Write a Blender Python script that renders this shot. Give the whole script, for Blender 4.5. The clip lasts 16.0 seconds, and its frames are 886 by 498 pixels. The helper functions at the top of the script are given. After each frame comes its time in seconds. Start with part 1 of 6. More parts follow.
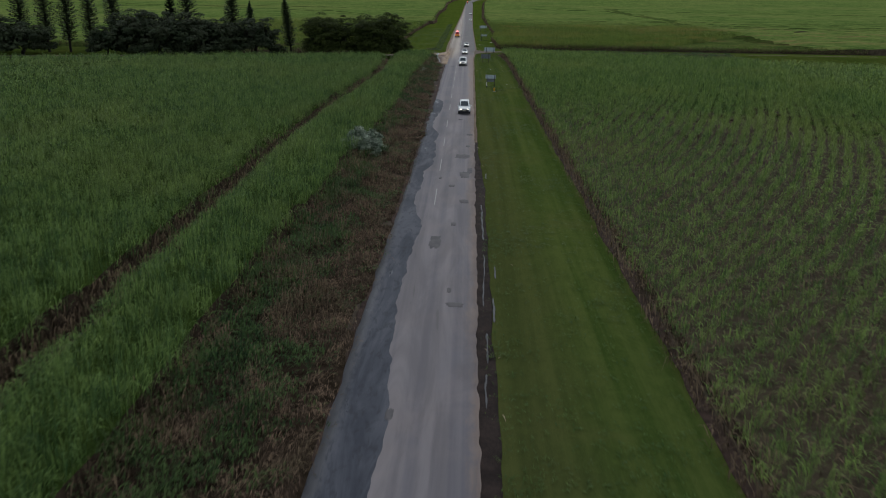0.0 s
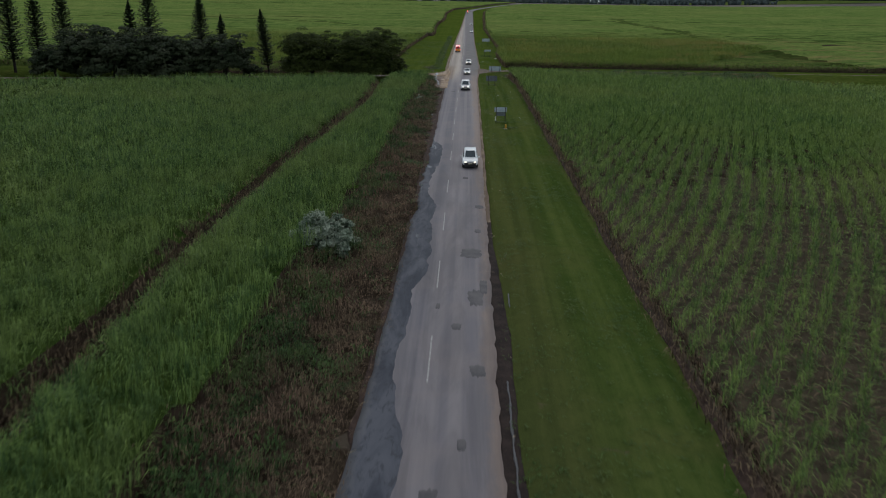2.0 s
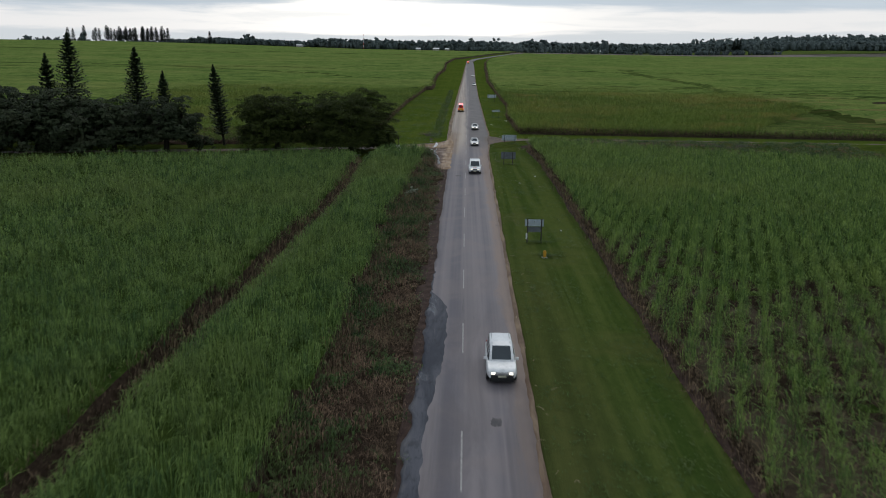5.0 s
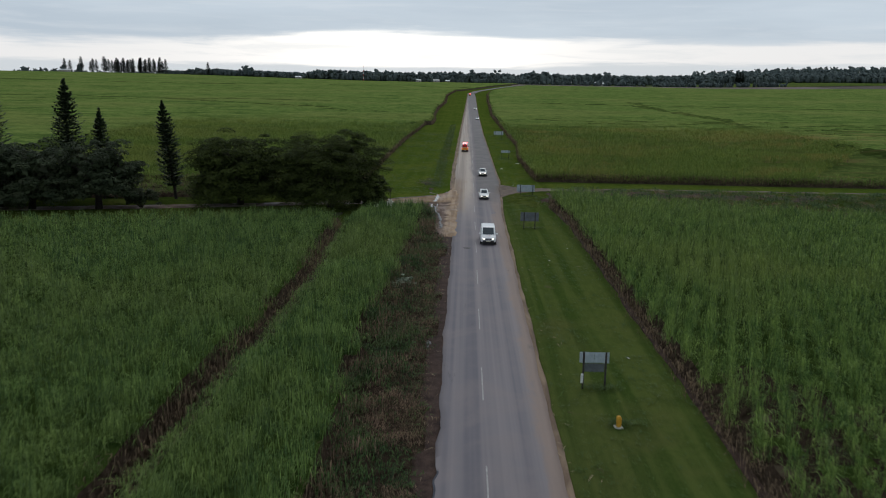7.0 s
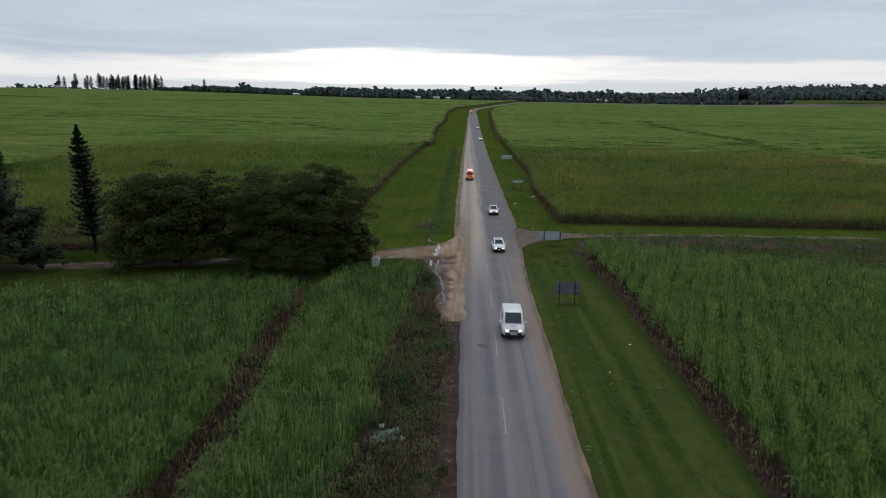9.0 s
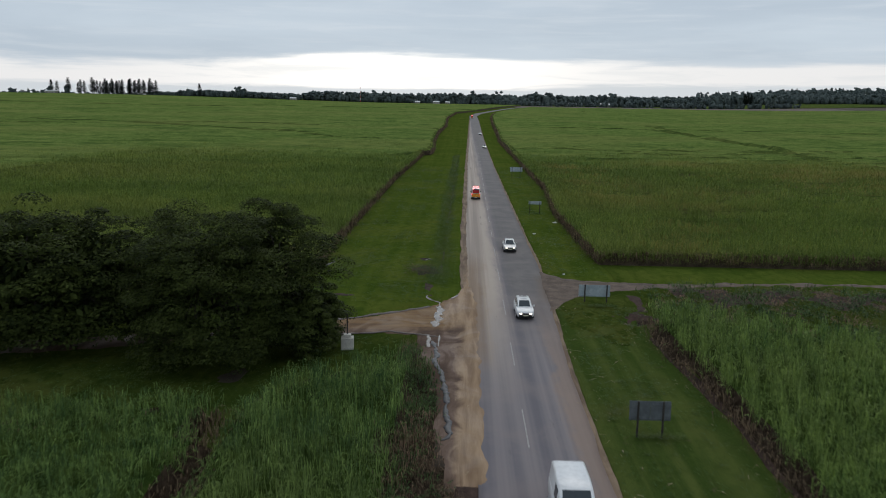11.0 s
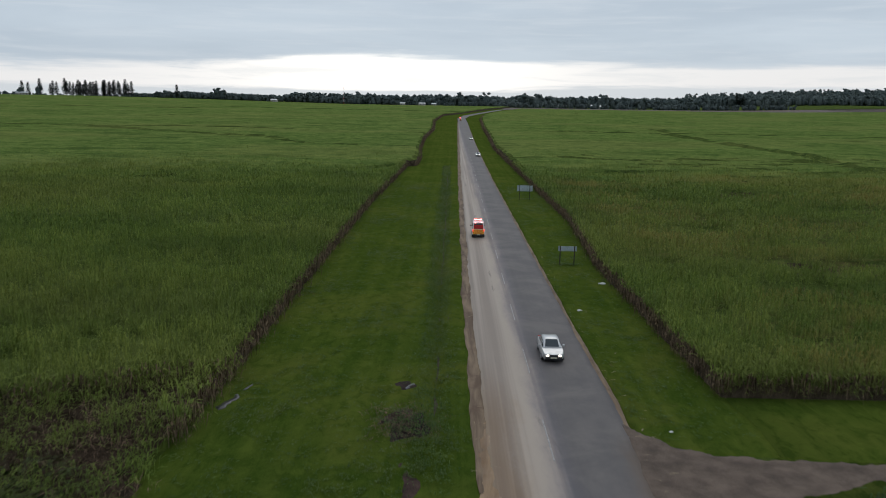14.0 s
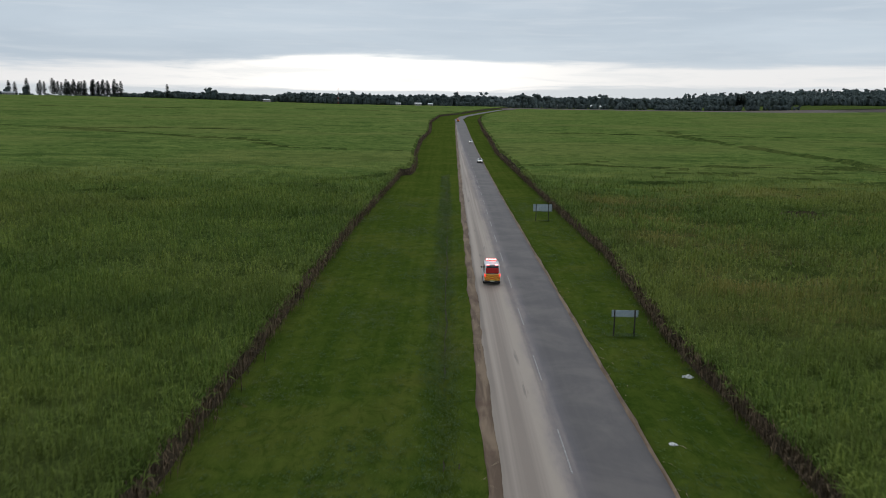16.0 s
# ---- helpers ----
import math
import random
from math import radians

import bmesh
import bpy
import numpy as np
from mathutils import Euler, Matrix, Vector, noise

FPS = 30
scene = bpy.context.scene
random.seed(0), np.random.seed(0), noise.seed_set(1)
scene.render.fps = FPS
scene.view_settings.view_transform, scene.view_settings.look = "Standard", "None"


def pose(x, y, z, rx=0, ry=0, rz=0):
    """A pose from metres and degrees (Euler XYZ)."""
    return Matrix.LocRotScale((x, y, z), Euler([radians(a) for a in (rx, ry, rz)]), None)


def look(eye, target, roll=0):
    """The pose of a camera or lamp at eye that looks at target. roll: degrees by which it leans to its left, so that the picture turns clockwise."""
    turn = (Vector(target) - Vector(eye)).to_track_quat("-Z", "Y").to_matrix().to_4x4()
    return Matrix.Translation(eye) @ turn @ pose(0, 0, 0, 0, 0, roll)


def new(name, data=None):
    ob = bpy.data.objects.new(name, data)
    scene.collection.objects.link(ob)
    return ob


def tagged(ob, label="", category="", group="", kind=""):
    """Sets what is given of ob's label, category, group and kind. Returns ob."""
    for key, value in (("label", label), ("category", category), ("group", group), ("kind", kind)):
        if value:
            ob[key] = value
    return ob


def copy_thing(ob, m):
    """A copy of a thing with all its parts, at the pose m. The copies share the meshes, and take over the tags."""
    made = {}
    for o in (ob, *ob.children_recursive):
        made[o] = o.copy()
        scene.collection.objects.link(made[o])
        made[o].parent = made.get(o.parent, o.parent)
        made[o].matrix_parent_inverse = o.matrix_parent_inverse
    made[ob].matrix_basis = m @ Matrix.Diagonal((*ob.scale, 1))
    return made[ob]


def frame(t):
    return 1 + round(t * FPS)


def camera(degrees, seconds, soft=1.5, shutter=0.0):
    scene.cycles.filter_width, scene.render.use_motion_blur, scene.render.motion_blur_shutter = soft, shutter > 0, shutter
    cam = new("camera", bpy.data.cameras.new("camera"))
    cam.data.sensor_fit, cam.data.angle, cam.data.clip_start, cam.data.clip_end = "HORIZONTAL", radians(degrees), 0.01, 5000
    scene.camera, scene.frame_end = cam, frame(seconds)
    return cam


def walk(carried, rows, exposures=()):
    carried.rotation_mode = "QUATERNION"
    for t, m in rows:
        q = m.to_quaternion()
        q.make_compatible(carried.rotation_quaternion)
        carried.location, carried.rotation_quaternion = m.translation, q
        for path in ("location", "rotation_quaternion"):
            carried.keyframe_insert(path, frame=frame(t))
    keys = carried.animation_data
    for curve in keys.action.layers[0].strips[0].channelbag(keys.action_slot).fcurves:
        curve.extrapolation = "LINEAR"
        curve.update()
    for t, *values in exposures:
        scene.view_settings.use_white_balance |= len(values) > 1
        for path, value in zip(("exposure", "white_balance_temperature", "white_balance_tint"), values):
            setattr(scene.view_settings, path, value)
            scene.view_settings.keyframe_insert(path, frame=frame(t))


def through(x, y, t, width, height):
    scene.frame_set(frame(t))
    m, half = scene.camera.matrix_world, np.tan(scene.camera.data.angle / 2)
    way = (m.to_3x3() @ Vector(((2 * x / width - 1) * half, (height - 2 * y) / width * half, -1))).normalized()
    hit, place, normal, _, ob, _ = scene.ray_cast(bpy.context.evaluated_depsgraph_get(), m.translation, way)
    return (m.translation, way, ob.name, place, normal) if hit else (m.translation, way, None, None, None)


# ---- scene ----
cam = camera(57.5, 16.0, soft=1.0, shutter=0.35)
METRES, EYE, TILT, LEAN, TURN = 250.0, 18.0, 0.0, 0.0, 1.4
ROWS = [
    (0.0, 0.0, 0.0, 0.0, 0.27, -17.74, -0.83),
    (0.5, -0.0, 0.0315, 0.0004, 0.26, -17.75, -0.82),
    (1.0, -0.0002, 0.0629, 0.001, 0.23, -17.61, -0.82),
    (1.5, -0.0002, 0.0939, 0.002, 0.22, -17.47, -0.8),
    (2.0, -0.0005, 0.1249, 0.0032, 0.22, -17.2, -0.79),
    (2.5, -0.0007, 0.1559, 0.004, 0.21, -16.67, -0.78),
    (3.0, -0.0012, 0.1867, 0.0047, 0.2, -16.13, -0.81),
    (3.5, -0.0017, 0.2177, 0.0056, 0.19, -15.6, -0.85),
    (4.0, -0.0022, 0.2488, 0.0061, 0.16, -15.05, -0.87),
    (6.5, -0.0046, 0.4079, 0.0071, 0.19, -12.37, -0.97),
    (7.0, -0.0051, 0.4399, 0.0071, 0.19, -11.85, -0.98),
    (7.5, -0.0056, 0.4717, 0.0069, 0.22, -11.44, -1.02),
    (8.0, -0.0061, 0.5034, 0.0071, 0.21, -10.95, -1.02),
    (8.5, -0.0067, 0.5349, 0.0074, 0.19, -10.94, -1.03),
    (9.0, -0.007, 0.5668, 0.0075, 0.18, -10.69, -1.01),
    (11.5, -0.009, 0.7222, 0.0066, 0.15, -10.37, -0.96),
    (12.0, -0.0095, 0.7532, 0.0064, 0.14, -10.35, -0.97),
    (12.5, -0.0099, 0.7842, 0.0064, -0.74, -10.32, -0.93),
    (13.0, -0.0104, 0.8152, 0.0063, -0.79, -10.3, -0.9),
    (13.5, -0.0108, 0.8459, 0.0061, -0.82, -10.28, -0.92),
    (14.0, -0.0111, 0.8763, 0.006, -0.84, -10.25, -0.91),
    (14.5, -0.0114, 0.9069, 0.0059, -0.85, -10.23, -0.92),
    (15.0, -0.0116, 0.9378, 0.006, -1.01, -10.22, -0.9),
    (15.5, -0.0116, 0.9689, 0.0061, -1.0, -10.22, -0.9),
    (16.0, -0.0116, 0.9998, 0.0063, -1.11, -10.24, -0.9),
]
walk(cam, [(t, pose(0, 0, EYE, TILT, LEAN, TURN) @ pose(METRES * x, METRES * y, METRES * z, 90 + pitch, roll, yaw)) for t, x, y, z, yaw, pitch, roll in ROWS])

# ---- world and light ----
SKY_GAIN = 1.0
world = bpy.data.worlds.new("overcast_dusk")
scene.world = world
world.use_nodes = True


class Graph:
    """Small helper to wire a node tree."""

    def __init__(self, tree):
        self.tree = tree

    def node(self, kind):
        return self.tree.nodes.new(kind)

    def link(self, a, b):
        self.tree.links.new(a, b)

    def put(self, socket, value):
        if isinstance(value, bpy.types.NodeSocket):
            self.link(value, socket)
        elif isinstance(value, tuple) and len(value) == 3 and socket.type == "RGBA":
            socket.default_value = (*value, 1.0)
        else:
            socket.default_value = value

    def math(self, op, a, b=0.0, c=0.0, clamp=False):
        n = self.node("ShaderNodeMath")
        n.operation, n.use_clamp = op, clamp
        for s, v in zip(n.inputs, (a, b, c)):
            self.put(s, v)
        return n.outputs[0]

    def add(self, a, b):
        return self.math("ADD", a, b)

    def sub(self, a, b):
        return self.math("SUBTRACT", a, b)

    def mul(self, a, b):
        return self.math("MULTIPLY", a, b)

    def step(self, v, lo, hi):
        """0 below lo, 1 above hi, smooth between; hi below lo turns it round."""
        n = self.node("ShaderNodeMapRange")
        n.interpolation_type = "SMOOTHSTEP"
        a, b, p, q = (lo, hi, 0.0, 1.0) if not isinstance(lo, float) or not isinstance(hi, float) or lo < hi else (hi, lo, 1.0, 0.0)
        for s, x in zip(n.inputs, (v, a, b, p, q)):
            self.put(s, x)
        return n.outputs[0]

    def band(self, v, a, b, c, d):
        """Rises from a to b and falls from c to d."""
        return self.mul(self.step(v, a, b), self.step(v, d, c))

    def mix(self, f, a, b):
        n = self.node("ShaderNodeMix")
        n.data_type = "RGBA"
        self.put(n.inputs[0], f)
        self.put(n.inputs[6], a)
        self.put(n.inputs[7], b)
        return n.outputs[2]

    def coords(self, vector, scale):
        n = self.node("ShaderNodeMapping")
        self.link(vector, n.inputs["Vector"])
        n.inputs["Scale"].default_value = scale
        return n.outputs[0]

    def noise(self, vector, scale, detail=4.0, rough=0.55, warp=0.0):
        n = self.node("ShaderNodeTexNoise")
        self.link(vector, n.inputs["Vector"])
        for key, v in (("Scale", scale), ("Detail", detail), ("Roughness", rough), ("Distortion", warp)):
            n.inputs[key].default_value = v
        return n.outputs[0]

    def split(self, vector):
        n = self.node("ShaderNodeSeparateXYZ")
        self.link(vector, n.inputs[0])
        return n.outputs


def build_sky():
    tree = world.node_tree
    tree.nodes.clear()
    g = Graph(tree)
    way = g.node("ShaderNodeTexCoord").outputs["Generated"]
    x, y, z = g.split(way)
    clear = g.node("ShaderNodeTexSky")
    clear.sky_type, clear.sun_disc = "NISHITA", False
    clear.sun_elevation, clear.sun_rotation = radians(46), radians(10)
    blue = g.mix(1.0, (0, 0, 0), clear.outputs[0])
    dim = g.node("ShaderNodeMix")
    dim.data_type, dim.blend_type = "RGBA", "MULTIPLY"
    dim.inputs[0].default_value = 1.0
    g.put(dim.inputs[6], blue)
    g.put(dim.inputs[7], (0.07, 0.07, 0.07))
    # Cloud sheets, drawn out sideways towards the skyline.
    soft = g.noise(g.coords(way, (2.2, 2.2, 16.0)), 1.6, 5.0, 0.5, 0.3)
    fine = g.noise(g.coords(way, (5.0, 5.0, 60.0)), 1.5, 6.0, 0.6, 0.4)
    high = g.noise(g.coords(way, (1.5, 1.5, 4.0)), 1.1, 4.0, 0.5, 0.2)
    deck = g.mix(g.step(soft, 0.30, 0.74), (0.485, 0.568, 0.660), (0.575, 0.66, 0.748))
    deck = g.mix(g.mul(g.step(fine, 0.45, 0.78), 0.4), deck, (0.69, 0.745, 0.805))
    deck = g.mix(g.mul(g.step(z, 0.16, 0.7), g.step(high, 0.3, 0.7)), deck, (0.62, 0.67, 0.72))
    # The lower edge of the deck wavers; under it the paler distance shows.
    edge = g.add(z, g.mul(g.sub(soft, 0.5), 0.034))
    edge = g.add(edge, g.mul(g.sub(fine, 0.5), 0.02))
    lift = g.mul(g.math("POWER", 2.718, g.mul(g.math("POWER", g.math("DIVIDE", g.add(x, 0.07), 0.17), 2.0), -1.0)), 0.019)
    edge = g.add(edge, g.mul(g.step(x, -0.16, -0.4), 0.006))
    edge = g.sub(edge, g.mul(g.step(x, 0.02, 0.2), 0.006))
    under = g.step(g.sub(edge, lift), 0.046, 0.034)
    ahead = g.step(y, 0.1, 0.8)
    glow = g.math("POWER", 2.718, g.mul(g.math("POWER", g.math("DIVIDE", g.add(x, 0.07), 0.21), 2.0), -1.0))
    pale = g.mix(glow, (0.86, 0.86, 0.87), (1.25, 1.22, 1.17))
    pale = g.mix(g.mul(g.step(fine, 0.5, 0.7), 0.35), pale, (0.66, 0.71, 0.75))
    bank = g.add(z, g.mul(g.sub(fine, 0.5), 0.02))
    bank = g.sub(bank, g.mul(g.step(x, 0.02, 0.2), 0.009))
    haze = g.mix(g.mul(g.step(bank, 0.017, 0.010), 0.9), pale, (0.62, 0.675, 0.725))
    sky = g.mix(g.mul(under, g.add(g.mul(ahead, 0.7), 0.3)), deck, haze)
    sky = g.mix(0.93, dim.outputs[2], sky)
    back = g.node("ShaderNodeBackground")
    g.link(sky, back.inputs[0])
    back.inputs[1].default_value = SKY_GAIN
    g.link(back.outputs[0], g.node("ShaderNodeOutputWorld").inputs[0])


build_sky()
sun = new("sun", bpy.data.lights.new("sun", "SUN"))
sun.data.energy, sun.data.angle, sun.data.color = 0.5, radians(40), (1.0, 0.95, 0.88)
sun.matrix_world = look((0, 0, 60), (-0.55, -3.0, 60 - 3.2))

# ---- materials ----


def shader(name, rough=0.8, metal=0.0, spec=0.3):
    m = bpy.data.materials.new(name)
    m.use_nodes = True
    g = Graph(m.node_tree)
    b = m.node_tree.nodes["Principled BSDF"]
    b.inputs["Roughness"].default_value = rough
    b.inputs["Metallic"].default_value = metal
    b.inputs["Specular IOR Level"].default_value = spec
    return m, g, b


def bumped(g, b, height, strength, distance):
    n = g.node("ShaderNodeBump")
    n.inputs["Strength"].default_value = strength
    n.inputs["Distance"].default_value = distance
    g.link(height, n.inputs["Height"])
    g.link(n.outputs[0], b.inputs["Normal"])


def place(g):
    return g.node("ShaderNodeNewGeometry").outputs["Position"]


def worn(name, dark, light, scale, rough=0.8, metal=0.0, spec=0.3, bump=0.3, relief=0.01, fine=8.0):
    """A surface with grain and stains at two scales."""
    m, g, b = shader(name, rough, metal, spec)
    p = g.node("ShaderNodeTexCoord").outputs["Object"]
    a, c = g.noise(p, scale, 4.0), g.noise(p, scale * fine, 5.0, 0.65)
    f = g.step(g.add(g.mul(a, 0.65), g.mul(c, 0.35)), 0.32, 0.68)
    g.link(g.mix(f, dark, light), b.inputs["Base Color"])
    g.link(g.add(g.mul(c, 0.2), rough - 0.1), b.inputs["Roughness"])
    if bump:
        bumped(g, b, c, bump, relief)
    return m


def foliage(name, dark, light, other, patch=0.03, share=0.5, rough=0.55, through=0.25, gloss=0.08, grain=0.6, bump=0.0):
    """Leaves: each leaf has a tone of its own, with drifts of another tone across the ground."""
    m, g, b = shader(name, rough, 0.0, gloss)
    geo = g.node("ShaderNodeNewGeometry")
    p = geo.outputs["Position"]
    tone = geo.outputs["Random Per Island"]
    drift = g.noise(p, patch, 3.0, 0.6, 0.4)
    near = g.noise(p, grain, 3.0)
    col = g.mix(g.step(g.add(g.mul(tone, 0.55), g.mul(g.step(near, 0.3, 0.7), 0.45)), 0.12, 0.9), dark, light)
    col = g.mix(g.mul(g.step(drift, 0.45, 0.68), share), col, other)
    g.link(col, b.inputs["Base Color"])
    if bump:
        bumped(g, b, g.noise(p, 1.1, 6.0, 0.75, 0.6), 1.0, bump)
    t = g.node("ShaderNodeBsdfTranslucent")
    g.link(col, t.inputs[0])
    mixed = g.node("ShaderNodeMixShader")
    mixed.inputs[0].default_value = through
    g.link(b.outputs[0], mixed.inputs[1])
    g.link(t.outputs[0], mixed.inputs[2])
    g.link(mixed.outputs[0], m.node_tree.nodes["Material Output"].inputs[0])
    return m


def plain(name, colour, rough=0.5, metal=0.0, spec=0.5, coat=0.0):
    m, g, b = shader(name, rough, metal, spec)
    p = g.node("ShaderNodeTexCoord").outputs["Object"]
    f = g.noise(p, 3.0, 5.0, 0.6)
    dull = tuple(0.82 * v for v in colour)
    g.link(g.mix(g.step(f, 0.35, 0.75), colour, dull), b.inputs["Base Color"])
    b.inputs["Coat Weight"].default_value = coat
    return m


def lamp(name, colour, power):
    m, g, b = shader(name, 0.3)
    b.inputs["Base Color"].default_value = (*colour, 1)
    b.inputs["Emission Color"].default_value = (*colour, 1)
    b.inputs["Emission Strength"].default_value = power
    return m


# Ground
SOIL = worn("brown_soil", (0.030, 0.022, 0.015), (0.070, 0.052, 0.034), 0.25, 0.95, bump=0.6, relief=0.05)
PLOUGHED = worn("ploughed_soil", (0.085, 0.06, 0.055), (0.13, 0.10, 0.09), 0.05, 0.95, bump=0.5, relief=0.08)
DARK_MUD = worn("black_wet_mud", (0.015, 0.011, 0.010), (0.040, 0.028, 0.024), 0.9, 0.85, spec=0.08, bump=0.6, relief=0.04)
MUD = worn("damp_red_mud", (0.024, 0.015, 0.013), (0.074, 0.047, 0.037), 1.3, 0.85, spec=0.1, bump=0.6, relief=0.04)


def build_grass(name, gain, stripe):
    m, g, b = shader(name, 1.0, 0.0, 0.0)
    tint = lambda *c: tuple(k * v for k, v in zip(gain, c))
    p = place(g)
    x, y, z = g.split(p)
    lanes = g.noise(g.coords(p, (0.75, 0.014, 1.0)), 1.0, 4.0, 0.6, 0.4)
    drift = g.noise(p, 0.09, 4.0, 0.6, 0.5)
    blades = g.noise(g.coords(p, (1.0, 0.45, 1.0)), 9.0, 6.0, 0.75)
    tufts = g.noise(g.coords(p, (1.0, 0.6, 1.0)), 0.9, 6.0, 0.75, 0.6)
    col = g.mix(g.add(g.mul(g.step(lanes, 0.36, 0.64), stripe), g.mul(g.step(drift, 0.4, 0.6), 1.0 - stripe)), tint(0.030, 0.054, 0.013), tint(0.062, 0.084, 0.023))
    col = g.mix(g.mul(g.step(drift, 0.5, 0.72), 0.55), col, tint(0.074, 0.078, 0.028))
    col = g.mix(g.mul(g.step(tufts, 0.48, 0.60), 0.85 - 0.55 * stripe), col, tint(0.020, 0.042, 0.010))
    col = g.mix(g.mul(g.step(tufts, 0.46, 0.34), 0.75 - 0.5 * stripe), col, tint(0.074, 0.102, 0.026))
    col = g.mix(g.mul(g.step(blades, 0.5, 0.8), 0.55), col, tint(0.076, 0.094, 0.030))
    if stripe == 1.0:
        # Thin, browned turf along the old road edge, fading out past the first signs.
        worn_side = g.add(x, g.mul(g.sub(drift, 0.5), 5.0))
        col = g.mix(g.mul(g.mul(g.step(worn_side, 7.6, 3.4), g.step(y, 190.0, 110.0)), 0.36), col, tint(0.060, 0.050, 0.026))
    bare = g.noise(p, 0.42, 5.0, 0.7, 0.8)
    col = g.mix(g.mul(g.step(bare, 0.66, 0.72), 0.55), col, tint(0.085, 0.066, 0.045))
    g.link(col, b.inputs["Base Color"])
    # Upright blades catch the sky when seen along the ground.
    b.inputs["Sheen Weight"].default_value = 0.05
    b.inputs["Sheen Roughness"].default_value = 0.45
    b.inputs["Sheen Tint"].default_value = (0.75, 0.85, 0.12, 1)
    bumped(g, b, g.add(g.mul(blades, 0.4), g.mul(tufts, 0.8)), 0.9, 0.12)
    return m


GRASS, LUSH = build_grass("mown_verge_grass", (1.05, 1.02, 1.0), 1.0), build_grass("lush_verge_grass", (1.07, 1.08, 0.70), 0.5)
# Rough turf at low gain: tree shade put into the grass colour.
ROUGH = build_grass("rough_and_shaded_grass", (0.80, 0.76, 0.66), 0.0)


def build_asphalt():
    m, g, b = shader("bleached_patched_asphalt", 0.75, 0.0, 0.35)
    p = place(g)
    x, y, z = g.split(p)
    wander = g.noise(g.coords(p, (0.5, 0.11, 1.0)), 1.0, 5.0, 0.6, 0.5)
    ragged = g.noise(g.coords(p, (1.2, 0.5, 1.0)), 1.6, 6.0, 0.7, 0.8)
    xs = g.add(g.add(x, g.mul(g.sub(wander, 0.5), 2.2)), g.mul(g.sub(ragged, 0.5), 1.0))
    tracks = g.noise(g.coords(p, (0.85, 0.006, 1.0)), 1.0, 3.0, 0.6)
    blot = g.noise(p, 0.22, 5.0, 0.65, 0.5)
    grit = g.noise(p, 14.0, 6.0, 0.75)
    col = g.mix(g.step(tracks, 0.34, 0.66), (0.110, 0.102, 0.119), (0.196, 0.174, 0.180))
    col = g.mix(g.mul(g.step(blot, 0.42, 0.68), 0.35), col, (0.215, 0.176, 0.168))
    # The newer, darker lane past the crossing.
    newer = g.mul(g.step(y, 228.0, 262.0), g.step(g.add(x, g.mul(g.sub(wander, 0.5), 1.3)), -2.3, -0.5))
    col = g.mix(g.mul(newer, 0.85), col, g.mix(g.step(blot, 0.35, 0.7), (0.090, 0.082, 0.081), (0.136, 0.122, 0.115)))
    # Dust carried along the lane past the crossing.
    dusty = g.mul(g.step(y, 215.0, 262.0), g.band(xs, -8.0, -6.8, -3.2, -1.2))
    col = g.mix(g.mul(dusty, 0.8), col, g.mix(g.step(tracks, 0.4, 0.6), (0.29, 0.235, 0.19), (0.42, 0.35, 0.285)))
    # Earth carried onto the road where the track comes in.
    spill = g.mul(g.band(y, 228.0, 238.0, 264.0, 280.0), g.step(xs, -3.1, -4.9))
    col = g.mix(g.mul(spill, 0.9), col, g.mix(g.step(tracks, 0.4, 0.6), (0.19, 0.128, 0.084), (0.315, 0.230, 0.155)))
    grit_side = g.mul(g.band(y, 249.0, 254.0, 261.0, 266.0), g.step(xs, 1.1, 2.7))
    col = g.mix(g.mul(grit_side, 0.8), col, (0.115, 0.083, 0.062))
    # Pale dust along both edges.
    rim = g.math("MAXIMUM", g.step(xs, 0.25, 1.05), g.step(xs, -5.1, -6.2))
    rim = g.mul(rim, g.step(y, 262.0, 225.0))
    col = g.mix(g.mul(rim, 0.65), col, (0.25, 0.175, 0.13))
    stain = g.noise(g.coords(p, (0.55, 0.07, 1.0)), 1.0, 6.0, 0.65, 0.7)
    old = g.mul(g.step(y, 165.0, 110.0), g.step(stain, 0.36, 0.62))
    col = g.mix(g.mul(old, 0.5), col, (0.085, 0.074, 0.080))
    col = g.mix(g.mul(g.step(stain, 0.64, 0.70), 0.45), col, (0.075, 0.068, 0.070))
    col = g.mix(g.mul(g.step(grit, 0.6, 0.8), 0.25), col, (0.07, 0.066, 0.066))
    g.link(col, b.inputs["Base Color"])
    bumped(g, b, g.add(g.mul(grit, 0.5), g.mul(ragged, 0.6)), 0.35, 0.02)
    return m


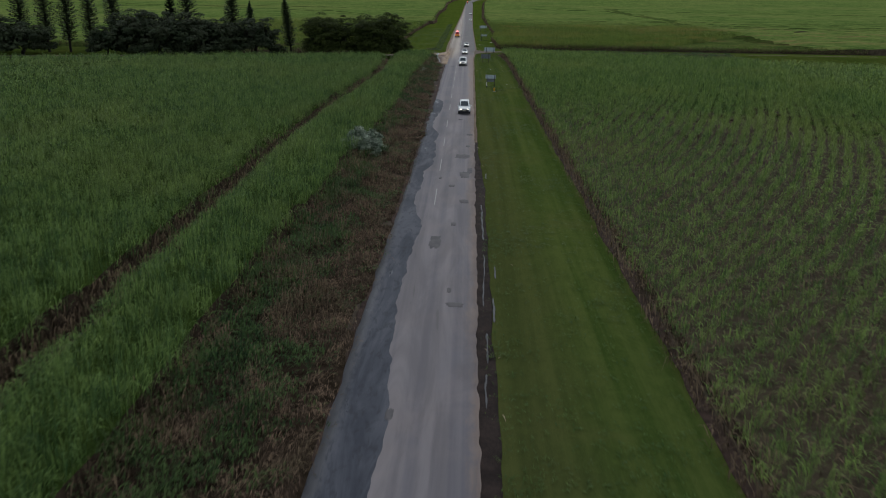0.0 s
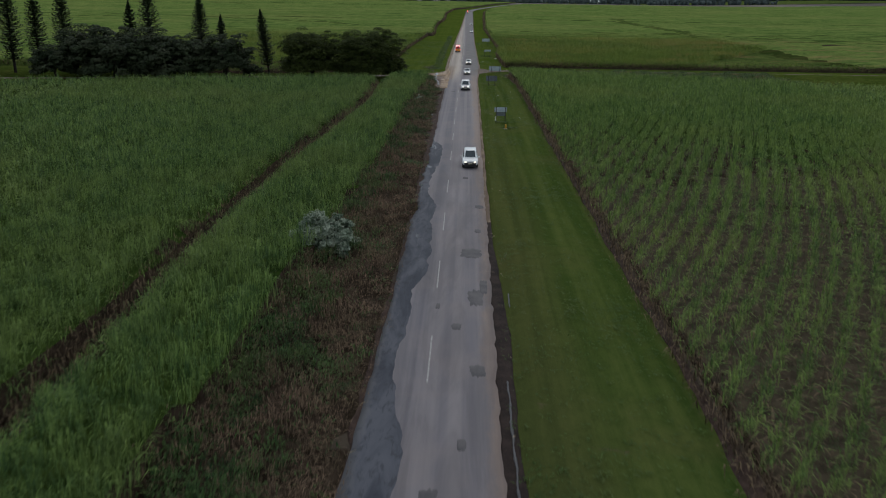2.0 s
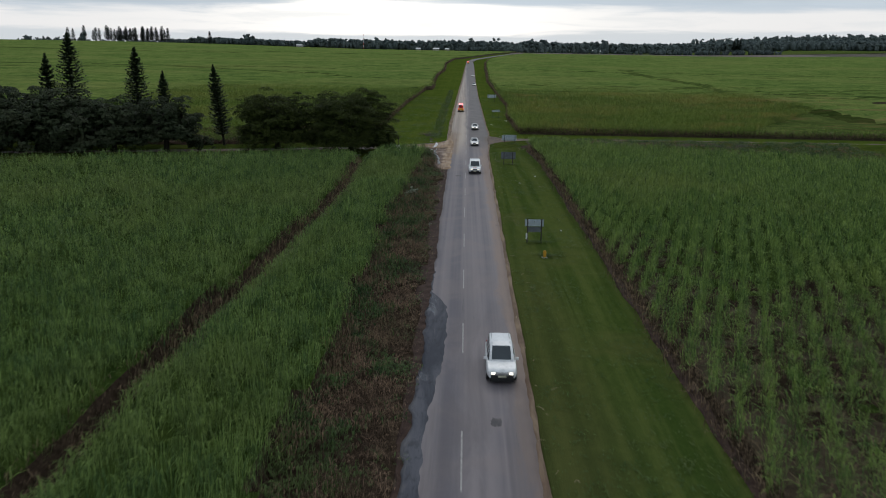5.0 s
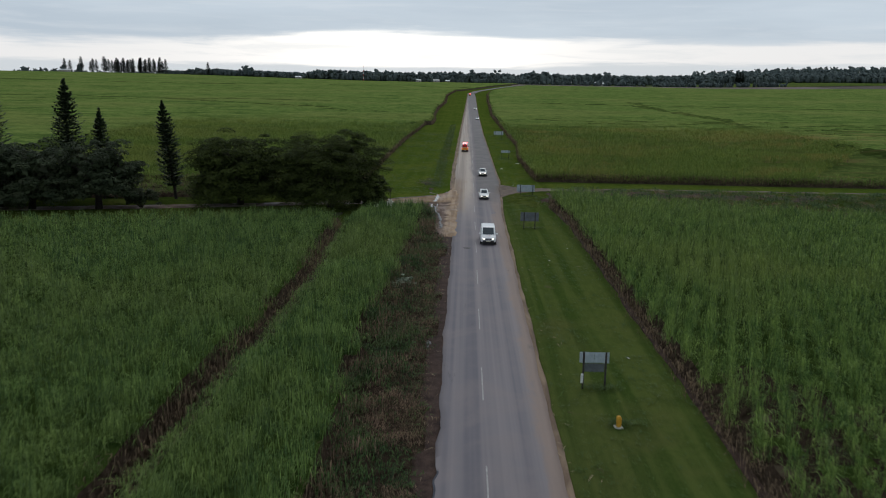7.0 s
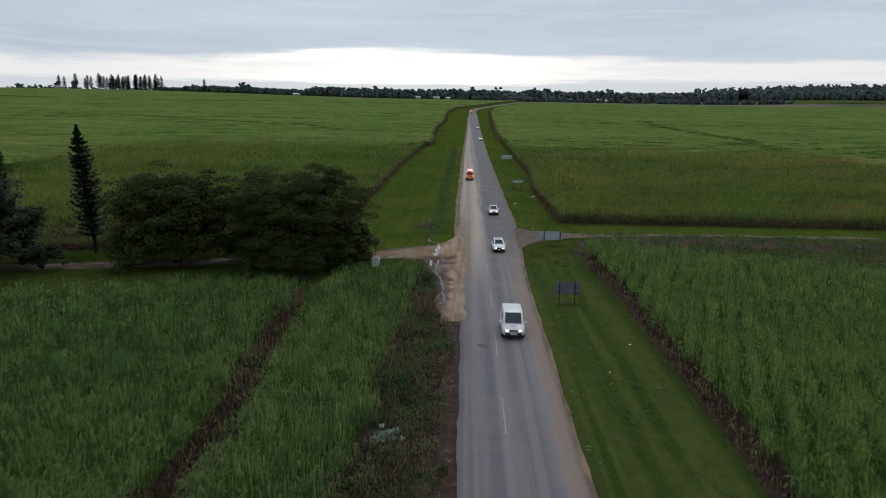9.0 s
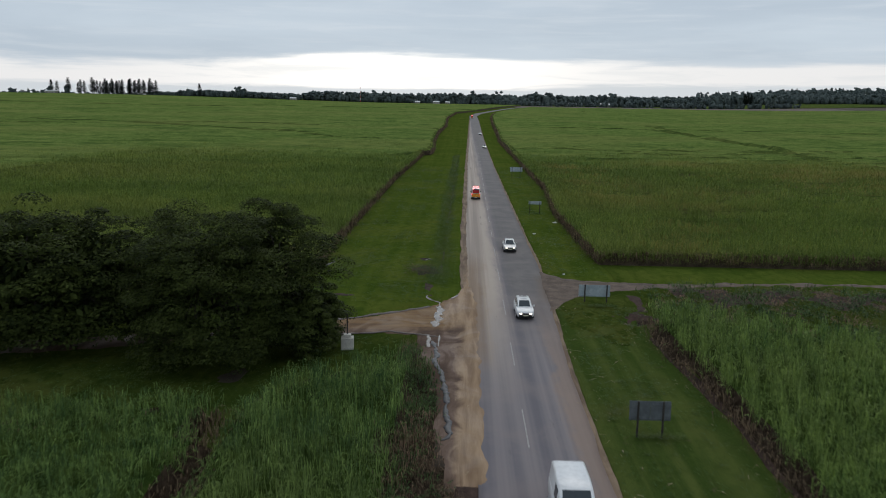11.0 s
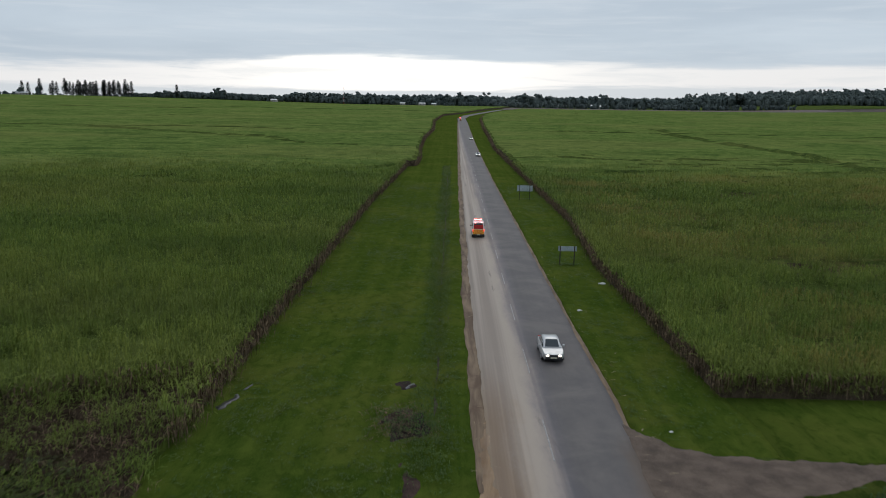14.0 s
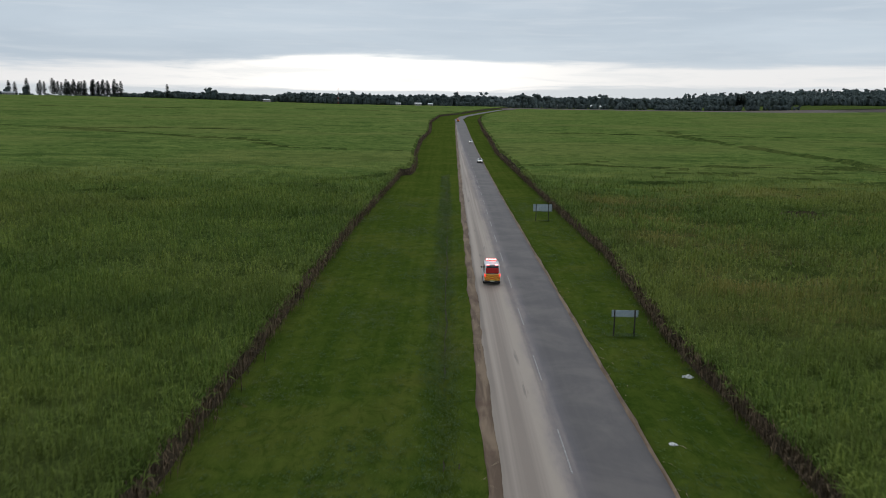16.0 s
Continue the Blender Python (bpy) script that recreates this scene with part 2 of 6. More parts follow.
def build_tar():
    """Newer blue-grey tar on the broken side of the road, wet in long pools towards its outer edge."""
    m, g, b = shader("wet_blue_grey_tar", 0.6, 0.0, 0.12)
    p = place(g)
    x, y, z = g.split(p)
    coarse = g.noise(g.coords(p, (0.6, 0.10, 1.0)), 1.0, 5.0, 0.65, 0.6)
    fine = g.noise(g.coords(p, (1.5, 0.6, 1.0)), 1.7, 6.0, 0.7, 0.6)
    grit = g.noise(p, 14.0, 6.0, 0.75)
    col = g.mix(g.step(coarse, 0.36, 0.64), (0.034, 0.038, 0.051), (0.084, 0.087, 0.104))
    col = g.mix(g.mul(g.step(fine, 0.52, 0.62), 0.5), col, (0.026, 0.027, 0.034))
    col = g.mix(g.mul(g.step(grit, 0.58, 0.8), 0.3), col, (0.10, 0.098, 0.10))
    # Paler outer edge: wet sheen put into the tar colour.
    rim = g.step(g.add(x, g.mul(g.sub(fine, 0.5), 1.2)), -4.95, -5.45)
    col = g.mix(g.mul(rim, 0.5), col, (0.13, 0.126, 0.128))
    pool = g.mul(g.step(g.noise(g.coords(p, (0.7, 0.13, 1.0)), 1.1, 4.0, 0.6, 0.8), 0.60, 0.65), g.step(x, -4.2, -4.9))
    g.link(col, b.inputs["Base Color"])
    g.link(g.sub(0.66, g.mul(pool, 0.52)), b.inputs["Roughness"])
    bumped(g, b, g.mul(g.add(g.mul(grit, 0.5), g.mul(fine, 0.6)), g.sub(1.0, g.mul(pool, 0.9))), 0.35, 0.02)
    return m


ASPHALT, TAR = build_asphalt(), build_tar()
TAR_PATCH = worn("dark_tar_patch", (0.062, 0.058, 0.062), (0.108, 0.098, 0.100), 1.2, 0.75)
LINE_PAINT = worn("worn_white_road_paint", (0.20, 0.19, 0.185), (0.40, 0.38, 0.37), 2.5, 0.7, fine=5.0)


def build_sand():
    m, g, b = shader("washed_out_tan_sand", 0.9, 0.0, 0.25)
    p = place(g)
    ruts = g.noise(g.coords(p, (0.9, 0.12, 1.0)), 1.2, 5.0, 0.6, 0.7)
    blot = g.noise(p, 0.35, 5.0, 0.65, 0.6)
    grit = g.noise(p, 11.0, 6.0, 0.7)
    col = g.mix(g.step(ruts, 0.36, 0.64), (0.120, 0.082, 0.056), (0.230, 0.166, 0.112))
    col = g.mix(g.mul(g.step(blot, 0.5, 0.7), 0.6), col, (0.105, 0.062, 0.044))
    col = g.mix(g.mul(g.step(grit, 0.55, 0.8), 0.3), col, (0.21, 0.165, 0.125))
    g.link(col, b.inputs["Base Color"])
    bumped(g, b, g.add(g.mul(ruts, 0.8), g.mul(grit, 0.3)), 0.6, 0.05)
    return m


def build_apron():
    """Track of wet ochre earth, red mud on one side, washed tan sand towards the road."""
    m, g, b = shader("wet_earth_and_sand", 0.85, 0.0, 0.3)
    p = place(g)
    x, y, z = g.split(p)
    swirl = g.noise(g.coords(p, (0.35, 0.22, 0.0)), 1.0, 5.0, 0.6, 0.9)
    ruts = g.noise(g.coords(p, (0.10, 0.9, 0.0)), 1.2, 5.0, 0.6, 0.7)
    lines = g.noise(g.coords(p, (0.9, 0.08, 0.0)), 1.3, 5.0, 0.6, 0.5)
    grit = g.noise(p, 9.0, 6.0, 0.7)
    xs = g.add(x, g.mul(g.sub(swirl, 0.5), 3.0))
    earth = g.mix(g.step(ruts, 0.34, 0.66), (0.115, 0.064, 0.030), (0.215, 0.128, 0.056))
    sand = g.mix(g.step(lines, 0.34, 0.66), (0.185, 0.116, 0.068), (0.330, 0.228, 0.142))
    mud = g.mix(g.step(swirl, 0.35, 0.65), (0.050, 0.028, 0.021), (0.115, 0.066, 0.046))
    ys = g.add(y, g.mul(g.sub(swirl, 0.5), 6.0))
    col = g.mix(g.step(xs, -8.4, -6.9), earth, sand)
    col = g.mix(g.mul(g.mul(g.step(ys, 242.5, 239.0), g.step(xs, -6.0, -6.7)), 0.9), col, mud)
    col = g.mix(g.mul(g.step(ruts, 0.62, 0.70), 0.25), col, (0.19, 0.155, 0.135))
    col = g.mix(g.mul(g.step(grit, 0.55, 0.8), 0.25), col, (0.30, 0.24, 0.19))
    g.link(col, b.inputs["Base Color"])
    g.link(g.sub(0.92, g.mul(g.step(swirl, 0.4, 0.65), 0.35)), b.inputs["Roughness"])
    bumped(g, b, g.add(g.mul(ruts, 0.7), g.mul(grit, 0.3)), 0.6, 0.05)
    return m


SAND, APRON = build_sand(), build_apron()
GRAVEL = worn("brown_grey_gravel", (0.064, 0.046, 0.036), (0.155, 0.114, 0.088), 0.7, 0.9, bump=0.7, relief=0.05, fine=14.0)
WATER = worn("muddy_puddle_water", (0.19, 0.155, 0.125), (0.26, 0.22, 0.185), 0.6, 0.14, spec=0.5, bump=0.0)
DARK_WATER = worn("ditch_water_over_mud", (0.026, 0.025, 0.027), (0.050, 0.048, 0.051), 0.6, 0.38, spec=0.3, bump=0.0)
SILT = worn("wet_grey_silt", (0.058, 0.046, 0.040), (0.115, 0.092, 0.080), 0.9, 0.62, spec=0.3, bump=0.3, relief=0.02)

# Growth
CANE_LEFT = foliage("tall_cane_leaf", (0.033, 0.075, 0.025), (0.196, 0.288, 0.080), (0.198, 0.242, 0.070), 0.035, 0.45, 0.5, gloss=0.06)
CANE_YOUNG = foliage("young_cane_leaf", (0.040, 0.090, 0.024), (0.225, 0.325, 0.080), (0.225, 0.272, 0.070), 0.03, 0.5, 0.5, gloss=0.06)


def build_field_cane(name, gain, leafy):
    """Cane of the great fields: streaks across, drifts and leaf grain; leafy: single leaves, else the closed canopy."""
    m, g, b = shader(name, 1.0 if not leafy else 0.6, 0.0, 0.0 if not leafy else 0.04)
    geo = g.node("ShaderNodeNewGeometry")
    p = geo.outputs["Position"]
    x, y, z = g.split(p)
    streak = g.noise(g.coords(p, (0.020, 0.11, 0.0)), 1.0, 6.0, 0.65, 0.7)
    drift = g.noise(g.coords(p, (0.008, 0.014, 0.0)), 1.0, 3.0, 0.5, 0.5)
    clump = g.noise(g.coords(p, (0.30, 0.42, 0.0)), 1.0, 6.0, 0.75, 0.5)
    # The closed canopy gets extra blue: distance haze put into its colour.
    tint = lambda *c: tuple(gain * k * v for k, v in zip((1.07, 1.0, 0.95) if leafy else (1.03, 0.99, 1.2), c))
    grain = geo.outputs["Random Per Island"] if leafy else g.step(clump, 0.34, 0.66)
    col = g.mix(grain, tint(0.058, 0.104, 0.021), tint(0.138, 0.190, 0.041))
    col = g.mix(g.mul(g.step(streak, 0.50, 0.62), 0.65), col, tint(0.040, 0.074, 0.016))
    col = g.mix(g.mul(g.step(streak, 0.44, 0.32), 0.5), col, tint(0.165, 0.200, 0.050))
    col = g.mix(g.mul(g.step(drift, 0.45, 0.62), 0.45), col, tint(0.150, 0.172, 0.044))
    tufts = g.noise(g.coords(p, (0.07, 0.06, 0.0)), 1.0, 6.0, 0.7, 0.6)
    col = g.mix(g.mul(g.step(tufts, 0.52, 0.62), 0.45), col, tint(0.052, 0.088, 0.017))
    col = g.mix(g.mul(g.step(tufts, 0.46, 0.36), 0.4), col, tint(0.170, 0.212, 0.050))
    mottle = g.noise(g.coords(p, (0.10, 0.16, 0.0)), 1.0, 5.0, 0.7, 0.8)
    col = g.mix(g.mul(g.step(mottle, 0.52, 0.64), 0.5), col, tint(0.046, 0.078, 0.018))
    dry = g.noise(g.coords(p, (0.016, 0.07, 0.0)), 1.7, 5.0, 0.65, 0.9)
    withered = g.mul(g.mul(g.step(dry, 0.50, 0.62), 0.5), g.mul(g.step(x, 11.0, 22.0), g.step(y, 460.0, 400.0)))
    col = g.mix(withered, col, tint(0.205, 0.152, 0.056))
    g.link(col, b.inputs["Base Color"])
    if leafy:
        t = g.node("ShaderNodeBsdfTranslucent")
        g.link(col, t.inputs[0])
        mixed = g.node("ShaderNodeMixShader")
        mixed.inputs[0].default_value = 0.25
        g.link(b.outputs[0], mixed.inputs[1])
        g.link(t.outputs[0], mixed.inputs[2])
        g.link(mixed.outputs[0], m.node_tree.nodes["Material Output"].inputs[0])
    else:
        bumped(g, b, clump, 1.0, 1.0)
    return m


CANE_FAR = build_field_cane("hazed_cane_canopy", 1.22, False)
CANE_GREAT = build_field_cane("great_field_cane_leaf", 1.40, True)
# Same cane at low gain: shade between the leaves put into the colour.
CANE_SHADED_BED = build_field_cane("great_field_shaded_bed", 0.42, False)
# Dimmer copy: shade of lane sides put into the colour; also colours meadows.
CANE_DIM = build_field_cane("dimmed_lane_and_meadow_growth", 0.72, False)

# Dark green bed: shade between the cane leaves put into the colour.
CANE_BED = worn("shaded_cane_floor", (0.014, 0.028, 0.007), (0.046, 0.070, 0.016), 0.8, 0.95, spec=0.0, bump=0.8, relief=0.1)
TRASH = worn("dry_leaf_litter_soil", (0.032, 0.026, 0.017), (0.088, 0.068, 0.045), 0.9, 0.95, spec=0.05, bump=0.8, relief=0.08)
# Brown litter, darkened: shade at field foot and ditch put into the colour.
SHADED_LITTER = worn("shaded_dry_cane_litter", (0.018, 0.013, 0.009), (0.058, 0.042, 0.030), 1.6, 0.95, spec=0.0, bump=0.9, relief=0.1)
DRY = foliage("dry_cane_stalk", (0.048, 0.034, 0.022), (0.215, 0.155, 0.098), (0.10, 0.072, 0.046), 0.2, 0.5, 0.8, 0.1)
WEED_GREEN = foliage("rank_verge_weed", (0.018, 0.044, 0.015), (0.080, 0.132, 0.042), (0.094, 0.112, 0.040), 0.12, 0.5, gloss=0.06)
WEED_BROWN = foliage("withered_brown_weed", (0.060, 0.041, 0.028), (0.245, 0.165, 0.112), (0.120, 0.098, 0.055), 0.14, 0.7, 0.8, 0.1)
TUFT = foliage("verge_grass_tuft", (0.024, 0.060, 0.012), (0.080, 0.125, 0.030), (0.10, 0.105, 0.04), 0.1, 0.4)
SILVER = foliage("silver_grey_leaf", (0.060, 0.092, 0.062), (0.34, 0.38, 0.29), (0.150, 0.195, 0.130), 0.7, 0.4, 0.6, 0.12)
TREE_LEAF = foliage("dark_glossy_tree_leaf", (0.012, 0.018, 0.006), (0.070, 0.090, 0.023), (0.030, 0.040, 0.012), 0.3, 0.5, 0.55, 0.08, gloss=0.03)
GREY_LEAF = foliage("dull_grey_green_leaf", (0.018, 0.027, 0.014), (0.052, 0.068, 0.034), (0.050, 0.052, 0.030), 0.25, 0.5, 0.6, 0.1)
# Needles paler and bluer than PINE_LEAF: haze put into the colour.
PINE_HAZED = foliage("hazed_pine_needle", (0.026, 0.038, 0.034), (0.060, 0.078, 0.066), (0.044, 0.056, 0.050), 0.01, 0.5, 0.7, 0.2)
PINE_LEAF = foliage("dark_pine_needle", (0.012, 0.023, 0.012), (0.036, 0.054, 0.026), (0.022, 0.034, 0.017), 0.4, 0.4, 0.6, 0.05)
# Pale slate tone: distance haze put into the leaf colour.
WOOD_HAZED = foliage("hazed_woodland_leaf", (0.060, 0.080, 0.080), (0.150, 0.178, 0.170), (0.098, 0.122, 0.120), 0.01, 0.6, 0.8, 0.1, gloss=0.0, grain=0.5, bump=1.5)
BARK = worn("grey_brown_bark", (0.014, 0.011, 0.009), (0.036, 0.029, 0.024), 1.5, 0.9, bump=0.8, relief=0.03)

# Made things
STEEL = worn("galvanised_sheet_back", (0.28, 0.335, 0.365), (0.42, 0.48, 0.51), 0.9, 0.5, 0.1, 0.5, bump=0.1)
DULL_STEEL = worn("weathered_grey_sheet", (0.085, 0.095, 0.105), (0.15, 0.165, 0.175), 0.9, 0.6, 0.2, 0.4, bump=0.1)
POST = worn("dark_timber_post", (0.022, 0.020, 0.018), (0.060, 0.052, 0.045), 3.0, 0.85)
YELLOW = worn("yellow_marker_paint", (0.50, 0.26, 0.025), (0.66, 0.36, 0.04), 2.0, 0.6)
WHITEWASH = worn("whitewashed_concrete", (0.42, 0.40, 0.36), (0.66, 0.64, 0.58), 1.5, 0.85)
LITTER = worn("pale_litter", (0.50, 0.50, 0.48), (0.75, 0.75, 0.72), 6.0, 0.7)
STRAW = worn("pale_cane_straw", (0.20, 0.15, 0.09), (0.36, 0.29, 0.19), 6.0, 0.8)
WHITE_CAR = plain("white_car_paint", (0.72, 0.73, 0.74), 0.3, coat=0.5)
SILVER_CAR = plain("silver_car_paint", (0.50, 0.51, 0.52), 0.3, 0.5, coat=0.5)
GLASS_DARK = plain("tinted_car_glass", (0.028, 0.040, 0.048), 0.1, 0.0, 0.5)
RUBBER = plain("black_rubber", (0.015, 0.015, 0.015), 0.8)
RIM = plain("alloy_rim", (0.35, 0.36, 0.37), 0.35, 0.8)
TRIM = plain("black_plastic_trim", (0.022, 0.022, 0.024), 0.6)
CHEV_RED = plain("red_chevron_film", (0.62, 0.045, 0.02), 0.4)
CHEV_YELLOW = plain("yellow_chevron_film", (0.85, 0.52, 0.03), 0.4)
PLATE = plain("plain_number_plate", (0.62, 0.60, 0.45), 0.5)
HEADLAMP = lamp("lit_headlamp", (1.0, 0.90, 0.74), 2.2)
TAILLAMP = lamp("lit_red_lamp", (1.0, 0.035, 0.03), 3.0)
BEACON = lamp("flashing_red_beacon", (1.0, 0.10, 0.10), 14.0)
LENS_RED = plain("red_lamp_lens", (0.45, 0.02, 0.02), 0.25)
ROOF_SHEET = worn("pale_roof_sheeting", (0.45, 0.46, 0.47), (0.68, 0.69, 0.70), 0.2, 0.5)
PLASTER = worn("cream_plaster", (0.30, 0.28, 0.25), (0.42, 0.40, 0.37), 0.4, 0.85)
MAST_RED = plain("red_mast_paint", (0.45, 0.06, 0.04), 0.5)
MAST_WHITE = plain("white_mast_paint", (0.70, 0.70, 0.70), 0.5)

# ---- shapes ----


def ramp(a, b, v):
    t = np.clip((np.asarray(v, float) - a) / (b - a), 0, 1)
    return t * t * (3 - 2 * t)


def wave(x, y, scale, seed=0.0):
    """Smooth noise about 0, within -1 and 1, of the given wavelength."""
    x, y = np.asarray(x, float) / scale, np.asarray(y, float) / scale
    s = seed * 1.7
    a = np.sin(2.1 * x + 1.3 * y + s) + np.sin(-1.7 * x + 2.3 * y + 1.9 * s + 1.0) + np.sin(3.3 * x - 0.9 * y + 2.3 * s)
    b = np.sin(4.7 * x + 3.1 * y + 0.7 * s) + np.sin(-5.3 * x + 4.1 * y + 1.1 * s)
    return (a + 0.6 * b) / 4.2


def table(rows):
    """A line given by its bends: x as a function of y."""
    ys, xs = np.array(rows, float).T
    return lambda y: np.interp(y, ys, xs)


ROAD_MID = table([(-60, -2.6), (0, -2.5), (160, -2.4), (300, -1.7), (450, -1.5), (700, 0.5), (900, 2.0), (1000, 3.2), (1070, 8.0), (1160, 24.0), (1270, 44.0), (1360, 62.0), (1560, 112.0), (1750, 165.0), (2000, 240.0)])
ROAD_LEFT = table([(-60, -5.9), (25, -5.75), (75, -5.45), (130, -5.15), (200, -5.25), (290, -5.8), (420, -5.2), (600, -3.9), (900, -1.7)])
ROAD_RIGHT = table([(-60, 0.8), (26, 0.9), (84, 1.2), (156, 1.5), (230, 1.85), (244, 2.3), (270, 3.0), (290, 2.9), (420, 2.8), (600, 3.6), (900, 5.6)])
EDGE_L2 = table([(240, -23.0), (268, -23.6), (370, -23.6), (469, -21.4), (471, -18.6), (500, -18.6), (548, -20.4), (640, -21.6), (737, -19.4), (900, -22.0), (1060, -16.0), (1160, 8.0), (1360, 44.0), (1500, 76.0), (1700, 130.0)])
EDGE_R2 = table([(240, 11.0), (272, 10.6), (315, 10.0), (352, 12.2), (390, 12.0), (505, 11.2), (564, 10.6), (660, 13.0), (767, 14.3), (948, 18.7), (1060, 26.0), (1160, 42.0), (1360, 84.0), (1560, 140.0)])


BACK_R1 = table([(10, 246.0), (14.3, 244.5), (19, 241.8), (24, 238.5), (40, 231.0), (120, 205.0)])
EDGE_R1 = table([(0, 11.4), (222, 11.4), (229, 11.0), (235, 10.4), (240, 10.4), (246, 11.2)])
GAP = table([(0, -20.9), (60, -20.9), (85, -21.5), (120, -21.4), (142, -20.25), (145, -20.16), (165, -19.45), (184, -19.05), (190, -19.17), (205, -19.9), (215, -20.39), (230, -20.8)])


def relief(x, y):
    """Height of the bare ground."""
    x, y = np.asarray(x, float), np.asarray(y, float)
    z = 14.0 * ramp(450, 1750, y)
    z = z + 7.0 * ramp(120, 620, -x) * ramp(450, 1700, y)
    z = z + 13.0 * ramp(350, 900, x) * ramp(900, 1750, y)
    z = z + 46.0 * ramp(1900, 3300, y) * ramp(200, 1800, x)
    z = z - 0.55 * np.exp(-(((x + 8.9) / 0.55) ** 2)) * ramp(262, 272, y) * ramp(470, 430, y)
    z = z - 0.7 * np.exp(-(((x - GAP(y) + 0.35) / 0.6) ** 2)) * ramp(232, 222, y)
    z = z - 0.8 * np.exp(-(((x - 10.1) / 1.3) ** 2) - (((y - 245.6) / 1.2) ** 2))
    return z


def linked(name, verts, faces, mats, parent=None, label="", slots=None, smooth=False):
    """One mesh object from arrays of corners and of faces; faces is a list of (n, 3) or (n, 4) arrays."""
    me = bpy.data.meshes.new(name)
    verts = np.ascontiguousarray(verts, np.float32)
    faces = [f for f in faces if len(f)]
    me.vertices.add(len(verts))
    me.vertices.foreach_set("co", verts.ravel())
    loops = np.concatenate([f.ravel() for f in faces]).astype(np.int32)
    sizes = np.concatenate([np.full(len(f), f.shape[1]) for f in faces]).astype(np.int32)
    me.loops.add(len(loops))
    me.loops.foreach_set("vertex_index", loops)
    me.polygons.add(len(sizes))
    me.polygons.foreach_set("loop_start", np.r_[0, np.cumsum(sizes)[:-1]].astype(np.int32))
    me.polygons.foreach_set("loop_total", sizes)
    for m in mats:
        me.materials.append(m)
    if slots is not None:
        me.polygons.foreach_set("material_index", np.ascontiguousarray(slots, np.int32))
    if smooth:
        me.polygons.foreach_set("use_smooth", np.ones(len(sizes), bool))
    me.update(calc_edges=True)
    ob = new(name, me)
    ob.parent = parent
    if label:
        tagged(ob, label)
    return ob


def part(name, bm, material, parent, label=""):
    """Links a bmesh as one mesh object under a thing or under a part."""
    me = bpy.data.meshes.new(name)
    bm.normal_update()
    bm.to_mesh(me)
    bm.free()
    for m in material if isinstance(material, (list, tuple)) else (material,):
        me.materials.append(m)
    ob = new(name, me)
    ob.parent = parent
    if label:
        tagged(ob, label)
    return ob


def thing(name, label, category, group="", m=None, kind=""):
    ob = new(name)
    ob.empty_display_size = 0.3
    if m is not None:
        ob.matrix_world = m
    return tagged(ob, label, category, group, kind)


def grid_faces(rows, cols, first=0):
    a = (np.arange(rows - 1)[:, None] * cols + np.arange(cols - 1)[None, :]).ravel() + first
    return np.stack([a, a + 1, a + cols + 1, a + cols], 1)


def sheet(name, xs, ys, height, mat, kind="structure", label="", category="", smooth=True):
    """A draped sheet: xs and ys are arrays of rows by columns."""
    verts = np.stack([xs, ys, height], -1).reshape(-1, 3)
    ob = linked(name, verts, [grid_faces(*xs.shape)], [mat], smooth=smooth)
    return tagged(ob, label, category, kind=kind)


def ribbon(name, left, right, y0, y1, lift, mat, label, category, dy=1.0, cols=9, ragged=0.0, seed=1.0, skirt=0.12, crown=0.0, kind="structure", torn=None):
    """A strip along the road with wandering edges and a thickness of its own."""
    ys = np.arange(y0, y1 + dy / 2, dy)
    a = left(ys) + ragged * (wave(ys * 0, ys, 6.0, seed) + 0.6 * wave(ys * 0, ys, 1.7, seed + 3))
    a = a + torn(ys) * (0.5 * wave(ys * 0, ys, 9.0, seed + 7) + 0.5 * wave(ys * 0, ys, 2.6, seed + 8) + 0.35 * wave(ys * 0, ys, 0.9, seed + 9)) if torn else a
    b = right(ys) + ragged * (wave(ys * 0, ys, 5.0, seed + 1) + 0.6 * wave(ys * 0, ys, 1.5, seed + 5))
    u = np.linspace(0, 1, cols)
    xs = a[:, None] * (1 - u) + b[:, None] * u
    yy = np.repeat(ys[:, None], cols, 1)
    z = relief(xs, yy) + lift + crown * (1 - (2 * u - 1) ** 2)
    edge = np.stack([relief(a, ys) + lift - skirt, relief(b, ys) + lift - skirt], 1)
    xs = np.concatenate([a[:, None], xs, b[:, None]], 1)
    yy = np.repeat(ys[:, None], cols + 2, 1)
    z = np.concatenate([edge[:, :1], z, edge[:, 1:]], 1)
    return sheet(name, xs, yy, z, mat, kind, label, category)


# ---- the ground, the road and the verges ----


def build_ground():
    gx = np.r_[-3600, -2600, -1900, -1400, -1000, -760, -600, -480, -380, -300, -240, -190, -150, -120, -95, -75, -60, -48, -38, np.arange(-30, 16, 0.5), 18, 21, 26, 32, 40, 50, 62, 78, 98, 125, 160, 200, 250, 320, 400, 500, 620, 780, 980, 1250, 1600, 2000, 2600, 3600]
    gy = np.r_[-900, -400, -200, -120, -80, np.arange(-60, 240, 4.0), np.arange(240, 252, 0.75), np.arange(252, 480, 4.0), np.arange(480, 800, 10.0), np.arange(800, 2000, 25.0), 2050, 2150, 2300, 2500, 2750, 3000, 3300, 3700, 4300]
    xs, ys = np.meshgrid(gx, gy)
    ground = sheet("ground", xs, ys, relief(xs, ys) - 0.02, SOIL, label="brown earth plain rising gently to a far ridge", category="ground")
    return ground


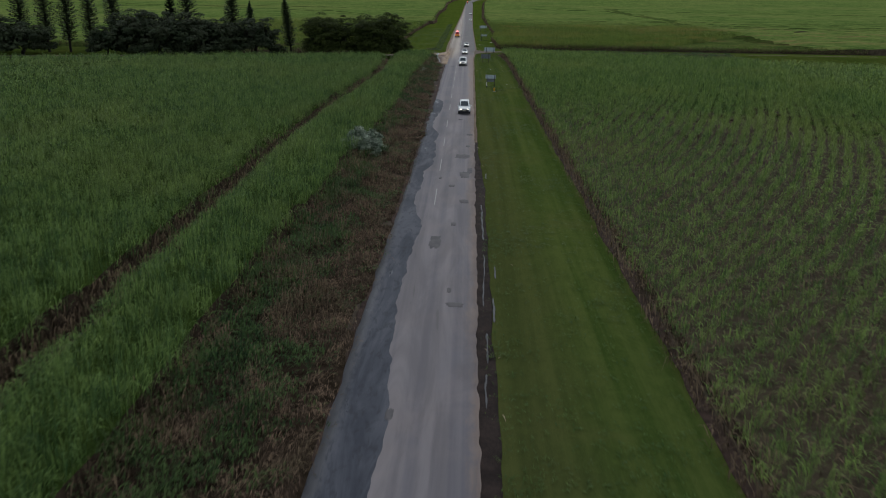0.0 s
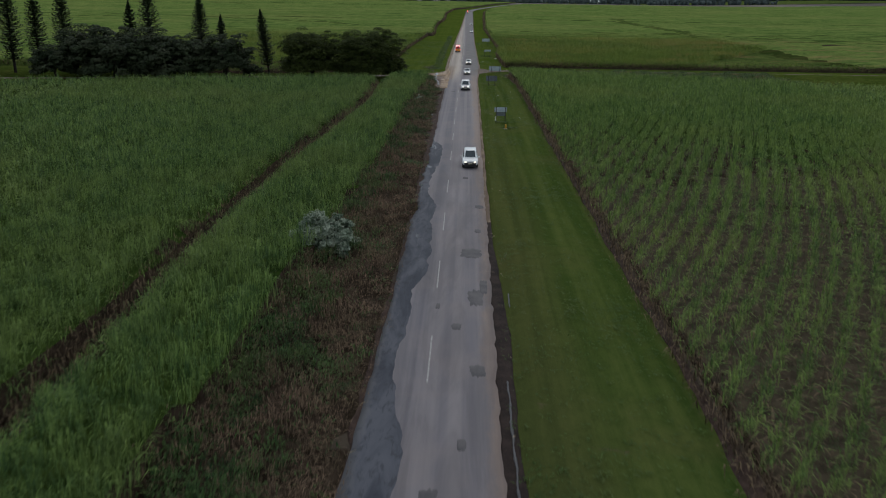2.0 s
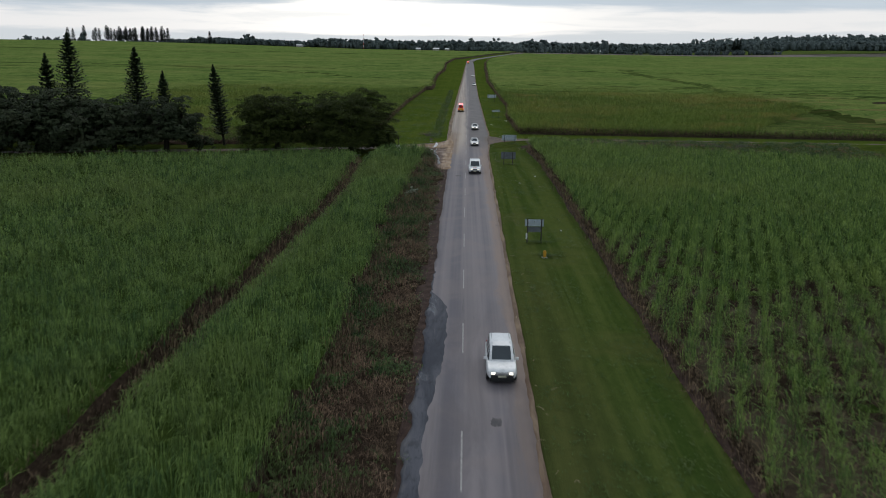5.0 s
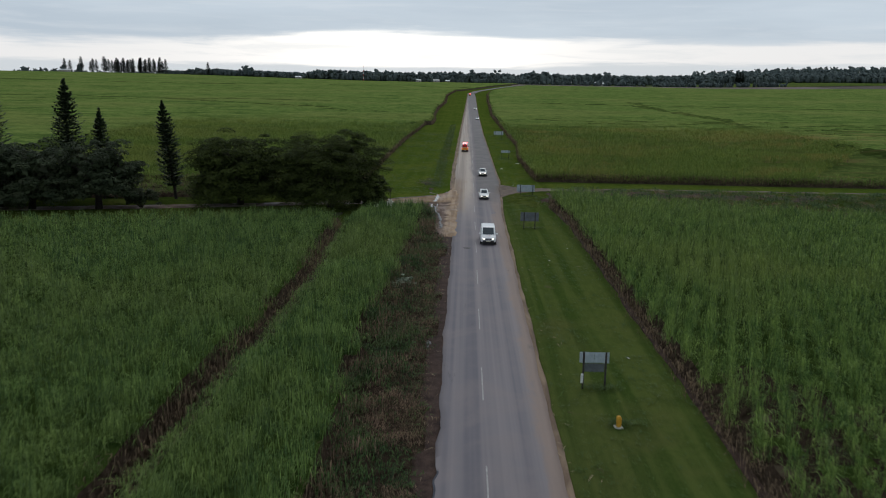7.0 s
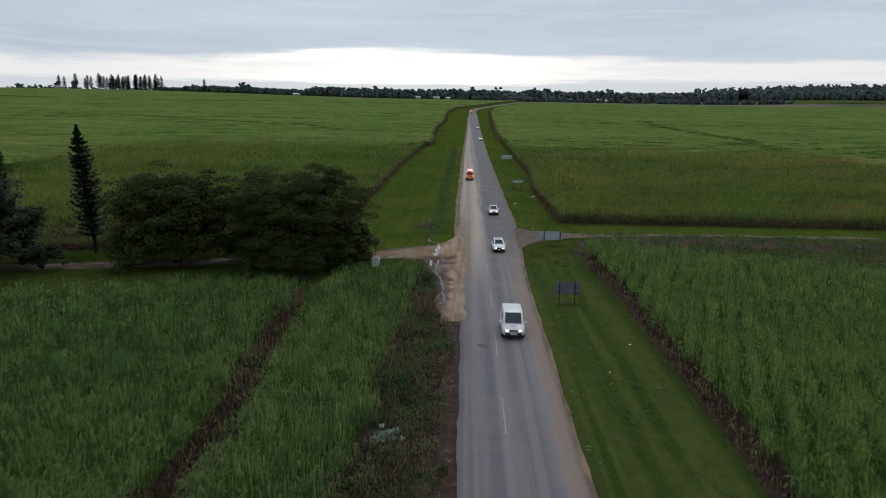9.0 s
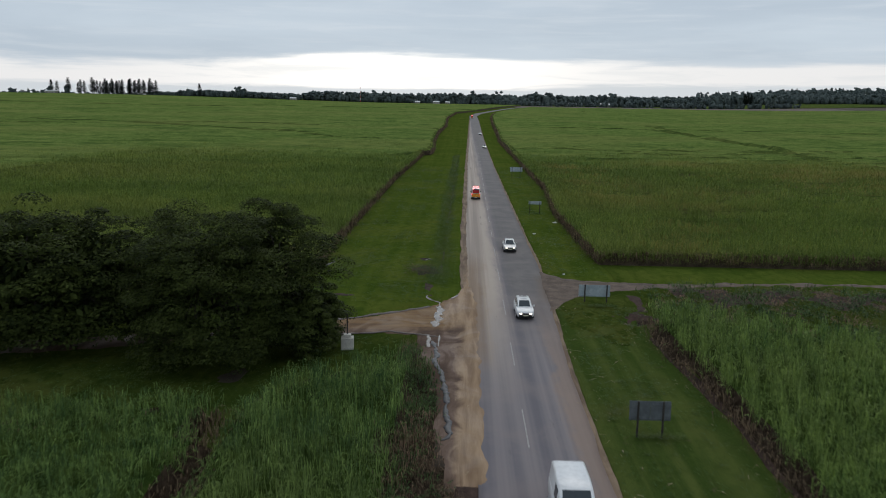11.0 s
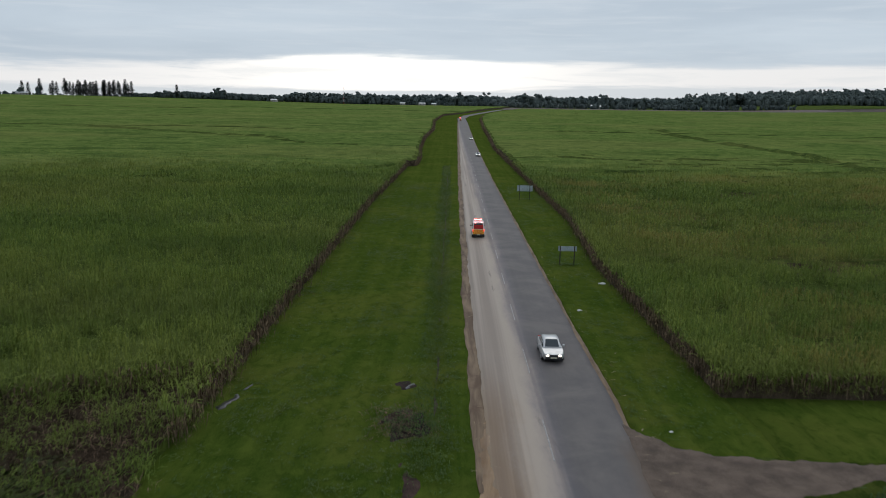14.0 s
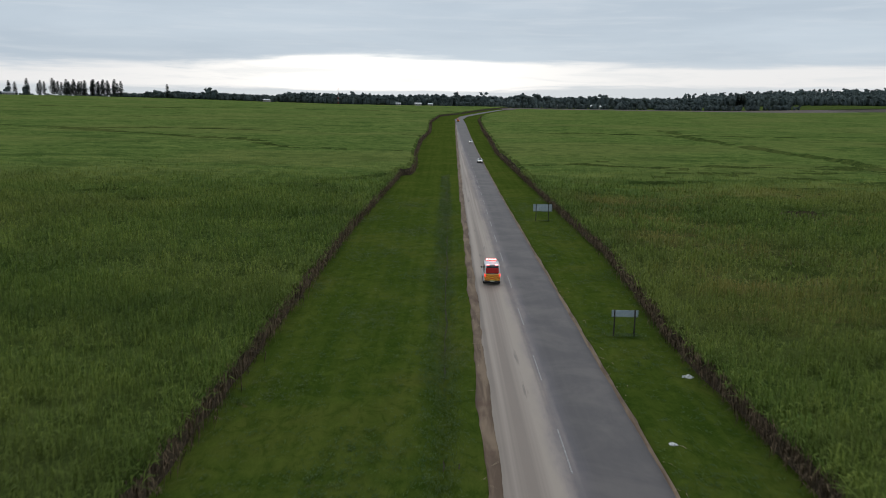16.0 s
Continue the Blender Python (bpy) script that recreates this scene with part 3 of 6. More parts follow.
build_ground()
ribbon("verge_grass", lambda y: ROAD_RIGHT(y) + 0.1, lambda y: 11.3 + 3.0 * ramp(240, 248, y), -60, 264, 0.024, GRASS, "mown green grass verge striped by the mower, beside the road", "grass verge", cols=14, ragged=0.22, seed=2)
ribbon("verge_grass", lambda y: ROAD_RIGHT(y) + 0.2, lambda y: EDGE_R2(y) + 0.3, 262, 1000, 0.03, LUSH, "mown green grass verge between road and cane", "grass verge", dy=2.0, cols=12, ragged=0.2, seed=4)
ribbon("verge_grass", lambda y: EDGE_L2(y) - 0.4, lambda y: ROAD_LEFT(y) - 0.5, 244, 1000, 0.03, LUSH, "lush green grass verge with a shallow ditch", "grass verge", dy=2.0, cols=34, ragged=0.2, seed=6)
ribbon("verge_grass", lambda y: -150 + 0 * y, lambda y: np.minimum(-12.0 + 0.15 * (y - 222), -9.2), 205, 269.5, 0.022, ROUGH, "shaded rough grass under the roadside trees", "grass verge", cols=40, ragged=0.3, seed=8)
ribbon("verge_grass", lambda y: -330 + 0 * y, lambda y: -60 + 0 * y, 150, 266, 0.010, ROUGH, "rough grass along the back of the cane", "grass verge", dy=4.0, cols=60, ragged=0.2, seed=9)
ribbon("verge_grass", lambda y: 11.5 + 0 * y, lambda y: 170 + 0 * y, 200, 262, 0.02, ROUGH, "rough grass behind the young cane", "grass verge", cols=40, ragged=0.2, seed=11)
ribbon("verge_grass", lambda y: 10.5 + 0 * y, lambda y: 170 + 0 * y, 261.6, 274, 0.025, LUSH, "grass strip along the farm track", "grass verge", cols=30, ragged=0.2, seed=10)
ribbon("mud_shoulder", lambda y: ROAD_LEFT(y) - 0.3 - 0.95 * ramp(105, 145, y), lambda y: ROAD_LEFT(y) + 0.3, -60, 216, 0.035, MUD, "damp reddish mud shoulder with a ragged edge", "mud shoulder", dy=0.4, cols=7, ragged=0.22, seed=12, torn=lambda y: 0.45 + 0 * y)
ribbon("mud_shoulder", lambda y: ROAD_RIGHT(y) - 0.15, lambda y: ROAD_RIGHT(y) - 0.1 + 0.95 * ramp(125, 70, y), -60, 126, 0.045, DARK_MUD, "dark rutted mud along the road edge", "mud shoulder", cols=7, ragged=0.14, seed=14)
ribbon("sand_shoulder", lambda y: ROAD_LEFT(y) - 0.85, lambda y: ROAD_LEFT(y) + 0.3, 257, 900, 0.05, SAND, "pale sandy shoulder with cane straw", "sand shoulder", cols=7, ragged=0.2, seed=16)
ribbon("sand_shoulder", lambda y: ROAD_RIGHT(y) - 0.2, lambda y: ROAD_RIGHT(y) + 0.34, 100, 900, 0.055, SAND, "thin line of pale dust along the road edge", "sand shoulder", cols=5, ragged=0.1, seed=17)
TAR_EDGE = table([(-60, -3.2), (25, -3.15), (33, -3.2), (38, -3.5), (43, -3.75), (47, -3.85), (53, -3.7), (58, -3.4), (62, -3.35), (68, -4.1), (73, -4.4), (76, -3.95), (82, -4.15), (84, -3.7), (87, -3.2), (93, -3.4), (101, -3.5), (106, -3.4), (109, -4.2), (115, -4.5), (124, -4.0), (131, -3.5), (138, -3.8), (142, -5.0), (150, -5.3)])


def build_road():
    """The old road: bleached asphalt, and newer tar on its broken side that ends in a torn line."""
    ys = np.r_[np.arange(-60, 150, 0.35), np.arange(150, 1000.4, 0.7)]
    o = ys * 0
    torn = 0.14 + 0.4 * ramp(85, 105, ys) * ramp(165, 140, ys)
    a = ROAD_LEFT(ys) + 0.10 * (wave(o, ys, 6.0, 18) + 0.6 * wave(o, ys, 1.7, 21)) + torn * (0.5 * wave(o, ys, 9.0, 25) + 0.5 * wave(o, ys, 2.6, 26) + 0.35 * wave(o, ys, 0.9, 27))
    b = ROAD_RIGHT(ys) + 0.08 * (wave(o, ys, 5.0, 19) + 0.6 * wave(o, ys, 1.5, 23)) + 0.10 * ramp(150, 110, ys) * wave(o, ys, 0.8, 29)
    m = TAR_EDGE(ys) + 0.22 * (wave(o, ys, 2.2, 31) + 0.6 * wave(o, ys, 0.8, 33))
    m = np.where(ys < 150, np.maximum(m, a + 0.1), a + 0.35 * (b - a))
    lanes = [a] + [a + (m - a) * u for u in np.linspace(0, 1, 6)] + [m + (b - m) * u for u in np.linspace(0, 1, 11)[1:]] + [b]
    xs = np.stack(lanes, 1)
    yy = np.repeat(ys[:, None], xs.shape[1], 1)
    u = (xs - a[:, None]) / (b - a)[:, None]
    z = relief(xs, yy) + 0.09 + 0.05 * (1 - (2 * u - 1) ** 2)
    z[:, 0] -= 0.12
    z[:, -1] -= 0.12
    faces = grid_faces(*xs.shape)
    cols = xs.shape[1] - 1
    lane = np.tile(np.arange(cols), len(ys) - 1)
    ob = linked("road", np.stack([xs, yy, z], -1).reshape(-1, 3), [faces], [ASPHALT, TAR], slots=((lane < 6) & (np.repeat(ys[:-1], cols) < 148)).astype(int), smooth=True)
    return tagged(ob, "bleached two-lane asphalt road with torn tar along one side", "road", kind="structure")


road = build_road()
ribbon("road", lambda y: ROAD_MID(y) - 3.6 * np.sqrt(1 + np.gradient(ROAD_MID(y), 4.0) ** 2), lambda y: ROAD_MID(y) + 3.6 * np.sqrt(1 + np.gradient(ROAD_MID(y), 4.0) ** 2), 1000, 1960, 0.25, ASPHALT, "far bend of the asphalt road climbing away", "road", dy=4.0, cols=7, seed=20)


ribbon("verge_grass", lambda y: EDGE_L2(y) - 1.5, lambda y: ROAD_MID(y) - 3.4, 996, 1600, 0.06, LUSH, "far grass verge along the bend of the road", "grass verge", dy=6.0, cols=10, seed=22)
ribbon("verge_grass", lambda y: ROAD_MID(y) + 3.4, lambda y: EDGE_R2(y) + 1.5, 996, 1500, 0.06, LUSH, "far grass verge along the bend of the road", "grass verge", dy=6.0, cols=10, seed=23)
TRACK_LINE = table([(-170, 203.0), (-57, 229.3), (-39, 234.0), (-18, 241.0), (-13, 242.9), (-8, 244.5), (-4, 245.5)])


def apron(name, x0, x1, y0, y1, inside, rise, mat, label, step=0.3, category="dirt track"):
    """Bare ground that comes up through the grass where inside() is positive, so that its edge is ragged."""
    xs, ys = np.meshgrid(np.arange(x0, x1 + step, step), np.arange(y0, y1 + step, step))
    rough = 0.30 * wave(xs, ys, 2.6, 5.0) + 0.22 * wave(xs, ys, 0.9, 6.0) + 0.15 * wave(xs, ys, 0.4, 7.0)
    f = np.clip((inside(xs, ys) + rough) / 0.5, -1.0, 1.0)
    z = relief(xs, ys) + np.where(f > 0, 0.03 + 0.03 * f, 0.03 + 0.09 * f) + rise(xs, ys) * (f > -0.2) + 0.02 * wave(xs, ys, 1.3, 9.0)
    return sheet(name, xs, ys, z, mat, "structure", label, category)


LEFT_RIM = table([(204, -5.3), (210, -6.3), (219, -7.7), (224, -7.8), (229, -8.2), (232, -8.9), (235, -9.5), (239, -10.0), (249, -9.6), (250.5, -8.4), (253.4, -7.0), (256, -6.4), (260, -6.05), (266, -5.75), (282, -5.3)])


def left_mask(x, y):
    lane = 1.9 + 0.6 * ramp(-26, -18, x) + 2.3 * ramp(-16, -9, x) - np.abs(y - TRACK_LINE(x))
    fore = np.minimum(x - LEFT_RIM(y), np.minimum(y - 212, 0.25 * (266 - y)))
    fore = np.minimum(fore, ROAD_LEFT(y) + 0.9 - 0.7 * ramp(252, 260, y) - x + 6.0 * ramp(252, 246, y))
    return np.maximum(lane, fore)


TRACK_NORTH = table([(1.5, 270.0), (3.1, 265.9), (5.2, 263.1), (7.3, 261.9), (11.9, 261.3), (21.7, 262.0), (30, 263.3), (170, 266.5)])
TRACK_SOUTH = table([(1.5, 245.0), (2.5, 248.5), (3.5, 250.8), (5.4, 254.0), (6.4, 254.8), (11, 257.6), (15.8, 258.9), (21, 260.3), (30, 261.7), (170, 265.0)])


def right_mask(x, y):
    broad = np.minimum(TRACK_NORTH(x) - y, y - TRACK_SOUTH(x))
    broad = broad + 0.3 - 0.45 * ramp(10, 18, x) + (0.2 + 0.5 * ramp(10, 20, x)) * wave(x, y, 2.5, 12.0)
    return np.minimum(broad, 2.0 * (x - ROAD_RIGHT(y)) + 0.5)



apron("dirt_apron", -30, -4.5, 208, 282, left_mask, lambda x, y: 0.055 * ramp(-7.0, -5.4, x) - 0.03 * ramp(-5.0, -4.5, x), APRON, "wet brown dirt track fanning into tan sand at the road")
apron("dirt_track", -165, -29.9, 196, 240, left_mask, lambda x, y: 0 * x, APRON, "narrow brown dirt track under the trees", 0.6)
apron("dirt_apron", 1.6, 30, 244, 272, right_mask, lambda x, y: 0.05 * ramp(4.0, 2.6, x), GRAVEL, "gravelly farm track leaving the road")
apron("dirt_track", 29.9, 168, 259, 269, right_mask, lambda x, y: 0 * x, GRAVEL, "two-rut farm track through the grass", 0.5)

apron("verge_grass", 3.0, 15.0, 230, 262.5, lambda x, y: np.minimum(np.minimum(0.22 * (y - 241) + 1.4 * wave(x, y, 3.0, 44.0), 0.5 * (261.5 - y)), x - 3.4), lambda x, y: -0.014 + 0 * x, ROUGH, "rough trodden grass at the corner of the farm track", 0.3, "grass verge")
apron("mud_bank", 6.5, 15.5, 240, 259, lambda x, y: 0.5 * wave(x, y, 1.4, 33.0) + 0.9 - np.minimum(np.hypot((x - 10.3) / 1.7, (y - 246.4) / 1.9), 1.4 * np.hypot((x - 11.4) / 0.8, np.maximum(np.abs(y - 252.0) - 3.0, 0) / 0.8)), lambda x, y: 0.015 + 0 * x, MUD, "bare red-brown bank above a ditch", 0.2)
apron("bare_soil", 16, 60, 246, 259, lambda x, y: 0.9 * wave(x, y, 3.2, 31.0) + 0.35 - 0.16 * np.abs(y - 255.8), lambda x, y: 0.01 + 0 * x, MUD, "patches of red-brown soil among weeds", 0.4)
apron("mud_bank", -13.5, -8.5, 270, 276, lambda x, y: 0.75 * (0.95 - np.hypot((x + 11.2) / 0.9, (y - 273.0) / 1.3)), lambda x, y: -0.012 + 0 * x, DARK_MUD, "dark wet hollow in the grass verge", 0.15)
apron("mud_bank", -14.5, -7.5, 260, 271, lambda x, y: 0.8 * (0.95 - np.hypot((x + 10.6) / 1.7, (y - 265.3) / 2.3)), lambda x, y: -0.012 + 0 * x, DARK_MUD, "dark muddy sump under rank weeds in the verge", 0.2)
apron("mud_bank", -14.5, -7.5, 251, 264, lambda x, y: 0.8 * (0.9 - np.hypot((x + 9.9 + 0.12 * (y - 257)) / 0.7, (y - 257.5) / 3.6)), lambda x, y: -0.014 + 0 * x, MUD, "bare runnel of brown mud from the sump", 0.15)
apron("mud_bank", -24, -8, 249, 258, lambda x, y: 0.75 - np.hypot((x + 19.3) / 3.2, (y - 253.0) / 0.8), lambda x, y: -0.01 + 0 * x, MUD, "bare brown scar along the grass", 0.25)

ribbon("mud_shoulder", lambda y: EDGE_R1(y) - 0.5, lambda y: EDGE_R1(y) + 0.2, -20, 240, 0.05, MUD, "bare reddish soil along the foot of the cane", "bare soil", cols=5, ragged=0.22, seed=21)

apron("mud_bank", -14, -8, 262, 273, lambda x, y: 0.75 * wave(x, y, 1.6, 41.0) + 0.45 - np.hypot((x + 11.0) / 1.6, (y - 267.5) / 2.6), lambda x, y: -0.01 + 0 * x, MUD, "muddy brown ditch head among weeds", 0.2)



def rill(points, wide, lift, mat, label, category="puddle", seed=1.0, rough=0.35):
    """Standing water or silt along a wandering line, with a lip let into the ground."""
    pts = np.array(points, float)
    run = np.r_[0, np.cumsum(np.hypot(*np.diff(pts, axis=0).T))]
    d = np.arange(0, run[-1] + 0.12, 0.12)
    cx, cy = np.interp(d, run, pts[:, 0]), np.interp(d, run, pts[:, 1])
    tx, ty = np.gradient(cx), np.gradient(cy)
    size = np.hypot(tx, ty) + 1e-9
    nx, ny = -ty / size, tx / size
    ends = np.sqrt(np.clip(np.minimum(d, run[-1] - d) / (0.8 * wide + 0.1), 0, 1))
    sway = 0.5 * wide * (wave(d * 0, d, 1.1, seed) + 0.5 * wave(d * 0, d, 0.4, seed + 1))
    half = 0.5 * wide * ends * np.clip(1 + rough * (1.4 * wave(d * 0, d, 0.9, seed + 2) + 1.2 * wave(d * 0, d, 0.3, seed + 3)), 0.02, 2.0) + 0.002
    cols = [(-1.1, -0.04), (-1.0, 0.0), (0.0, 0.004), (1.0, 0.0), (1.1, -0.04)]
    xs = np.stack([cx + nx * (sway + k * half) for k, _ in cols], 1)
    ys = np.stack([cy + ny * (sway + k * half) for k, _ in cols], 1)
    zs = relief(xs, ys) + lift + np.array([z for _, z in cols])
    return sheet("puddle" if category == "puddle" else "silt_bank", xs, ys, zs, mat, "structure", label, category)


RILLS = [
    ([(-8.45, 249.2), (-8.3, 247.5), (-8.5, 245.0), (-8.5, 241.6)], 0.6),
    ([(-9.8, 253.4), (-9.85, 252.4), (-9.2, 251.4), (-8.4, 250.5), (-8.5, 249.2)], 0.16),
    ([(-9.0, 239.0), (-8.95, 235.6)], 0.28),
    ([(-8.1, 239.2), (-8.1, 235.9)], 0.12),
    ([(-7.4, 252.0), (-6.6, 254.0)], 0.22),
]
for n, (pts, wide) in enumerate(RILLS):
    rill(pts, wide, 0.10, WATER, "still puddle of pale muddy water", seed=1.0 + 4 * n)
DITCH_RILLS = [
    ([(-8.6, 237.4), (-8.15, 234.0), (-8.3, 232.0), (-7.5, 228.6), (-7.2, 223.6), (-6.9, 218.4), (-7.3, 217.4)], 0.32, 0.10),
    ([(1.28, 32.6), (1.32, 36.0)], 0.08, 0.065), ([(1.45, 37.2), (1.48, 41.0)], 0.09, 0.065), ([(1.38, 45.0), (1.42, 48.6), (1.56, 51.5), (1.6, 55.0)], 0.07, 0.065),
    ([(1.6, 58.5), (1.62, 69.0)], 0.10, 0.065), ([(2.28, 79.5), (2.3, 82.0)], 0.07, 0.05), ([(2.26, 50.0), (2.24, 52.4)], 0.08, 0.05), ([(1.96, 42.6), (1.98, 46.4)], 0.10, 0.065),
    ([(-22.7, 267.6), (-22.5, 268.8), (-22.0, 270.4)], 0.45, 0.05), ([(-21.9, 271.2), (-21.6, 272.4)], 0.2, 0.05), ([(-10.9, 272.0), (-10.5, 273.2)], 0.26, 0.05), ([(-6.45, 167.6), (-6.4, 169.4)], 0.35, 0.06),
]
for n, (pts, wide, up) in enumerate(DITCH_RILLS):
    rill(pts, wide, up, DARK_WATER, "shallow ditch water over dark mud", seed=40.0 + 4 * n, rough=0.45)
rill([(-19.0, 243.0), (-15.9, 244.2), (-13.6, 245.8), (-11.1, 247.5), (-9.2, 248.9)], 0.42, 0.098, SILT, "wet grey silt along the track edge", "silt", 90.0, 0.5)
rill([(-18.0, 238.5), (-15.0, 239.1), (-12.2, 240.0), (-10.6, 239.4), (-9.2, 239.0), (-8.2, 238.6)], 0.25, 0.098, SILT, "wet grey silt along the track edge", "silt", 94.0, 0.5)


def tar_patch(x, y, rx, ry, seed, n=40):
    """A squarish repair laid on the road, its rim uneven."""
    a = np.linspace(0, 2 * np.pi, n, endpoint=False)
    square = 1.0 / (np.abs(np.cos(a)) ** 4 + np.abs(np.sin(a)) ** 4) ** 0.25
    r = square * (1 + 0.22 * wave(np.cos(a) * 3, np.sin(a) * 3, 1.0, seed) + 0.14 * wave(np.cos(a) * 9, np.sin(a) * 9, 1.0, seed + 2))
    rings = []
    for f, dz in ((1.0, -0.012), (0.95, 0.004), (0.5, 0.006), (0.0, 0.006)):
        px, py = x + rx * r * f * np.cos(a), y + ry * r * f * np.sin(a)
        side, other = ROAD_LEFT(py), ROAD_RIGHT(py)
        u = np.clip((px - side) / (other - side), 0, 1)
        rings.append(np.stack([px, py, relief(px, py) + 0.094 + 0.05 * (1 - (2 * u - 1) ** 2) + dz], 1))
    i = np.arange(n)
    faces = [np.stack([k * n + i, k * n + (i + 1) % n, (k + 1) * n + (i + 1) % n, (k + 1) * n + i], 1) for k in range(3)]
    return linked("tar_patch", np.concatenate(rings), faces, [TAR_PATCH], road, smooth=True)


PATCHES = [(-0.15, 90.6, 0.85, 1.2), (0.1, 80.9, 0.5, 1.5), (0.65, 83.0, 0.25, 1.4), (-2.31, 79.2, 0.14, 0.5), (0.7, 105.3, 0.4, 0.7), (0.45, 96.9, 0.28, 0.6), (-1.1, 75.9, 0.28, 0.5), (-2.0, 57.5, 0.42, 1.6), (-0.75, 47.4, 0.14, 0.45), (-0.35, 45.0, 0.5, 0.4), (-3.05, 31.7, 0.18, 0.5), (-0.7, 62.5, 0.22, 0.5), (0.1, 70.0, 0.4, 0.7), (-0.6, 118.0, 0.3, 0.5), (-0.9, 247.5, 0.4, 0.25), (-0.3, 214.0, 0.16, 0.5), (-3.4, 204.5, 0.45, 0.5)]
for n, (px, py, rx, ry) in enumerate(PATCHES):
    tar_patch(px, py, rx, ry, 2.0 + n)


def build_dashes():
    """Worn dashes of the middle line."""
    verts = np.array([(x, y, z) for y in (-3, -2.9, 2.9, 3) for x, z in ((-0.05, -0.01), (-0.04, 0.004), (0.04, 0.004), (0.05, -0.01))])
    shared = None
    for k in range(-6, 30):
        y = 160.5 + 14.75 * k if k > -3 else {-3: 113.8, -4: 99.7, -5: 85.5, -6: 71.4}[k]
        x = float(np.interp(y, [0, 170, 310, 600], [-2.55, -2.42, -1.9, -0.2]))
        if shared is None:
            ob = linked("lane_dash", verts, [grid_faces(4, 4)], [LINE_PAINT], road)
            shared = ob.data
        else:
            ob = new("lane_dash", shared)
            ob.parent = road
        ob.location = (x, y, 0.145 + float(relief(x, y)))


build_dashes()

# ---- cane ----


def blades(base, lean, reach, rise, width, bend=0.55, droop=0.25):
    """Arching leaves. base: (n, 3); lean: heading; reach: sideways; rise: upwards. Returns corners, quads and triangles."""
    n = len(base)
    way = np.stack([np.cos(lean), np.sin(lean), np.zeros(n)], 1)
    side = np.stack([-np.sin(lean), np.cos(lean), np.zeros(n)], 1) * (width / 2)[:, None]
    up = np.array([0, 0, 1.0])
    mid = base + way * (reach * 0.45)[:, None] + up * rise[:, None]
    tip = base + way * reach[:, None] + up * (rise * (1 - droop))[:, None]
    verts = np.stack([base, mid + side, tip, mid - side], 1).reshape(-1, 3)
    i = np.arange(n) * 4
    return verts, np.zeros((0, 4), int), np.concatenate([np.stack([i, i + 1, i + 3], 1), np.stack([i + 3, i + 1, i + 2], 1)])


def gather(name, pieces, mats, label, category, kind="stuff"):
    """Joins (corners, quads, tris, slot) into one object."""
    verts, quads, tris, qs, ts, first = [], [], [], [], [], 0
    for v, q, t, slot in pieces:
        verts.append(v)
        if len(q):
            quads.append(q + first)
            qs.append(np.full(len(q), slot))
        if len(t):
            tris.append(t + first)
            ts.append(np.full(len(t), slot))
        first += len(v)
    faces = ([np.concatenate(quads)] if quads else []) + ([np.concatenate(tris)] if tris else [])
    ob = linked(name, np.concatenate(verts), faces, mats, slots=np.concatenate(qs + ts))
    return tagged(ob, label, category, kind=kind)


def stems(points, count, height, seed, spread=0.22, leaf=0.085, length=0.95, upright=0.22):
    """Leaves of cane stools at points, of the height given for each."""
    r = np.random.default_rng(seed)
    n = len(points) * count
    h = np.repeat(height, count) * r.uniform(0.72, 1.12, n)
    at = np.repeat(points, count, 0) + r.normal(0, spread, (n, 2))
    lean = r.uniform(0, 2 * np.pi, n)
    tall = r.random(n) < upright
    start = h * np.where(tall, r.uniform(0.45, 0.7, n), r.uniform(0.45, 0.8, n))
    base = np.stack([at[:, 0], at[:, 1], relief(at[:, 0], at[:, 1]) + start], 1)
    reach = np.where(tall, r.uniform(0.25, 0.6, n), r.uniform(0.55, 1.15, n)) * length
    rise = np.where(tall, (h * 1.08 - start), (h - start) * r.uniform(0.45, 1.0, n))
    wide = leaf * r.uniform(0.6, 1.3, n) * np.where(tall, 0.6, 1.0)
    return blades(base, lean, reach, rise, wide, droop=np.where(tall, -0.05, r.uniform(0.05, 0.55, n)))


def canopy(inside, x0, x1, y0, y1, step, top, slot, rim=None):
    """A rough bed under the leaves, closed down to the ground at its rim, which has a slot of its own if given one."""
    gx, gy = np.arange(x0, x1 + step, step), np.arange(y0, y1 + step, step)
    xs, ys = np.meshgrid(gx, gy)
    keep = inside(xs, ys)
    z = relief(xs, ys) + np.where(keep, top(xs, ys), -0.1)
    f = grid_faces(len(gy), len(gx))
    used, full = keep.ravel()[f].any(1), keep.ravel()[f].all(1)
    verts = np.stack([xs, ys, z], -1).reshape(-1, 3)

    def cut(which, its_slot):
        ids, q = np.unique(f[which], return_inverse=True)
        return verts[ids], q.reshape(-1, 4), np.zeros((0, 3), int), its_slot

    return [cut(used, slot)] if rim is None else [cut(full, slot), cut(used & ~full, rim)]


def dry_edge(xs, ys, height, seed, per=7, depth=0.45, slot=2, leaf=0.07):
    """Bare stalks and withered leaves along a field's rim."""
    r = np.random.default_rng(seed)
    n = len(xs) * per
    at = np.stack([np.repeat(xs, per), np.repeat(ys, per)], 1) + r.normal(0, depth, (n, 2))
    h = height * r.uniform(0.35, 1.0, n)
    base = np.stack([at[:, 0], at[:, 1], relief(at[:, 0], at[:, 1])], 1)
    v, q, t = blades(base, r.uniform(0, 2 * np.pi, n), r.uniform(0.15, 0.9, n), h, leaf * r.uniform(0.5, 1.3, n), droop=r.uniform(0, 0.5, n))
    return v, q, t, slot


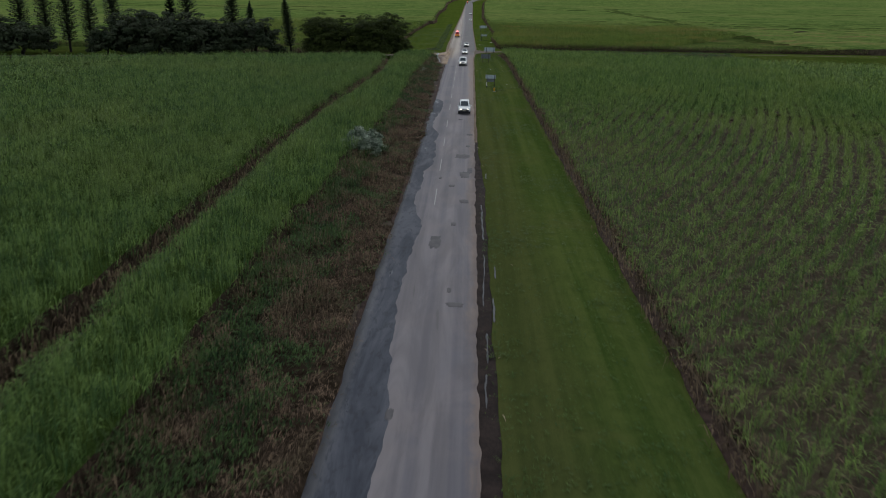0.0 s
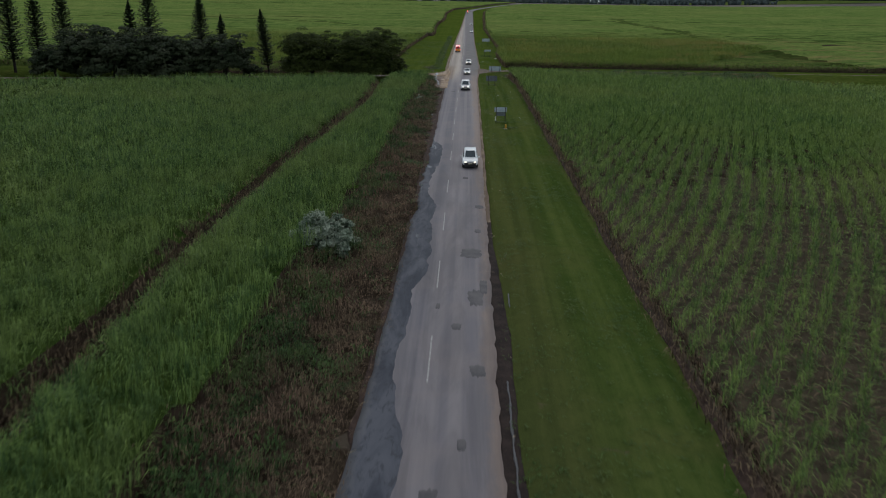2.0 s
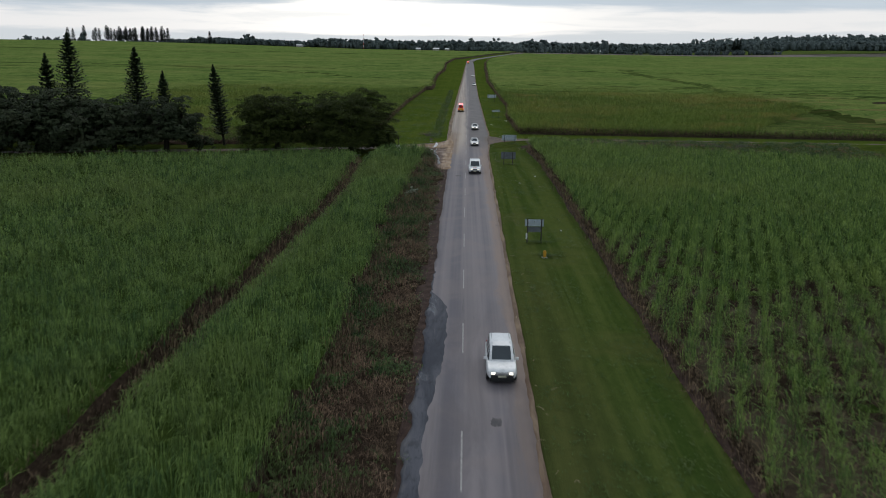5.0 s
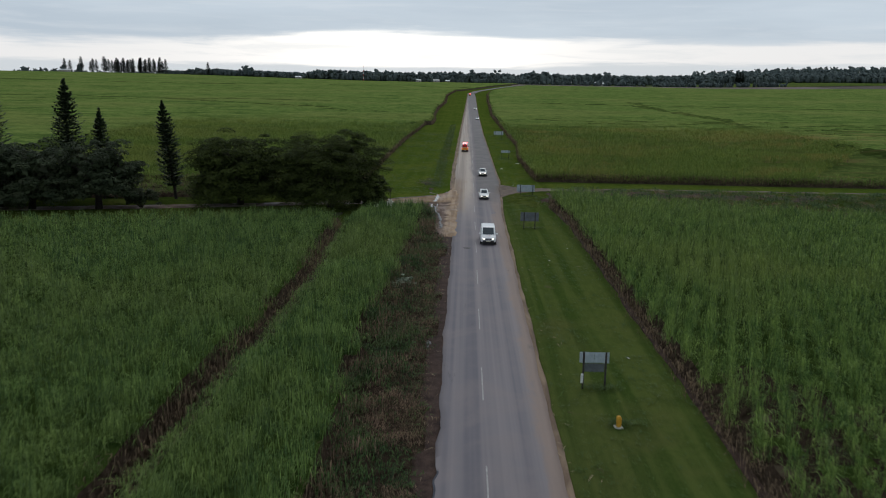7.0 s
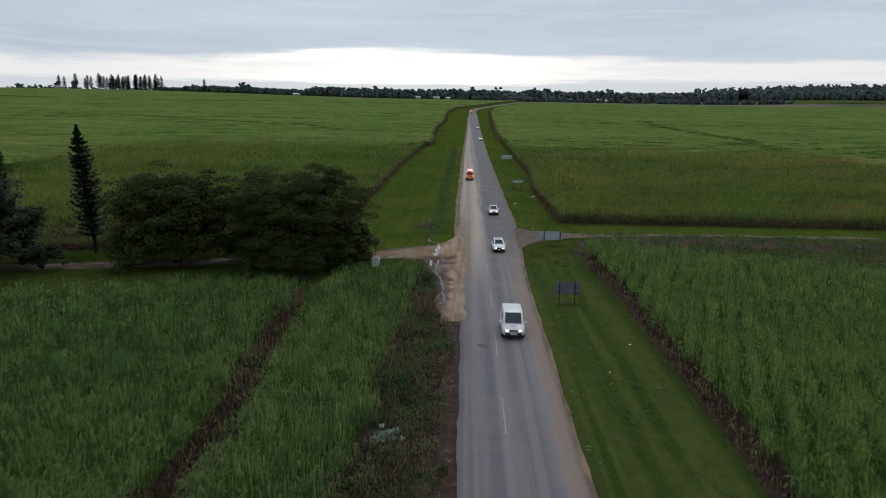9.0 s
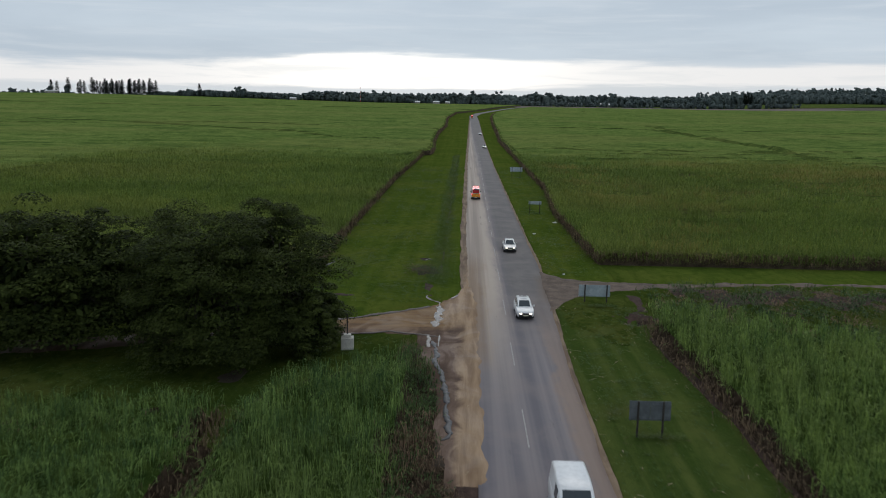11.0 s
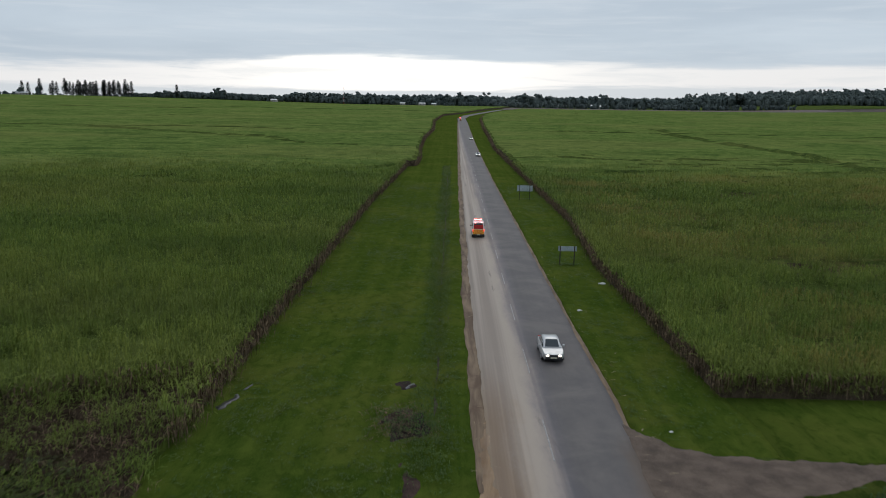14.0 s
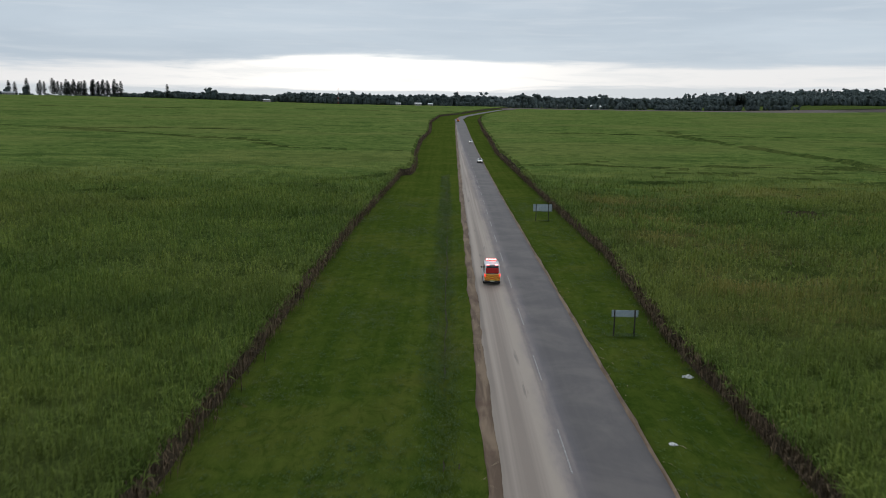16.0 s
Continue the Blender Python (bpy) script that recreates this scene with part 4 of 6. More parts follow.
def along(x0, y0, x1, y1, step=0.3):
    n = max(2, int(math.hypot(x1 - x0, y1 - y0) / step))
    return np.linspace(x0, x1, n), np.linspace(y0, y1, n)


def scatter(inside, x0, x1, y0, y1, per_m2, seed, weight=None):
    r = np.random.default_rng(seed)
    n = int((x1 - x0) * (y1 - y0) * per_m2)
    p = np.stack([r.uniform(x0, x1, n), r.uniform(y0, y1, n)], 1)
    p = p[inside(p[:, 0], p[:, 1])]
    return p if weight is None else p[r.random(len(p)) < weight(p[:, 0], p[:, 1])]


ROW_SLOPE = table([(0, 0.80), (40, 0.74), (55, 0.66), (70, 0.55), (85, 0.46), (100, 0.38), (125, 0.33), (250, 0.29)])


def rowed(inside, x0, x1, y0, y1, gap, pitch, seed, jitter=0.1):
    """Stools planted in rows that bend gently away from the road; gap: across, along x."""
    r = np.random.default_rng(seed)
    fine = np.arange(0, 260, 1.0)
    drift = np.concatenate([[0], np.cumsum(ROW_SLOPE(fine))[:-1]])
    k, y = np.meshgrid(np.arange(math.floor((x0 - drift[-1]) / gap), math.ceil(x1 / gap)), np.arange(y0, y1, pitch))
    k, y = k.ravel(), y.ravel() + r.uniform(-0.5, 0.5, k.size) * pitch
    x = k * gap + np.interp(y, fine, drift) + 0.35 * wave(k * 0.9, y, 17.0, 3.0) + r.normal(0, jitter, len(k))
    keep = (x > x0) & (x < x1) & (y > y0) & (y < y1) & (wave(x, y, 1.5, 61.0) + 0.4 * wave(x, y, 7.0, 62.0) < 0.72)
    p = np.stack([x, y], 1)[keep]
    return p[inside(p[:, 0], p[:, 1])]


BACK_L1 = table([(-200, 172.0), (-61, 209.0), (-42, 214.5), (-21, 220.5)])
FRONT_L2 = table([(-260, 238.0), (-60, 257.5), (-36, 266.5), (-24, 273.0)])


def sight(x, y, slack=6.0):
    """True within the fan that the road's line of travel ever looks over."""
    return np.abs(x + 4) < 0.62 * np.maximum(y + slack, 8) + 6


def field_left():
    def inside(x, y):
        return (x < GAP(y) - 0.75 + 0.25 * wave(x * 0, y, 3.0, 2.0)) & (y < BACK_L1(x)) & sight(x, y)

    edge = scatter(inside, -38, -20, 12, 222, 2.4, 30)
    near = scatter(inside, -75, -38, 30, 222, 1.7, 31, lambda x, y: 1.0 - 0.3 * ramp(45, 75, -x))
    far = scatter(inside, -140, -75, 90, 222, 0.9, 32)
    tall = lambda p: 2.15 + 0.3 * wave(p[:, 0], p[:, 1], 14.0, 1.0) + 0.35 * wave(p[:, 0], p[:, 1], 2.2, 2.0) + np.random.default_rng(28).normal(0, 0.16, len(p))
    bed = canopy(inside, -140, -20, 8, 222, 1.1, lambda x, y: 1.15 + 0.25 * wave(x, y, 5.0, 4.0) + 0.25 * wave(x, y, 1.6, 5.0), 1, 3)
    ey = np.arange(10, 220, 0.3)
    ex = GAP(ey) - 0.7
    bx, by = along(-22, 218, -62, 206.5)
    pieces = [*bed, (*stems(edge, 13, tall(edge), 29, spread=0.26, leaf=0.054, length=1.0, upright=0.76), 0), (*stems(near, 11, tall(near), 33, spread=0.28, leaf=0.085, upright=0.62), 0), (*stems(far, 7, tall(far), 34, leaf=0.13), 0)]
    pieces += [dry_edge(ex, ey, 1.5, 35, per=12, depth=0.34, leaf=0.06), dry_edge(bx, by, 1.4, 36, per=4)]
    gather("cane_field", pieces, [CANE_LEFT, CANE_BED, DRY, SHADED_LITTER], "dense field of tall green sugar cane with a dry brown rim", "sugar cane")


def strip_left():
    right = table([(0, -13.6), (48, -13.2), (85, -12.0), (106, -11.2), (132, -10.7), (155, -11.2), (175, -11.1), (206, -10.1), (230, -9.7)])
    back = table([(-21, 222.0), (-10, 228.0)])

    def inside(x, y):
        return (x > GAP(y) + 0.25 + 0.2 * wave(x * 0, y, 3.0, 5.0)) & (x < right(y) + 0.7 * wave(x * 0, y, 4.0, 6.0)) & (y < back(x))

    p = scatter(inside, -21.8, -9, 6, 230, 2.3, 41)
    tall = 0.8 + 1.5 * ramp(0.0, 3.6, p[:, 0] - GAP(p[:, 1])) + 0.3 * wave(p[:, 0], p[:, 1], 7.0, 6.0) + 0.3 * wave(p[:, 0], p[:, 1], 1.9, 7.0) + np.random.default_rng(45).normal(0, 0.12, len(p))
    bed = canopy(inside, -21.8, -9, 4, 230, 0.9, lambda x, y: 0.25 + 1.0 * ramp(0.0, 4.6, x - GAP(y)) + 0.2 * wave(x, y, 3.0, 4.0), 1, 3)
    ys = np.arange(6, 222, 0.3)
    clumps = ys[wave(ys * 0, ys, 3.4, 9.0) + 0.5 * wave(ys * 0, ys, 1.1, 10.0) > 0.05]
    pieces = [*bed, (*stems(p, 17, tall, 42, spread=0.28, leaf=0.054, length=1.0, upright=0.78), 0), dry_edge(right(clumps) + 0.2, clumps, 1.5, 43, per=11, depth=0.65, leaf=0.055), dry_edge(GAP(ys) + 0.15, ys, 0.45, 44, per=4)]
    gather("cane_strip", pieces, [CANE_LEFT, CANE_BED, DRY, SHADED_LITTER], "narrow band of tall green cane between ditch and road", "sugar cane")


def field_right():
    def inside(x, y):
        return (x > EDGE_R1(y) - 0.1 + 0.35 * wave(x * 0, y, 3.0, 8.0)) & (y < BACK_R1(x)) & sight(x, y)

    n = rowed(inside, 10.0, 30, 12, 246, 1.58, 0.44, 50)
    p = rowed(inside, 30, 72, 30, 244, 1.58, 0.56, 51)
    q = rowed(inside, 72, 135, 95, 244, 1.58, 0.9, 52)
    tall = lambda p: 1.45 + 0.75 * ramp(90, 190, p[:, 1] + 0.5 * p[:, 0]) + 0.2 * wave(p[:, 0], p[:, 1], 9.0, 9.0) + np.random.default_rng(47).normal(0, 0.13, len(p))
    far_side = lambda x, y: y + 0.6 * x > 150 + 24 * wave(x, y, 10.0, 17.0) + 26 * wave(x, y, 1.9, 18.0)
    top = lambda x, y: 0.05 + (0.9 + 0.3 * wave(x, y, 3.0, 4.0)) * ramp(110, 190, y + 0.6 * x)
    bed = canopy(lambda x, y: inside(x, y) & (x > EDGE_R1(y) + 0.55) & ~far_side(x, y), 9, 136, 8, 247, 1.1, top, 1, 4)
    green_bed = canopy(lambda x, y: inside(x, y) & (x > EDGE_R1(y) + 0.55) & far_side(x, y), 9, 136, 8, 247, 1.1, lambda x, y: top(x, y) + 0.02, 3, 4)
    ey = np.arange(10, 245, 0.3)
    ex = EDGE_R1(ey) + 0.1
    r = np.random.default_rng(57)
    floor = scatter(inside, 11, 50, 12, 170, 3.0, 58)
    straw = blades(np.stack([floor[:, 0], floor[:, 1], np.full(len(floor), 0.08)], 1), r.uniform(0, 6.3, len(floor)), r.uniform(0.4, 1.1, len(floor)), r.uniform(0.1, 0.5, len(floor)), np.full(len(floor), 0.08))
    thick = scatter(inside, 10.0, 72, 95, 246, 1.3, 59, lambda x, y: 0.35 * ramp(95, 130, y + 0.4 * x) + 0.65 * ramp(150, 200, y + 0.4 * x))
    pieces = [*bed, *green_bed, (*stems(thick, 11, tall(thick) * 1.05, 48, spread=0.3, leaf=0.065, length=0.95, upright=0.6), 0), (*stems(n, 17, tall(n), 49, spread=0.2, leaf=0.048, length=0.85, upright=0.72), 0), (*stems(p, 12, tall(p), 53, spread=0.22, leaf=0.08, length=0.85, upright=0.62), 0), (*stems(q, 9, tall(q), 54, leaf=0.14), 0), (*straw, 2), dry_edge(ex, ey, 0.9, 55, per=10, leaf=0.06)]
    gather("cane_field", pieces, [CANE_YOUNG, TRASH, DRY, CANE_BED, SHADED_LITTER], "field of young green cane in planted rows over brown litter", "sugar cane")


def field_sides():
    """The same two fields out to their sides and back behind the start."""
    def outer(x, y):
        west = (x < -22.6) & (y < BACK_L1(np.maximum(x, -200)) - 1)
        east = (x > 12.4) & (y < BACK_R1(np.minimum(x, 120)) - 1)
        fan = sight(x, y, 3.0) & (np.abs(x) < 136) & (y > 9)
        return (west | east) & ~fan

    for name, x0, x1, seed in (("left", -300, -22, 97), ("right", 12, 300, 98)):
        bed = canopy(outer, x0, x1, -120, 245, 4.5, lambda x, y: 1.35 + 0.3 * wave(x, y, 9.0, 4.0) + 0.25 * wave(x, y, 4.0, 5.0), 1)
        p = scatter(outer, x0, x1, -120, 245, 0.04, seed)
        pieces = [*bed, (*stems(p, 7, 1.9 + 0.3 * wave(p[:, 0], p[:, 1], 14.0, 1.0), seed + 2, spread=0.9, leaf=0.3, length=1.6), 0)]
        gather("cane_field", pieces, [CANE_LEFT if x0 < 0 else CANE_YOUNG, CANE_BED], "green sugar cane reaching away to the side of the road", "sugar cane")


def far_height(x, y, side):
    """Canopy height of the great fields; farm tracks and thin rows lie lower."""
    h = 2.3 + 0.25 * wave(x, y, 30.0, 1.0 + side) + 0.38 * wave(x * 0.6, y, 6.0, 2.0) + 0.12 * wave(x, y, 2.7, 3.0)
    if side > 0:
        thin = wave(x * 0.16, y, 4.6, 7.0) + 0.5 * wave(x * 0.5, y, 9.0, 8.0)
        h = h - 1.5 * ramp(0.22, 0.6, thin) * ramp(285, 300, y) * ramp(560, 430, y) * ramp(14, 40, x)
        lane = np.minimum(np.abs(x - np.interp(y, [300, 452, 534, 604, 698, 900, 1500], [95, 113, 126, 121, 119, 150, 260])) - 0.3, np.abs(y - 486 - 0.04 * x))
        lane = lane + 8.0 * ramp(455, 430, y)
        cross = np.minimum(np.abs(y - 720 + 0.1 * x), np.abs(y - 1010 - 0.05 * x))
    else:
        lane = np.minimum(np.abs(y - np.interp(x, [-240, -92, -78, -69, -48, -24], [700, 600, 568, 552, 547, 540])), np.abs(y - np.interp(x, [-200, -84, -62, -40, -20], [385, 404, 414, 430, 452])))
        cross = np.minimum(np.abs(y - np.interp(x, [-300, -170, -70, -20], [640, 705, 690, 660])), np.abs(y - np.interp(x, [-400, -301, -255, -96, 0], [1070, 1098, 1180, 1175, 1150])))
    gap = np.minimum(lane, cross) * np.interp(y, [400, 600, 1100], [1.15, 0.8, 0.42])
    if side > 0:
        for k, line in enumerate((299.0, 313.0, 330.0, 346.0, 369.0, 394.0)):
            off = np.abs(y - line - 1.2 * wave(x, y * 0, 9.0, k) + 0.03 * (x - 40))
            h = h - 1.5 * ramp(1.7, 0.6, off) * ramp(18, 34, x) * ramp(0.0, 0.3, wave(x, y * 0, 16.0, 20.0 + k) + 0.15)
    some = ramp(-0.35, 0.15, wave(x, y, 60.0, 11.0 + side))
    cut = 0.2 + 0.8 * some if side < 0 else (0.2 + 0.8 * some) * ramp(860, 740, y)
    return h - (h - 0.5) * ramp(2.8, 1.0, gap) * cut


def field_far(side):
    edge = EDGE_R2 if side > 0 else EDGE_L2
    front = (lambda x: 271.5 + 0 * x) if side > 0 else FRONT_L2
    r = np.random.default_rng(60 + side)
    off = np.r_[0, 0.5, np.arange(1.5, 60, 1.5), np.arange(60, 160, 4.0), np.arange(160, 420, 12.0), np.arange(420, 1000, 40.0)]
    ys = np.r_[0, 0.5, np.arange(1.6, 300, 1.6), np.arange(300, 760, 3.5), np.arange(760, 1290, 10.0)]
    far = []
    lo = 271.5 if side > 0 else 262.0
    yy = lo + ys
    ends = 1375.0 if side > 0 else 1720.0
    yy = yy[yy < ends]
    xs = edge(yy)[:, None] + side * off[None, :] + 0.3 * wave(yy * 0, yy, 4.0, 3.0)[:, None]
    y2 = np.repeat(yy[:, None], len(off), 1)
    if side < 0:
        y2 = y2 + (FRONT_L2(xs) - 262.0) * ramp(420, 262, y2)
    h = far_height(xs, y2, side) * (0.52 + 0.48 * np.maximum(ramp(385, 470, y2), ramp(105, 122, np.abs(xs))))
    rim = 0.55 + 0.35 * np.random.default_rng(77).random(h.shape)
    h[:, 1] *= rim[:, 1]
    h[1, :] *= rim[1, :]
    h[:, 0] = 0
    h[0, :] = 0
    corners, cells, none = np.stack([xs, y2, relief(xs, y2) + h], -1).reshape(-1, 3), grid_faces(*xs.shape), np.zeros((0, 3), int)
    top_h, low_h = h.ravel()[cells].max(1), h.ravel()[cells].min(1)
    # Low cells, and steep lane sides whose shade is put into the colour.
    bare = ((top_h < 1.45) | ((top_h - low_h > 0.7) & (y2.ravel()[cells].min(1) > 400))) & (low_h > 0.01)
    track_slot = 5
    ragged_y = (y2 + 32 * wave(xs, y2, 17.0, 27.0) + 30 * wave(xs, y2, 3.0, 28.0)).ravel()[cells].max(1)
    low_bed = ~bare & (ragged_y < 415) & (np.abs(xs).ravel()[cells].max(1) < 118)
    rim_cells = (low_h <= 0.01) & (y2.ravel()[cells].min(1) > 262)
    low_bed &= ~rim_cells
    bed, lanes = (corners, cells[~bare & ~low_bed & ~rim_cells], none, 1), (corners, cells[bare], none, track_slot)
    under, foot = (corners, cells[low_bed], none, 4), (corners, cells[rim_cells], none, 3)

    def inside(x, y):
        return ((x - edge(y)) * side > 0.2) & (y > front(x)) & (np.abs(x + 6) < 0.6 * (y - 170) + 10)

    a, b = (10, 120) if side > 0 else (-120, -18)
    p = scatter(inside, a, b, 240, 330, 1.5, 61 + side)
    m = scatter(inside, a, b, 330, 480, 0.9, 60 + side, lambda x, y: ramp(480, 385, y))
    q = scatter(inside, a * 1.2 if side < 0 else a, b if side < 0 else b * 1.2, 360, 560, 0.4, 64 + side, lambda x, y: ramp(360, 410, y) * ramp(560, 450, y))
    tall = lambda p: np.maximum(far_height(p[:, 0], p[:, 1], side), 0.5)
    pieces = [bed, lanes, under, foot, (*stems(p, 13, tall(p), 62 + side, spread=0.3, leaf=0.08, length=1.05, upright=0.66), 0), (*stems(m, 8, tall(m), 63 + side, spread=0.4, leaf=0.14, length=1.2, upright=0.6), 0), (*stems(q, 6, tall(q), 65 + side, spread=0.6, leaf=0.18, length=1.5, upright=0.3), 0)]
    ey = np.arange(lo, 620, 0.3)
    pieces.append(dry_edge(edge(ey) + side * 0.1, ey, 1.5, 68 + side, per=9, depth=0.4))
    ey = np.arange(620, 1060, 0.6)
    pieces.append(dry_edge(edge(ey) + side * 0.2, ey, 2.0, 69 + side, per=8, depth=0.6, leaf=0.16))
    rim_y = np.repeat(np.arange(lo, 470, 0.8), 2)
    rim_p = np.stack([edge(rim_y) + side * r.uniform(0.1, 1.6, len(rim_y)), rim_y], 1)
    pieces.append((*stems(rim_p, 7, np.full(len(rim_p), 2.1) + r.normal(0, 0.25, len(rim_p)), 79 + side, leaf=0.11, length=1.1), 0))
    fx = np.arange(abs(float(edge(lo))), 130, 0.3) * side
    pieces.append(dry_edge(fx, front(fx) + 0.2, 1.9, 70 + side, per=9))
    rim_p = np.stack([np.repeat(fx[::2], 2), front(np.repeat(fx[::2], 2)) + r.uniform(0.1, 1.6, 2 * len(fx[::2]))], 1)
    pieces.append((*stems(rim_p, 7, np.full(len(rim_p), 2.1) + r.normal(0, 0.25, len(rim_p)), 82 + side, leaf=0.11, length=1.1), 0))
    low_p = np.stack([np.repeat(fx, 2), front(np.repeat(fx, 2)) + r.uniform(-0.5, 0.8, 2 * len(fx))], 1)
    pieces.append((*stems(low_p, 6, r.uniform(0.7, 1.5, len(low_p)), 85 + side, leaf=0.06, length=0.8, upright=0.5), 0))
    p = np.concatenate([p, m])
    t = tall(p)
    low = p[t < 1.6]
    pieces.append(dry_edge(low[:, 0], low[:, 1], 1.3, 72 + side, per=5))
    gather("cane_field", pieces, [CANE_GREAT, CANE_FAR, DRY, TRASH, CANE_SHADED_BED, CANE_DIM], "great field of ripe green cane with brown gaps, rising to far woods" if side > 0 else "great field of green cane crossed by farm lanes, rising to a far crest", "sugar cane")


def weeds():
    """Rank growth beside the road and behind the young field."""
    left = table([(0, -13.6), (48, -13.2), (85, -12.0), (106, -11.2), (132, -10.7), (155, -11.2), (175, -11.1), (206, -10.1), (235, -10.5)])

    def side(x, y):
        return (x > left(y) - 0.4) & (x < np.minimum(ROAD_LEFT(y) - 0.25 - 0.7 * ramp(105, 145, y), LEFT_RIM(y) - 0.3) + 0.5 * wave(x * 0, y, 3.5, 4.0)) & (y < 234)

    green = lambda x, y: 0.10 + 0.3 * ramp(130, 180, y) + 0.85 * ramp(-0.1, 0.25, wave(x, y, 4.0, 12.0) + 0.4 * wave(x, y, 1.5, 13.0) - 0.2 * (x + 8.7))
    p = scatter(side, -14.5, -5, 6, 235, 7.0, 81)
    f = np.random.default_rng(82).random(len(p)) < green(p[:, 0], p[:, 1])
    g, b = p[f], p[~f]
    h = lambda p: (0.85 + 0.5 * wave(p[:, 0], p[:, 1], 2.4, 3.0)) * (0.5 + 0.55 * ramp(-6.0, -9.0, p[:, 0]))
    bed = canopy(side, -14.5, -5, 5, 235, 0.7, lambda x, y: 0.16 + 0.14 * wave(x, y, 1.6, 4.0), 2)
    pieces = [*bed, (*stems(g, 9, h(g) * 1.15, 83, spread=0.3, leaf=0.075, length=0.45), 0), (*stems(b, 9, h(b) * 1.2, 84, spread=0.28, leaf=0.042, length=0.5, upright=0.5), 1)]
    wisps = scatter(lambda x, y: side(x, y) & (wave(x, y, 3.2, 23.0) + 0.3 * wave(x, y, 1.2, 24.0) > 0.12), -13.5, -6, 6, 235, 3.2, 106)
    pieces.append((*stems(wisps, 10, 0.55 + 0.8 * h(wisps), 107, spread=0.24, leaf=0.026, length=0.7, upright=0.75), 1))
    snags = scatter(lambda x, y: (np.abs(x - left(y) - 0.3) < 0.9) & (wave(x, y, 5.0, 25.0) > 0.05), -14.5, -9, 6, 215, 1.6, 108)
    pieces.append((*stems(snags, 9, 1.0 + 0.45 * wave(snags[:, 0], snags[:, 1], 2.0, 26.0), 109, spread=0.4, leaf=0.045, length=1.0, upright=0.35), 3))
    ditch = scatter(lambda x, y: (y < 219) & (np.abs(x - GAP(y) + 0.3) < 0.5), -22.2, -19.6, 8, 220, 2.2, 85)
    # Ditch stems take the darkened litter, so the gap's shade is in their colour.
    pieces += [(*stems(ditch, 5, 0.28 + 0.12 * wave(ditch[:, 0], ditch[:, 1], 2.0, 4.0), 90, spread=0.2, leaf=0.06, length=0.5), 2)]
    gather("roadside_weeds", pieces, [WEED_GREEN, WEED_BROWN, SHADED_LITTER, DRY], "rank brown and green weeds on the road bank", "weeds")

    def behind(x, y):
        return (x > 12.2) & (y > BACK_R1(x) + 0.8) & (y < 258.2) & (x < 80) & ((wave(x, y, 6.0, 9.0) > -0.5) | (y < 250))

    p = scatter(behind, 12, 80, 215, 258, 1.9, 86)
    h = 1.0 + 0.4 * wave(p[:, 0], p[:, 1], 4.0, 5.0)
    dead = wave(p[:, 0], p[:, 1], 3.0, 19.0) + np.random.default_rng(95).normal(0, 0.25, len(p)) > 0.12
    pieces = [(*stems(p[~dead], 8, h[~dead], 87, spread=0.35, leaf=0.11, length=0.6), 0), (*stems(p[dead], 7, 0.7 * h[dead], 96, spread=0.35, leaf=0.09, length=0.6), 1)]
    gather("rough_growth", pieces, [WEED_GREEN, WEED_BROWN], "dark rank weeds behind the cane by the farm track", "weeds")

    def fallow(x, y):
        return (x < -23.0 + 0.5 * wave(x * 0, y, 3.0, 21.0)) & (x > -70) & (y < FRONT_L2(x) + 1.5) & (y > FRONT_L2(x) - 20 + 1.5 * wave(x, y, 5.0, 22.0))

    p = scatter(fallow, -70, -21, 238, 276, 3.0, 101)
    h = 1.15 + 0.4 * wave(p[:, 0], p[:, 1], 3.5, 5.0) + np.random.default_rng(102).normal(0, 0.12, len(p))
    dead = wave(p[:, 0], p[:, 1], 2.6, 19.0) + np.random.default_rng(103).normal(0, 0.3, len(p)) > 0.2
    bed = canopy(lambda x, y: fallow(x, y) & fallow(x + 1.3, y), -71, -20, 238, 277, 0.9, lambda x, y: 0.3 + 0.2 * wave(x, y, 2.0, 4.0), 2)
    pieces = [*bed, (*stems(p[~dead], 10, h[~dead], 104, spread=0.3, leaf=0.06, length=0.9, upright=0.6), 0), (*stems(p[dead], 8, 0.85 * h[dead], 105, spread=0.3, leaf=0.045, length=0.7, upright=0.5), 1)]
    gather("rough_growth", pieces, [CANE_GREAT, WEED_BROWN, SHADED_LITTER], "thin weedy cane with withered gaps before the great field", "weeds")

    def verges(x, y):
        return ((x > ROAD_RIGHT(y) + 0.5) & (x < 11) & (y < 250)) | ((x > ROAD_RIGHT(y) + 0.6) & (x < EDGE_R2(y)) & (y > 264)) | ((x < ROAD_LEFT(y) - 1.2) & (x < LEFT_RIM(y) - 0.5) & (x > EDGE_L2(y)) & (y > 250)) | ((x < -10.5) & (x > -60) & (y > 222) & (y < 238) & (y < TRACK_LINE(x) - 3.2) & (x < LEFT_RIM(y) - 0.6))

    p = scatter(verges, -60, 14, 10, 420, 4.2, 88, lambda x, y: 0.25 + 0.75 * ramp(0.0, 0.5, wave(x, y, 6.0, 15.0)))
    pieces = [(*stems(p, 5, 0.20 + 0.10 * wave(p[:, 0], p[:, 1], 3.0, 5.0) + 0.14 * ramp(-7.0, -9.0, p[:, 0]) * ramp(-12, -9, p[:, 0]), 89, spread=0.16, leaf=0.055, length=0.3), 0)]
    wet = scatter(lambda x, y: x < -8.0 + 0.4 * wave(x * 0, y, 5.0, 3.0), -10.2, -7.6, 258, 470, 5.0, 91)
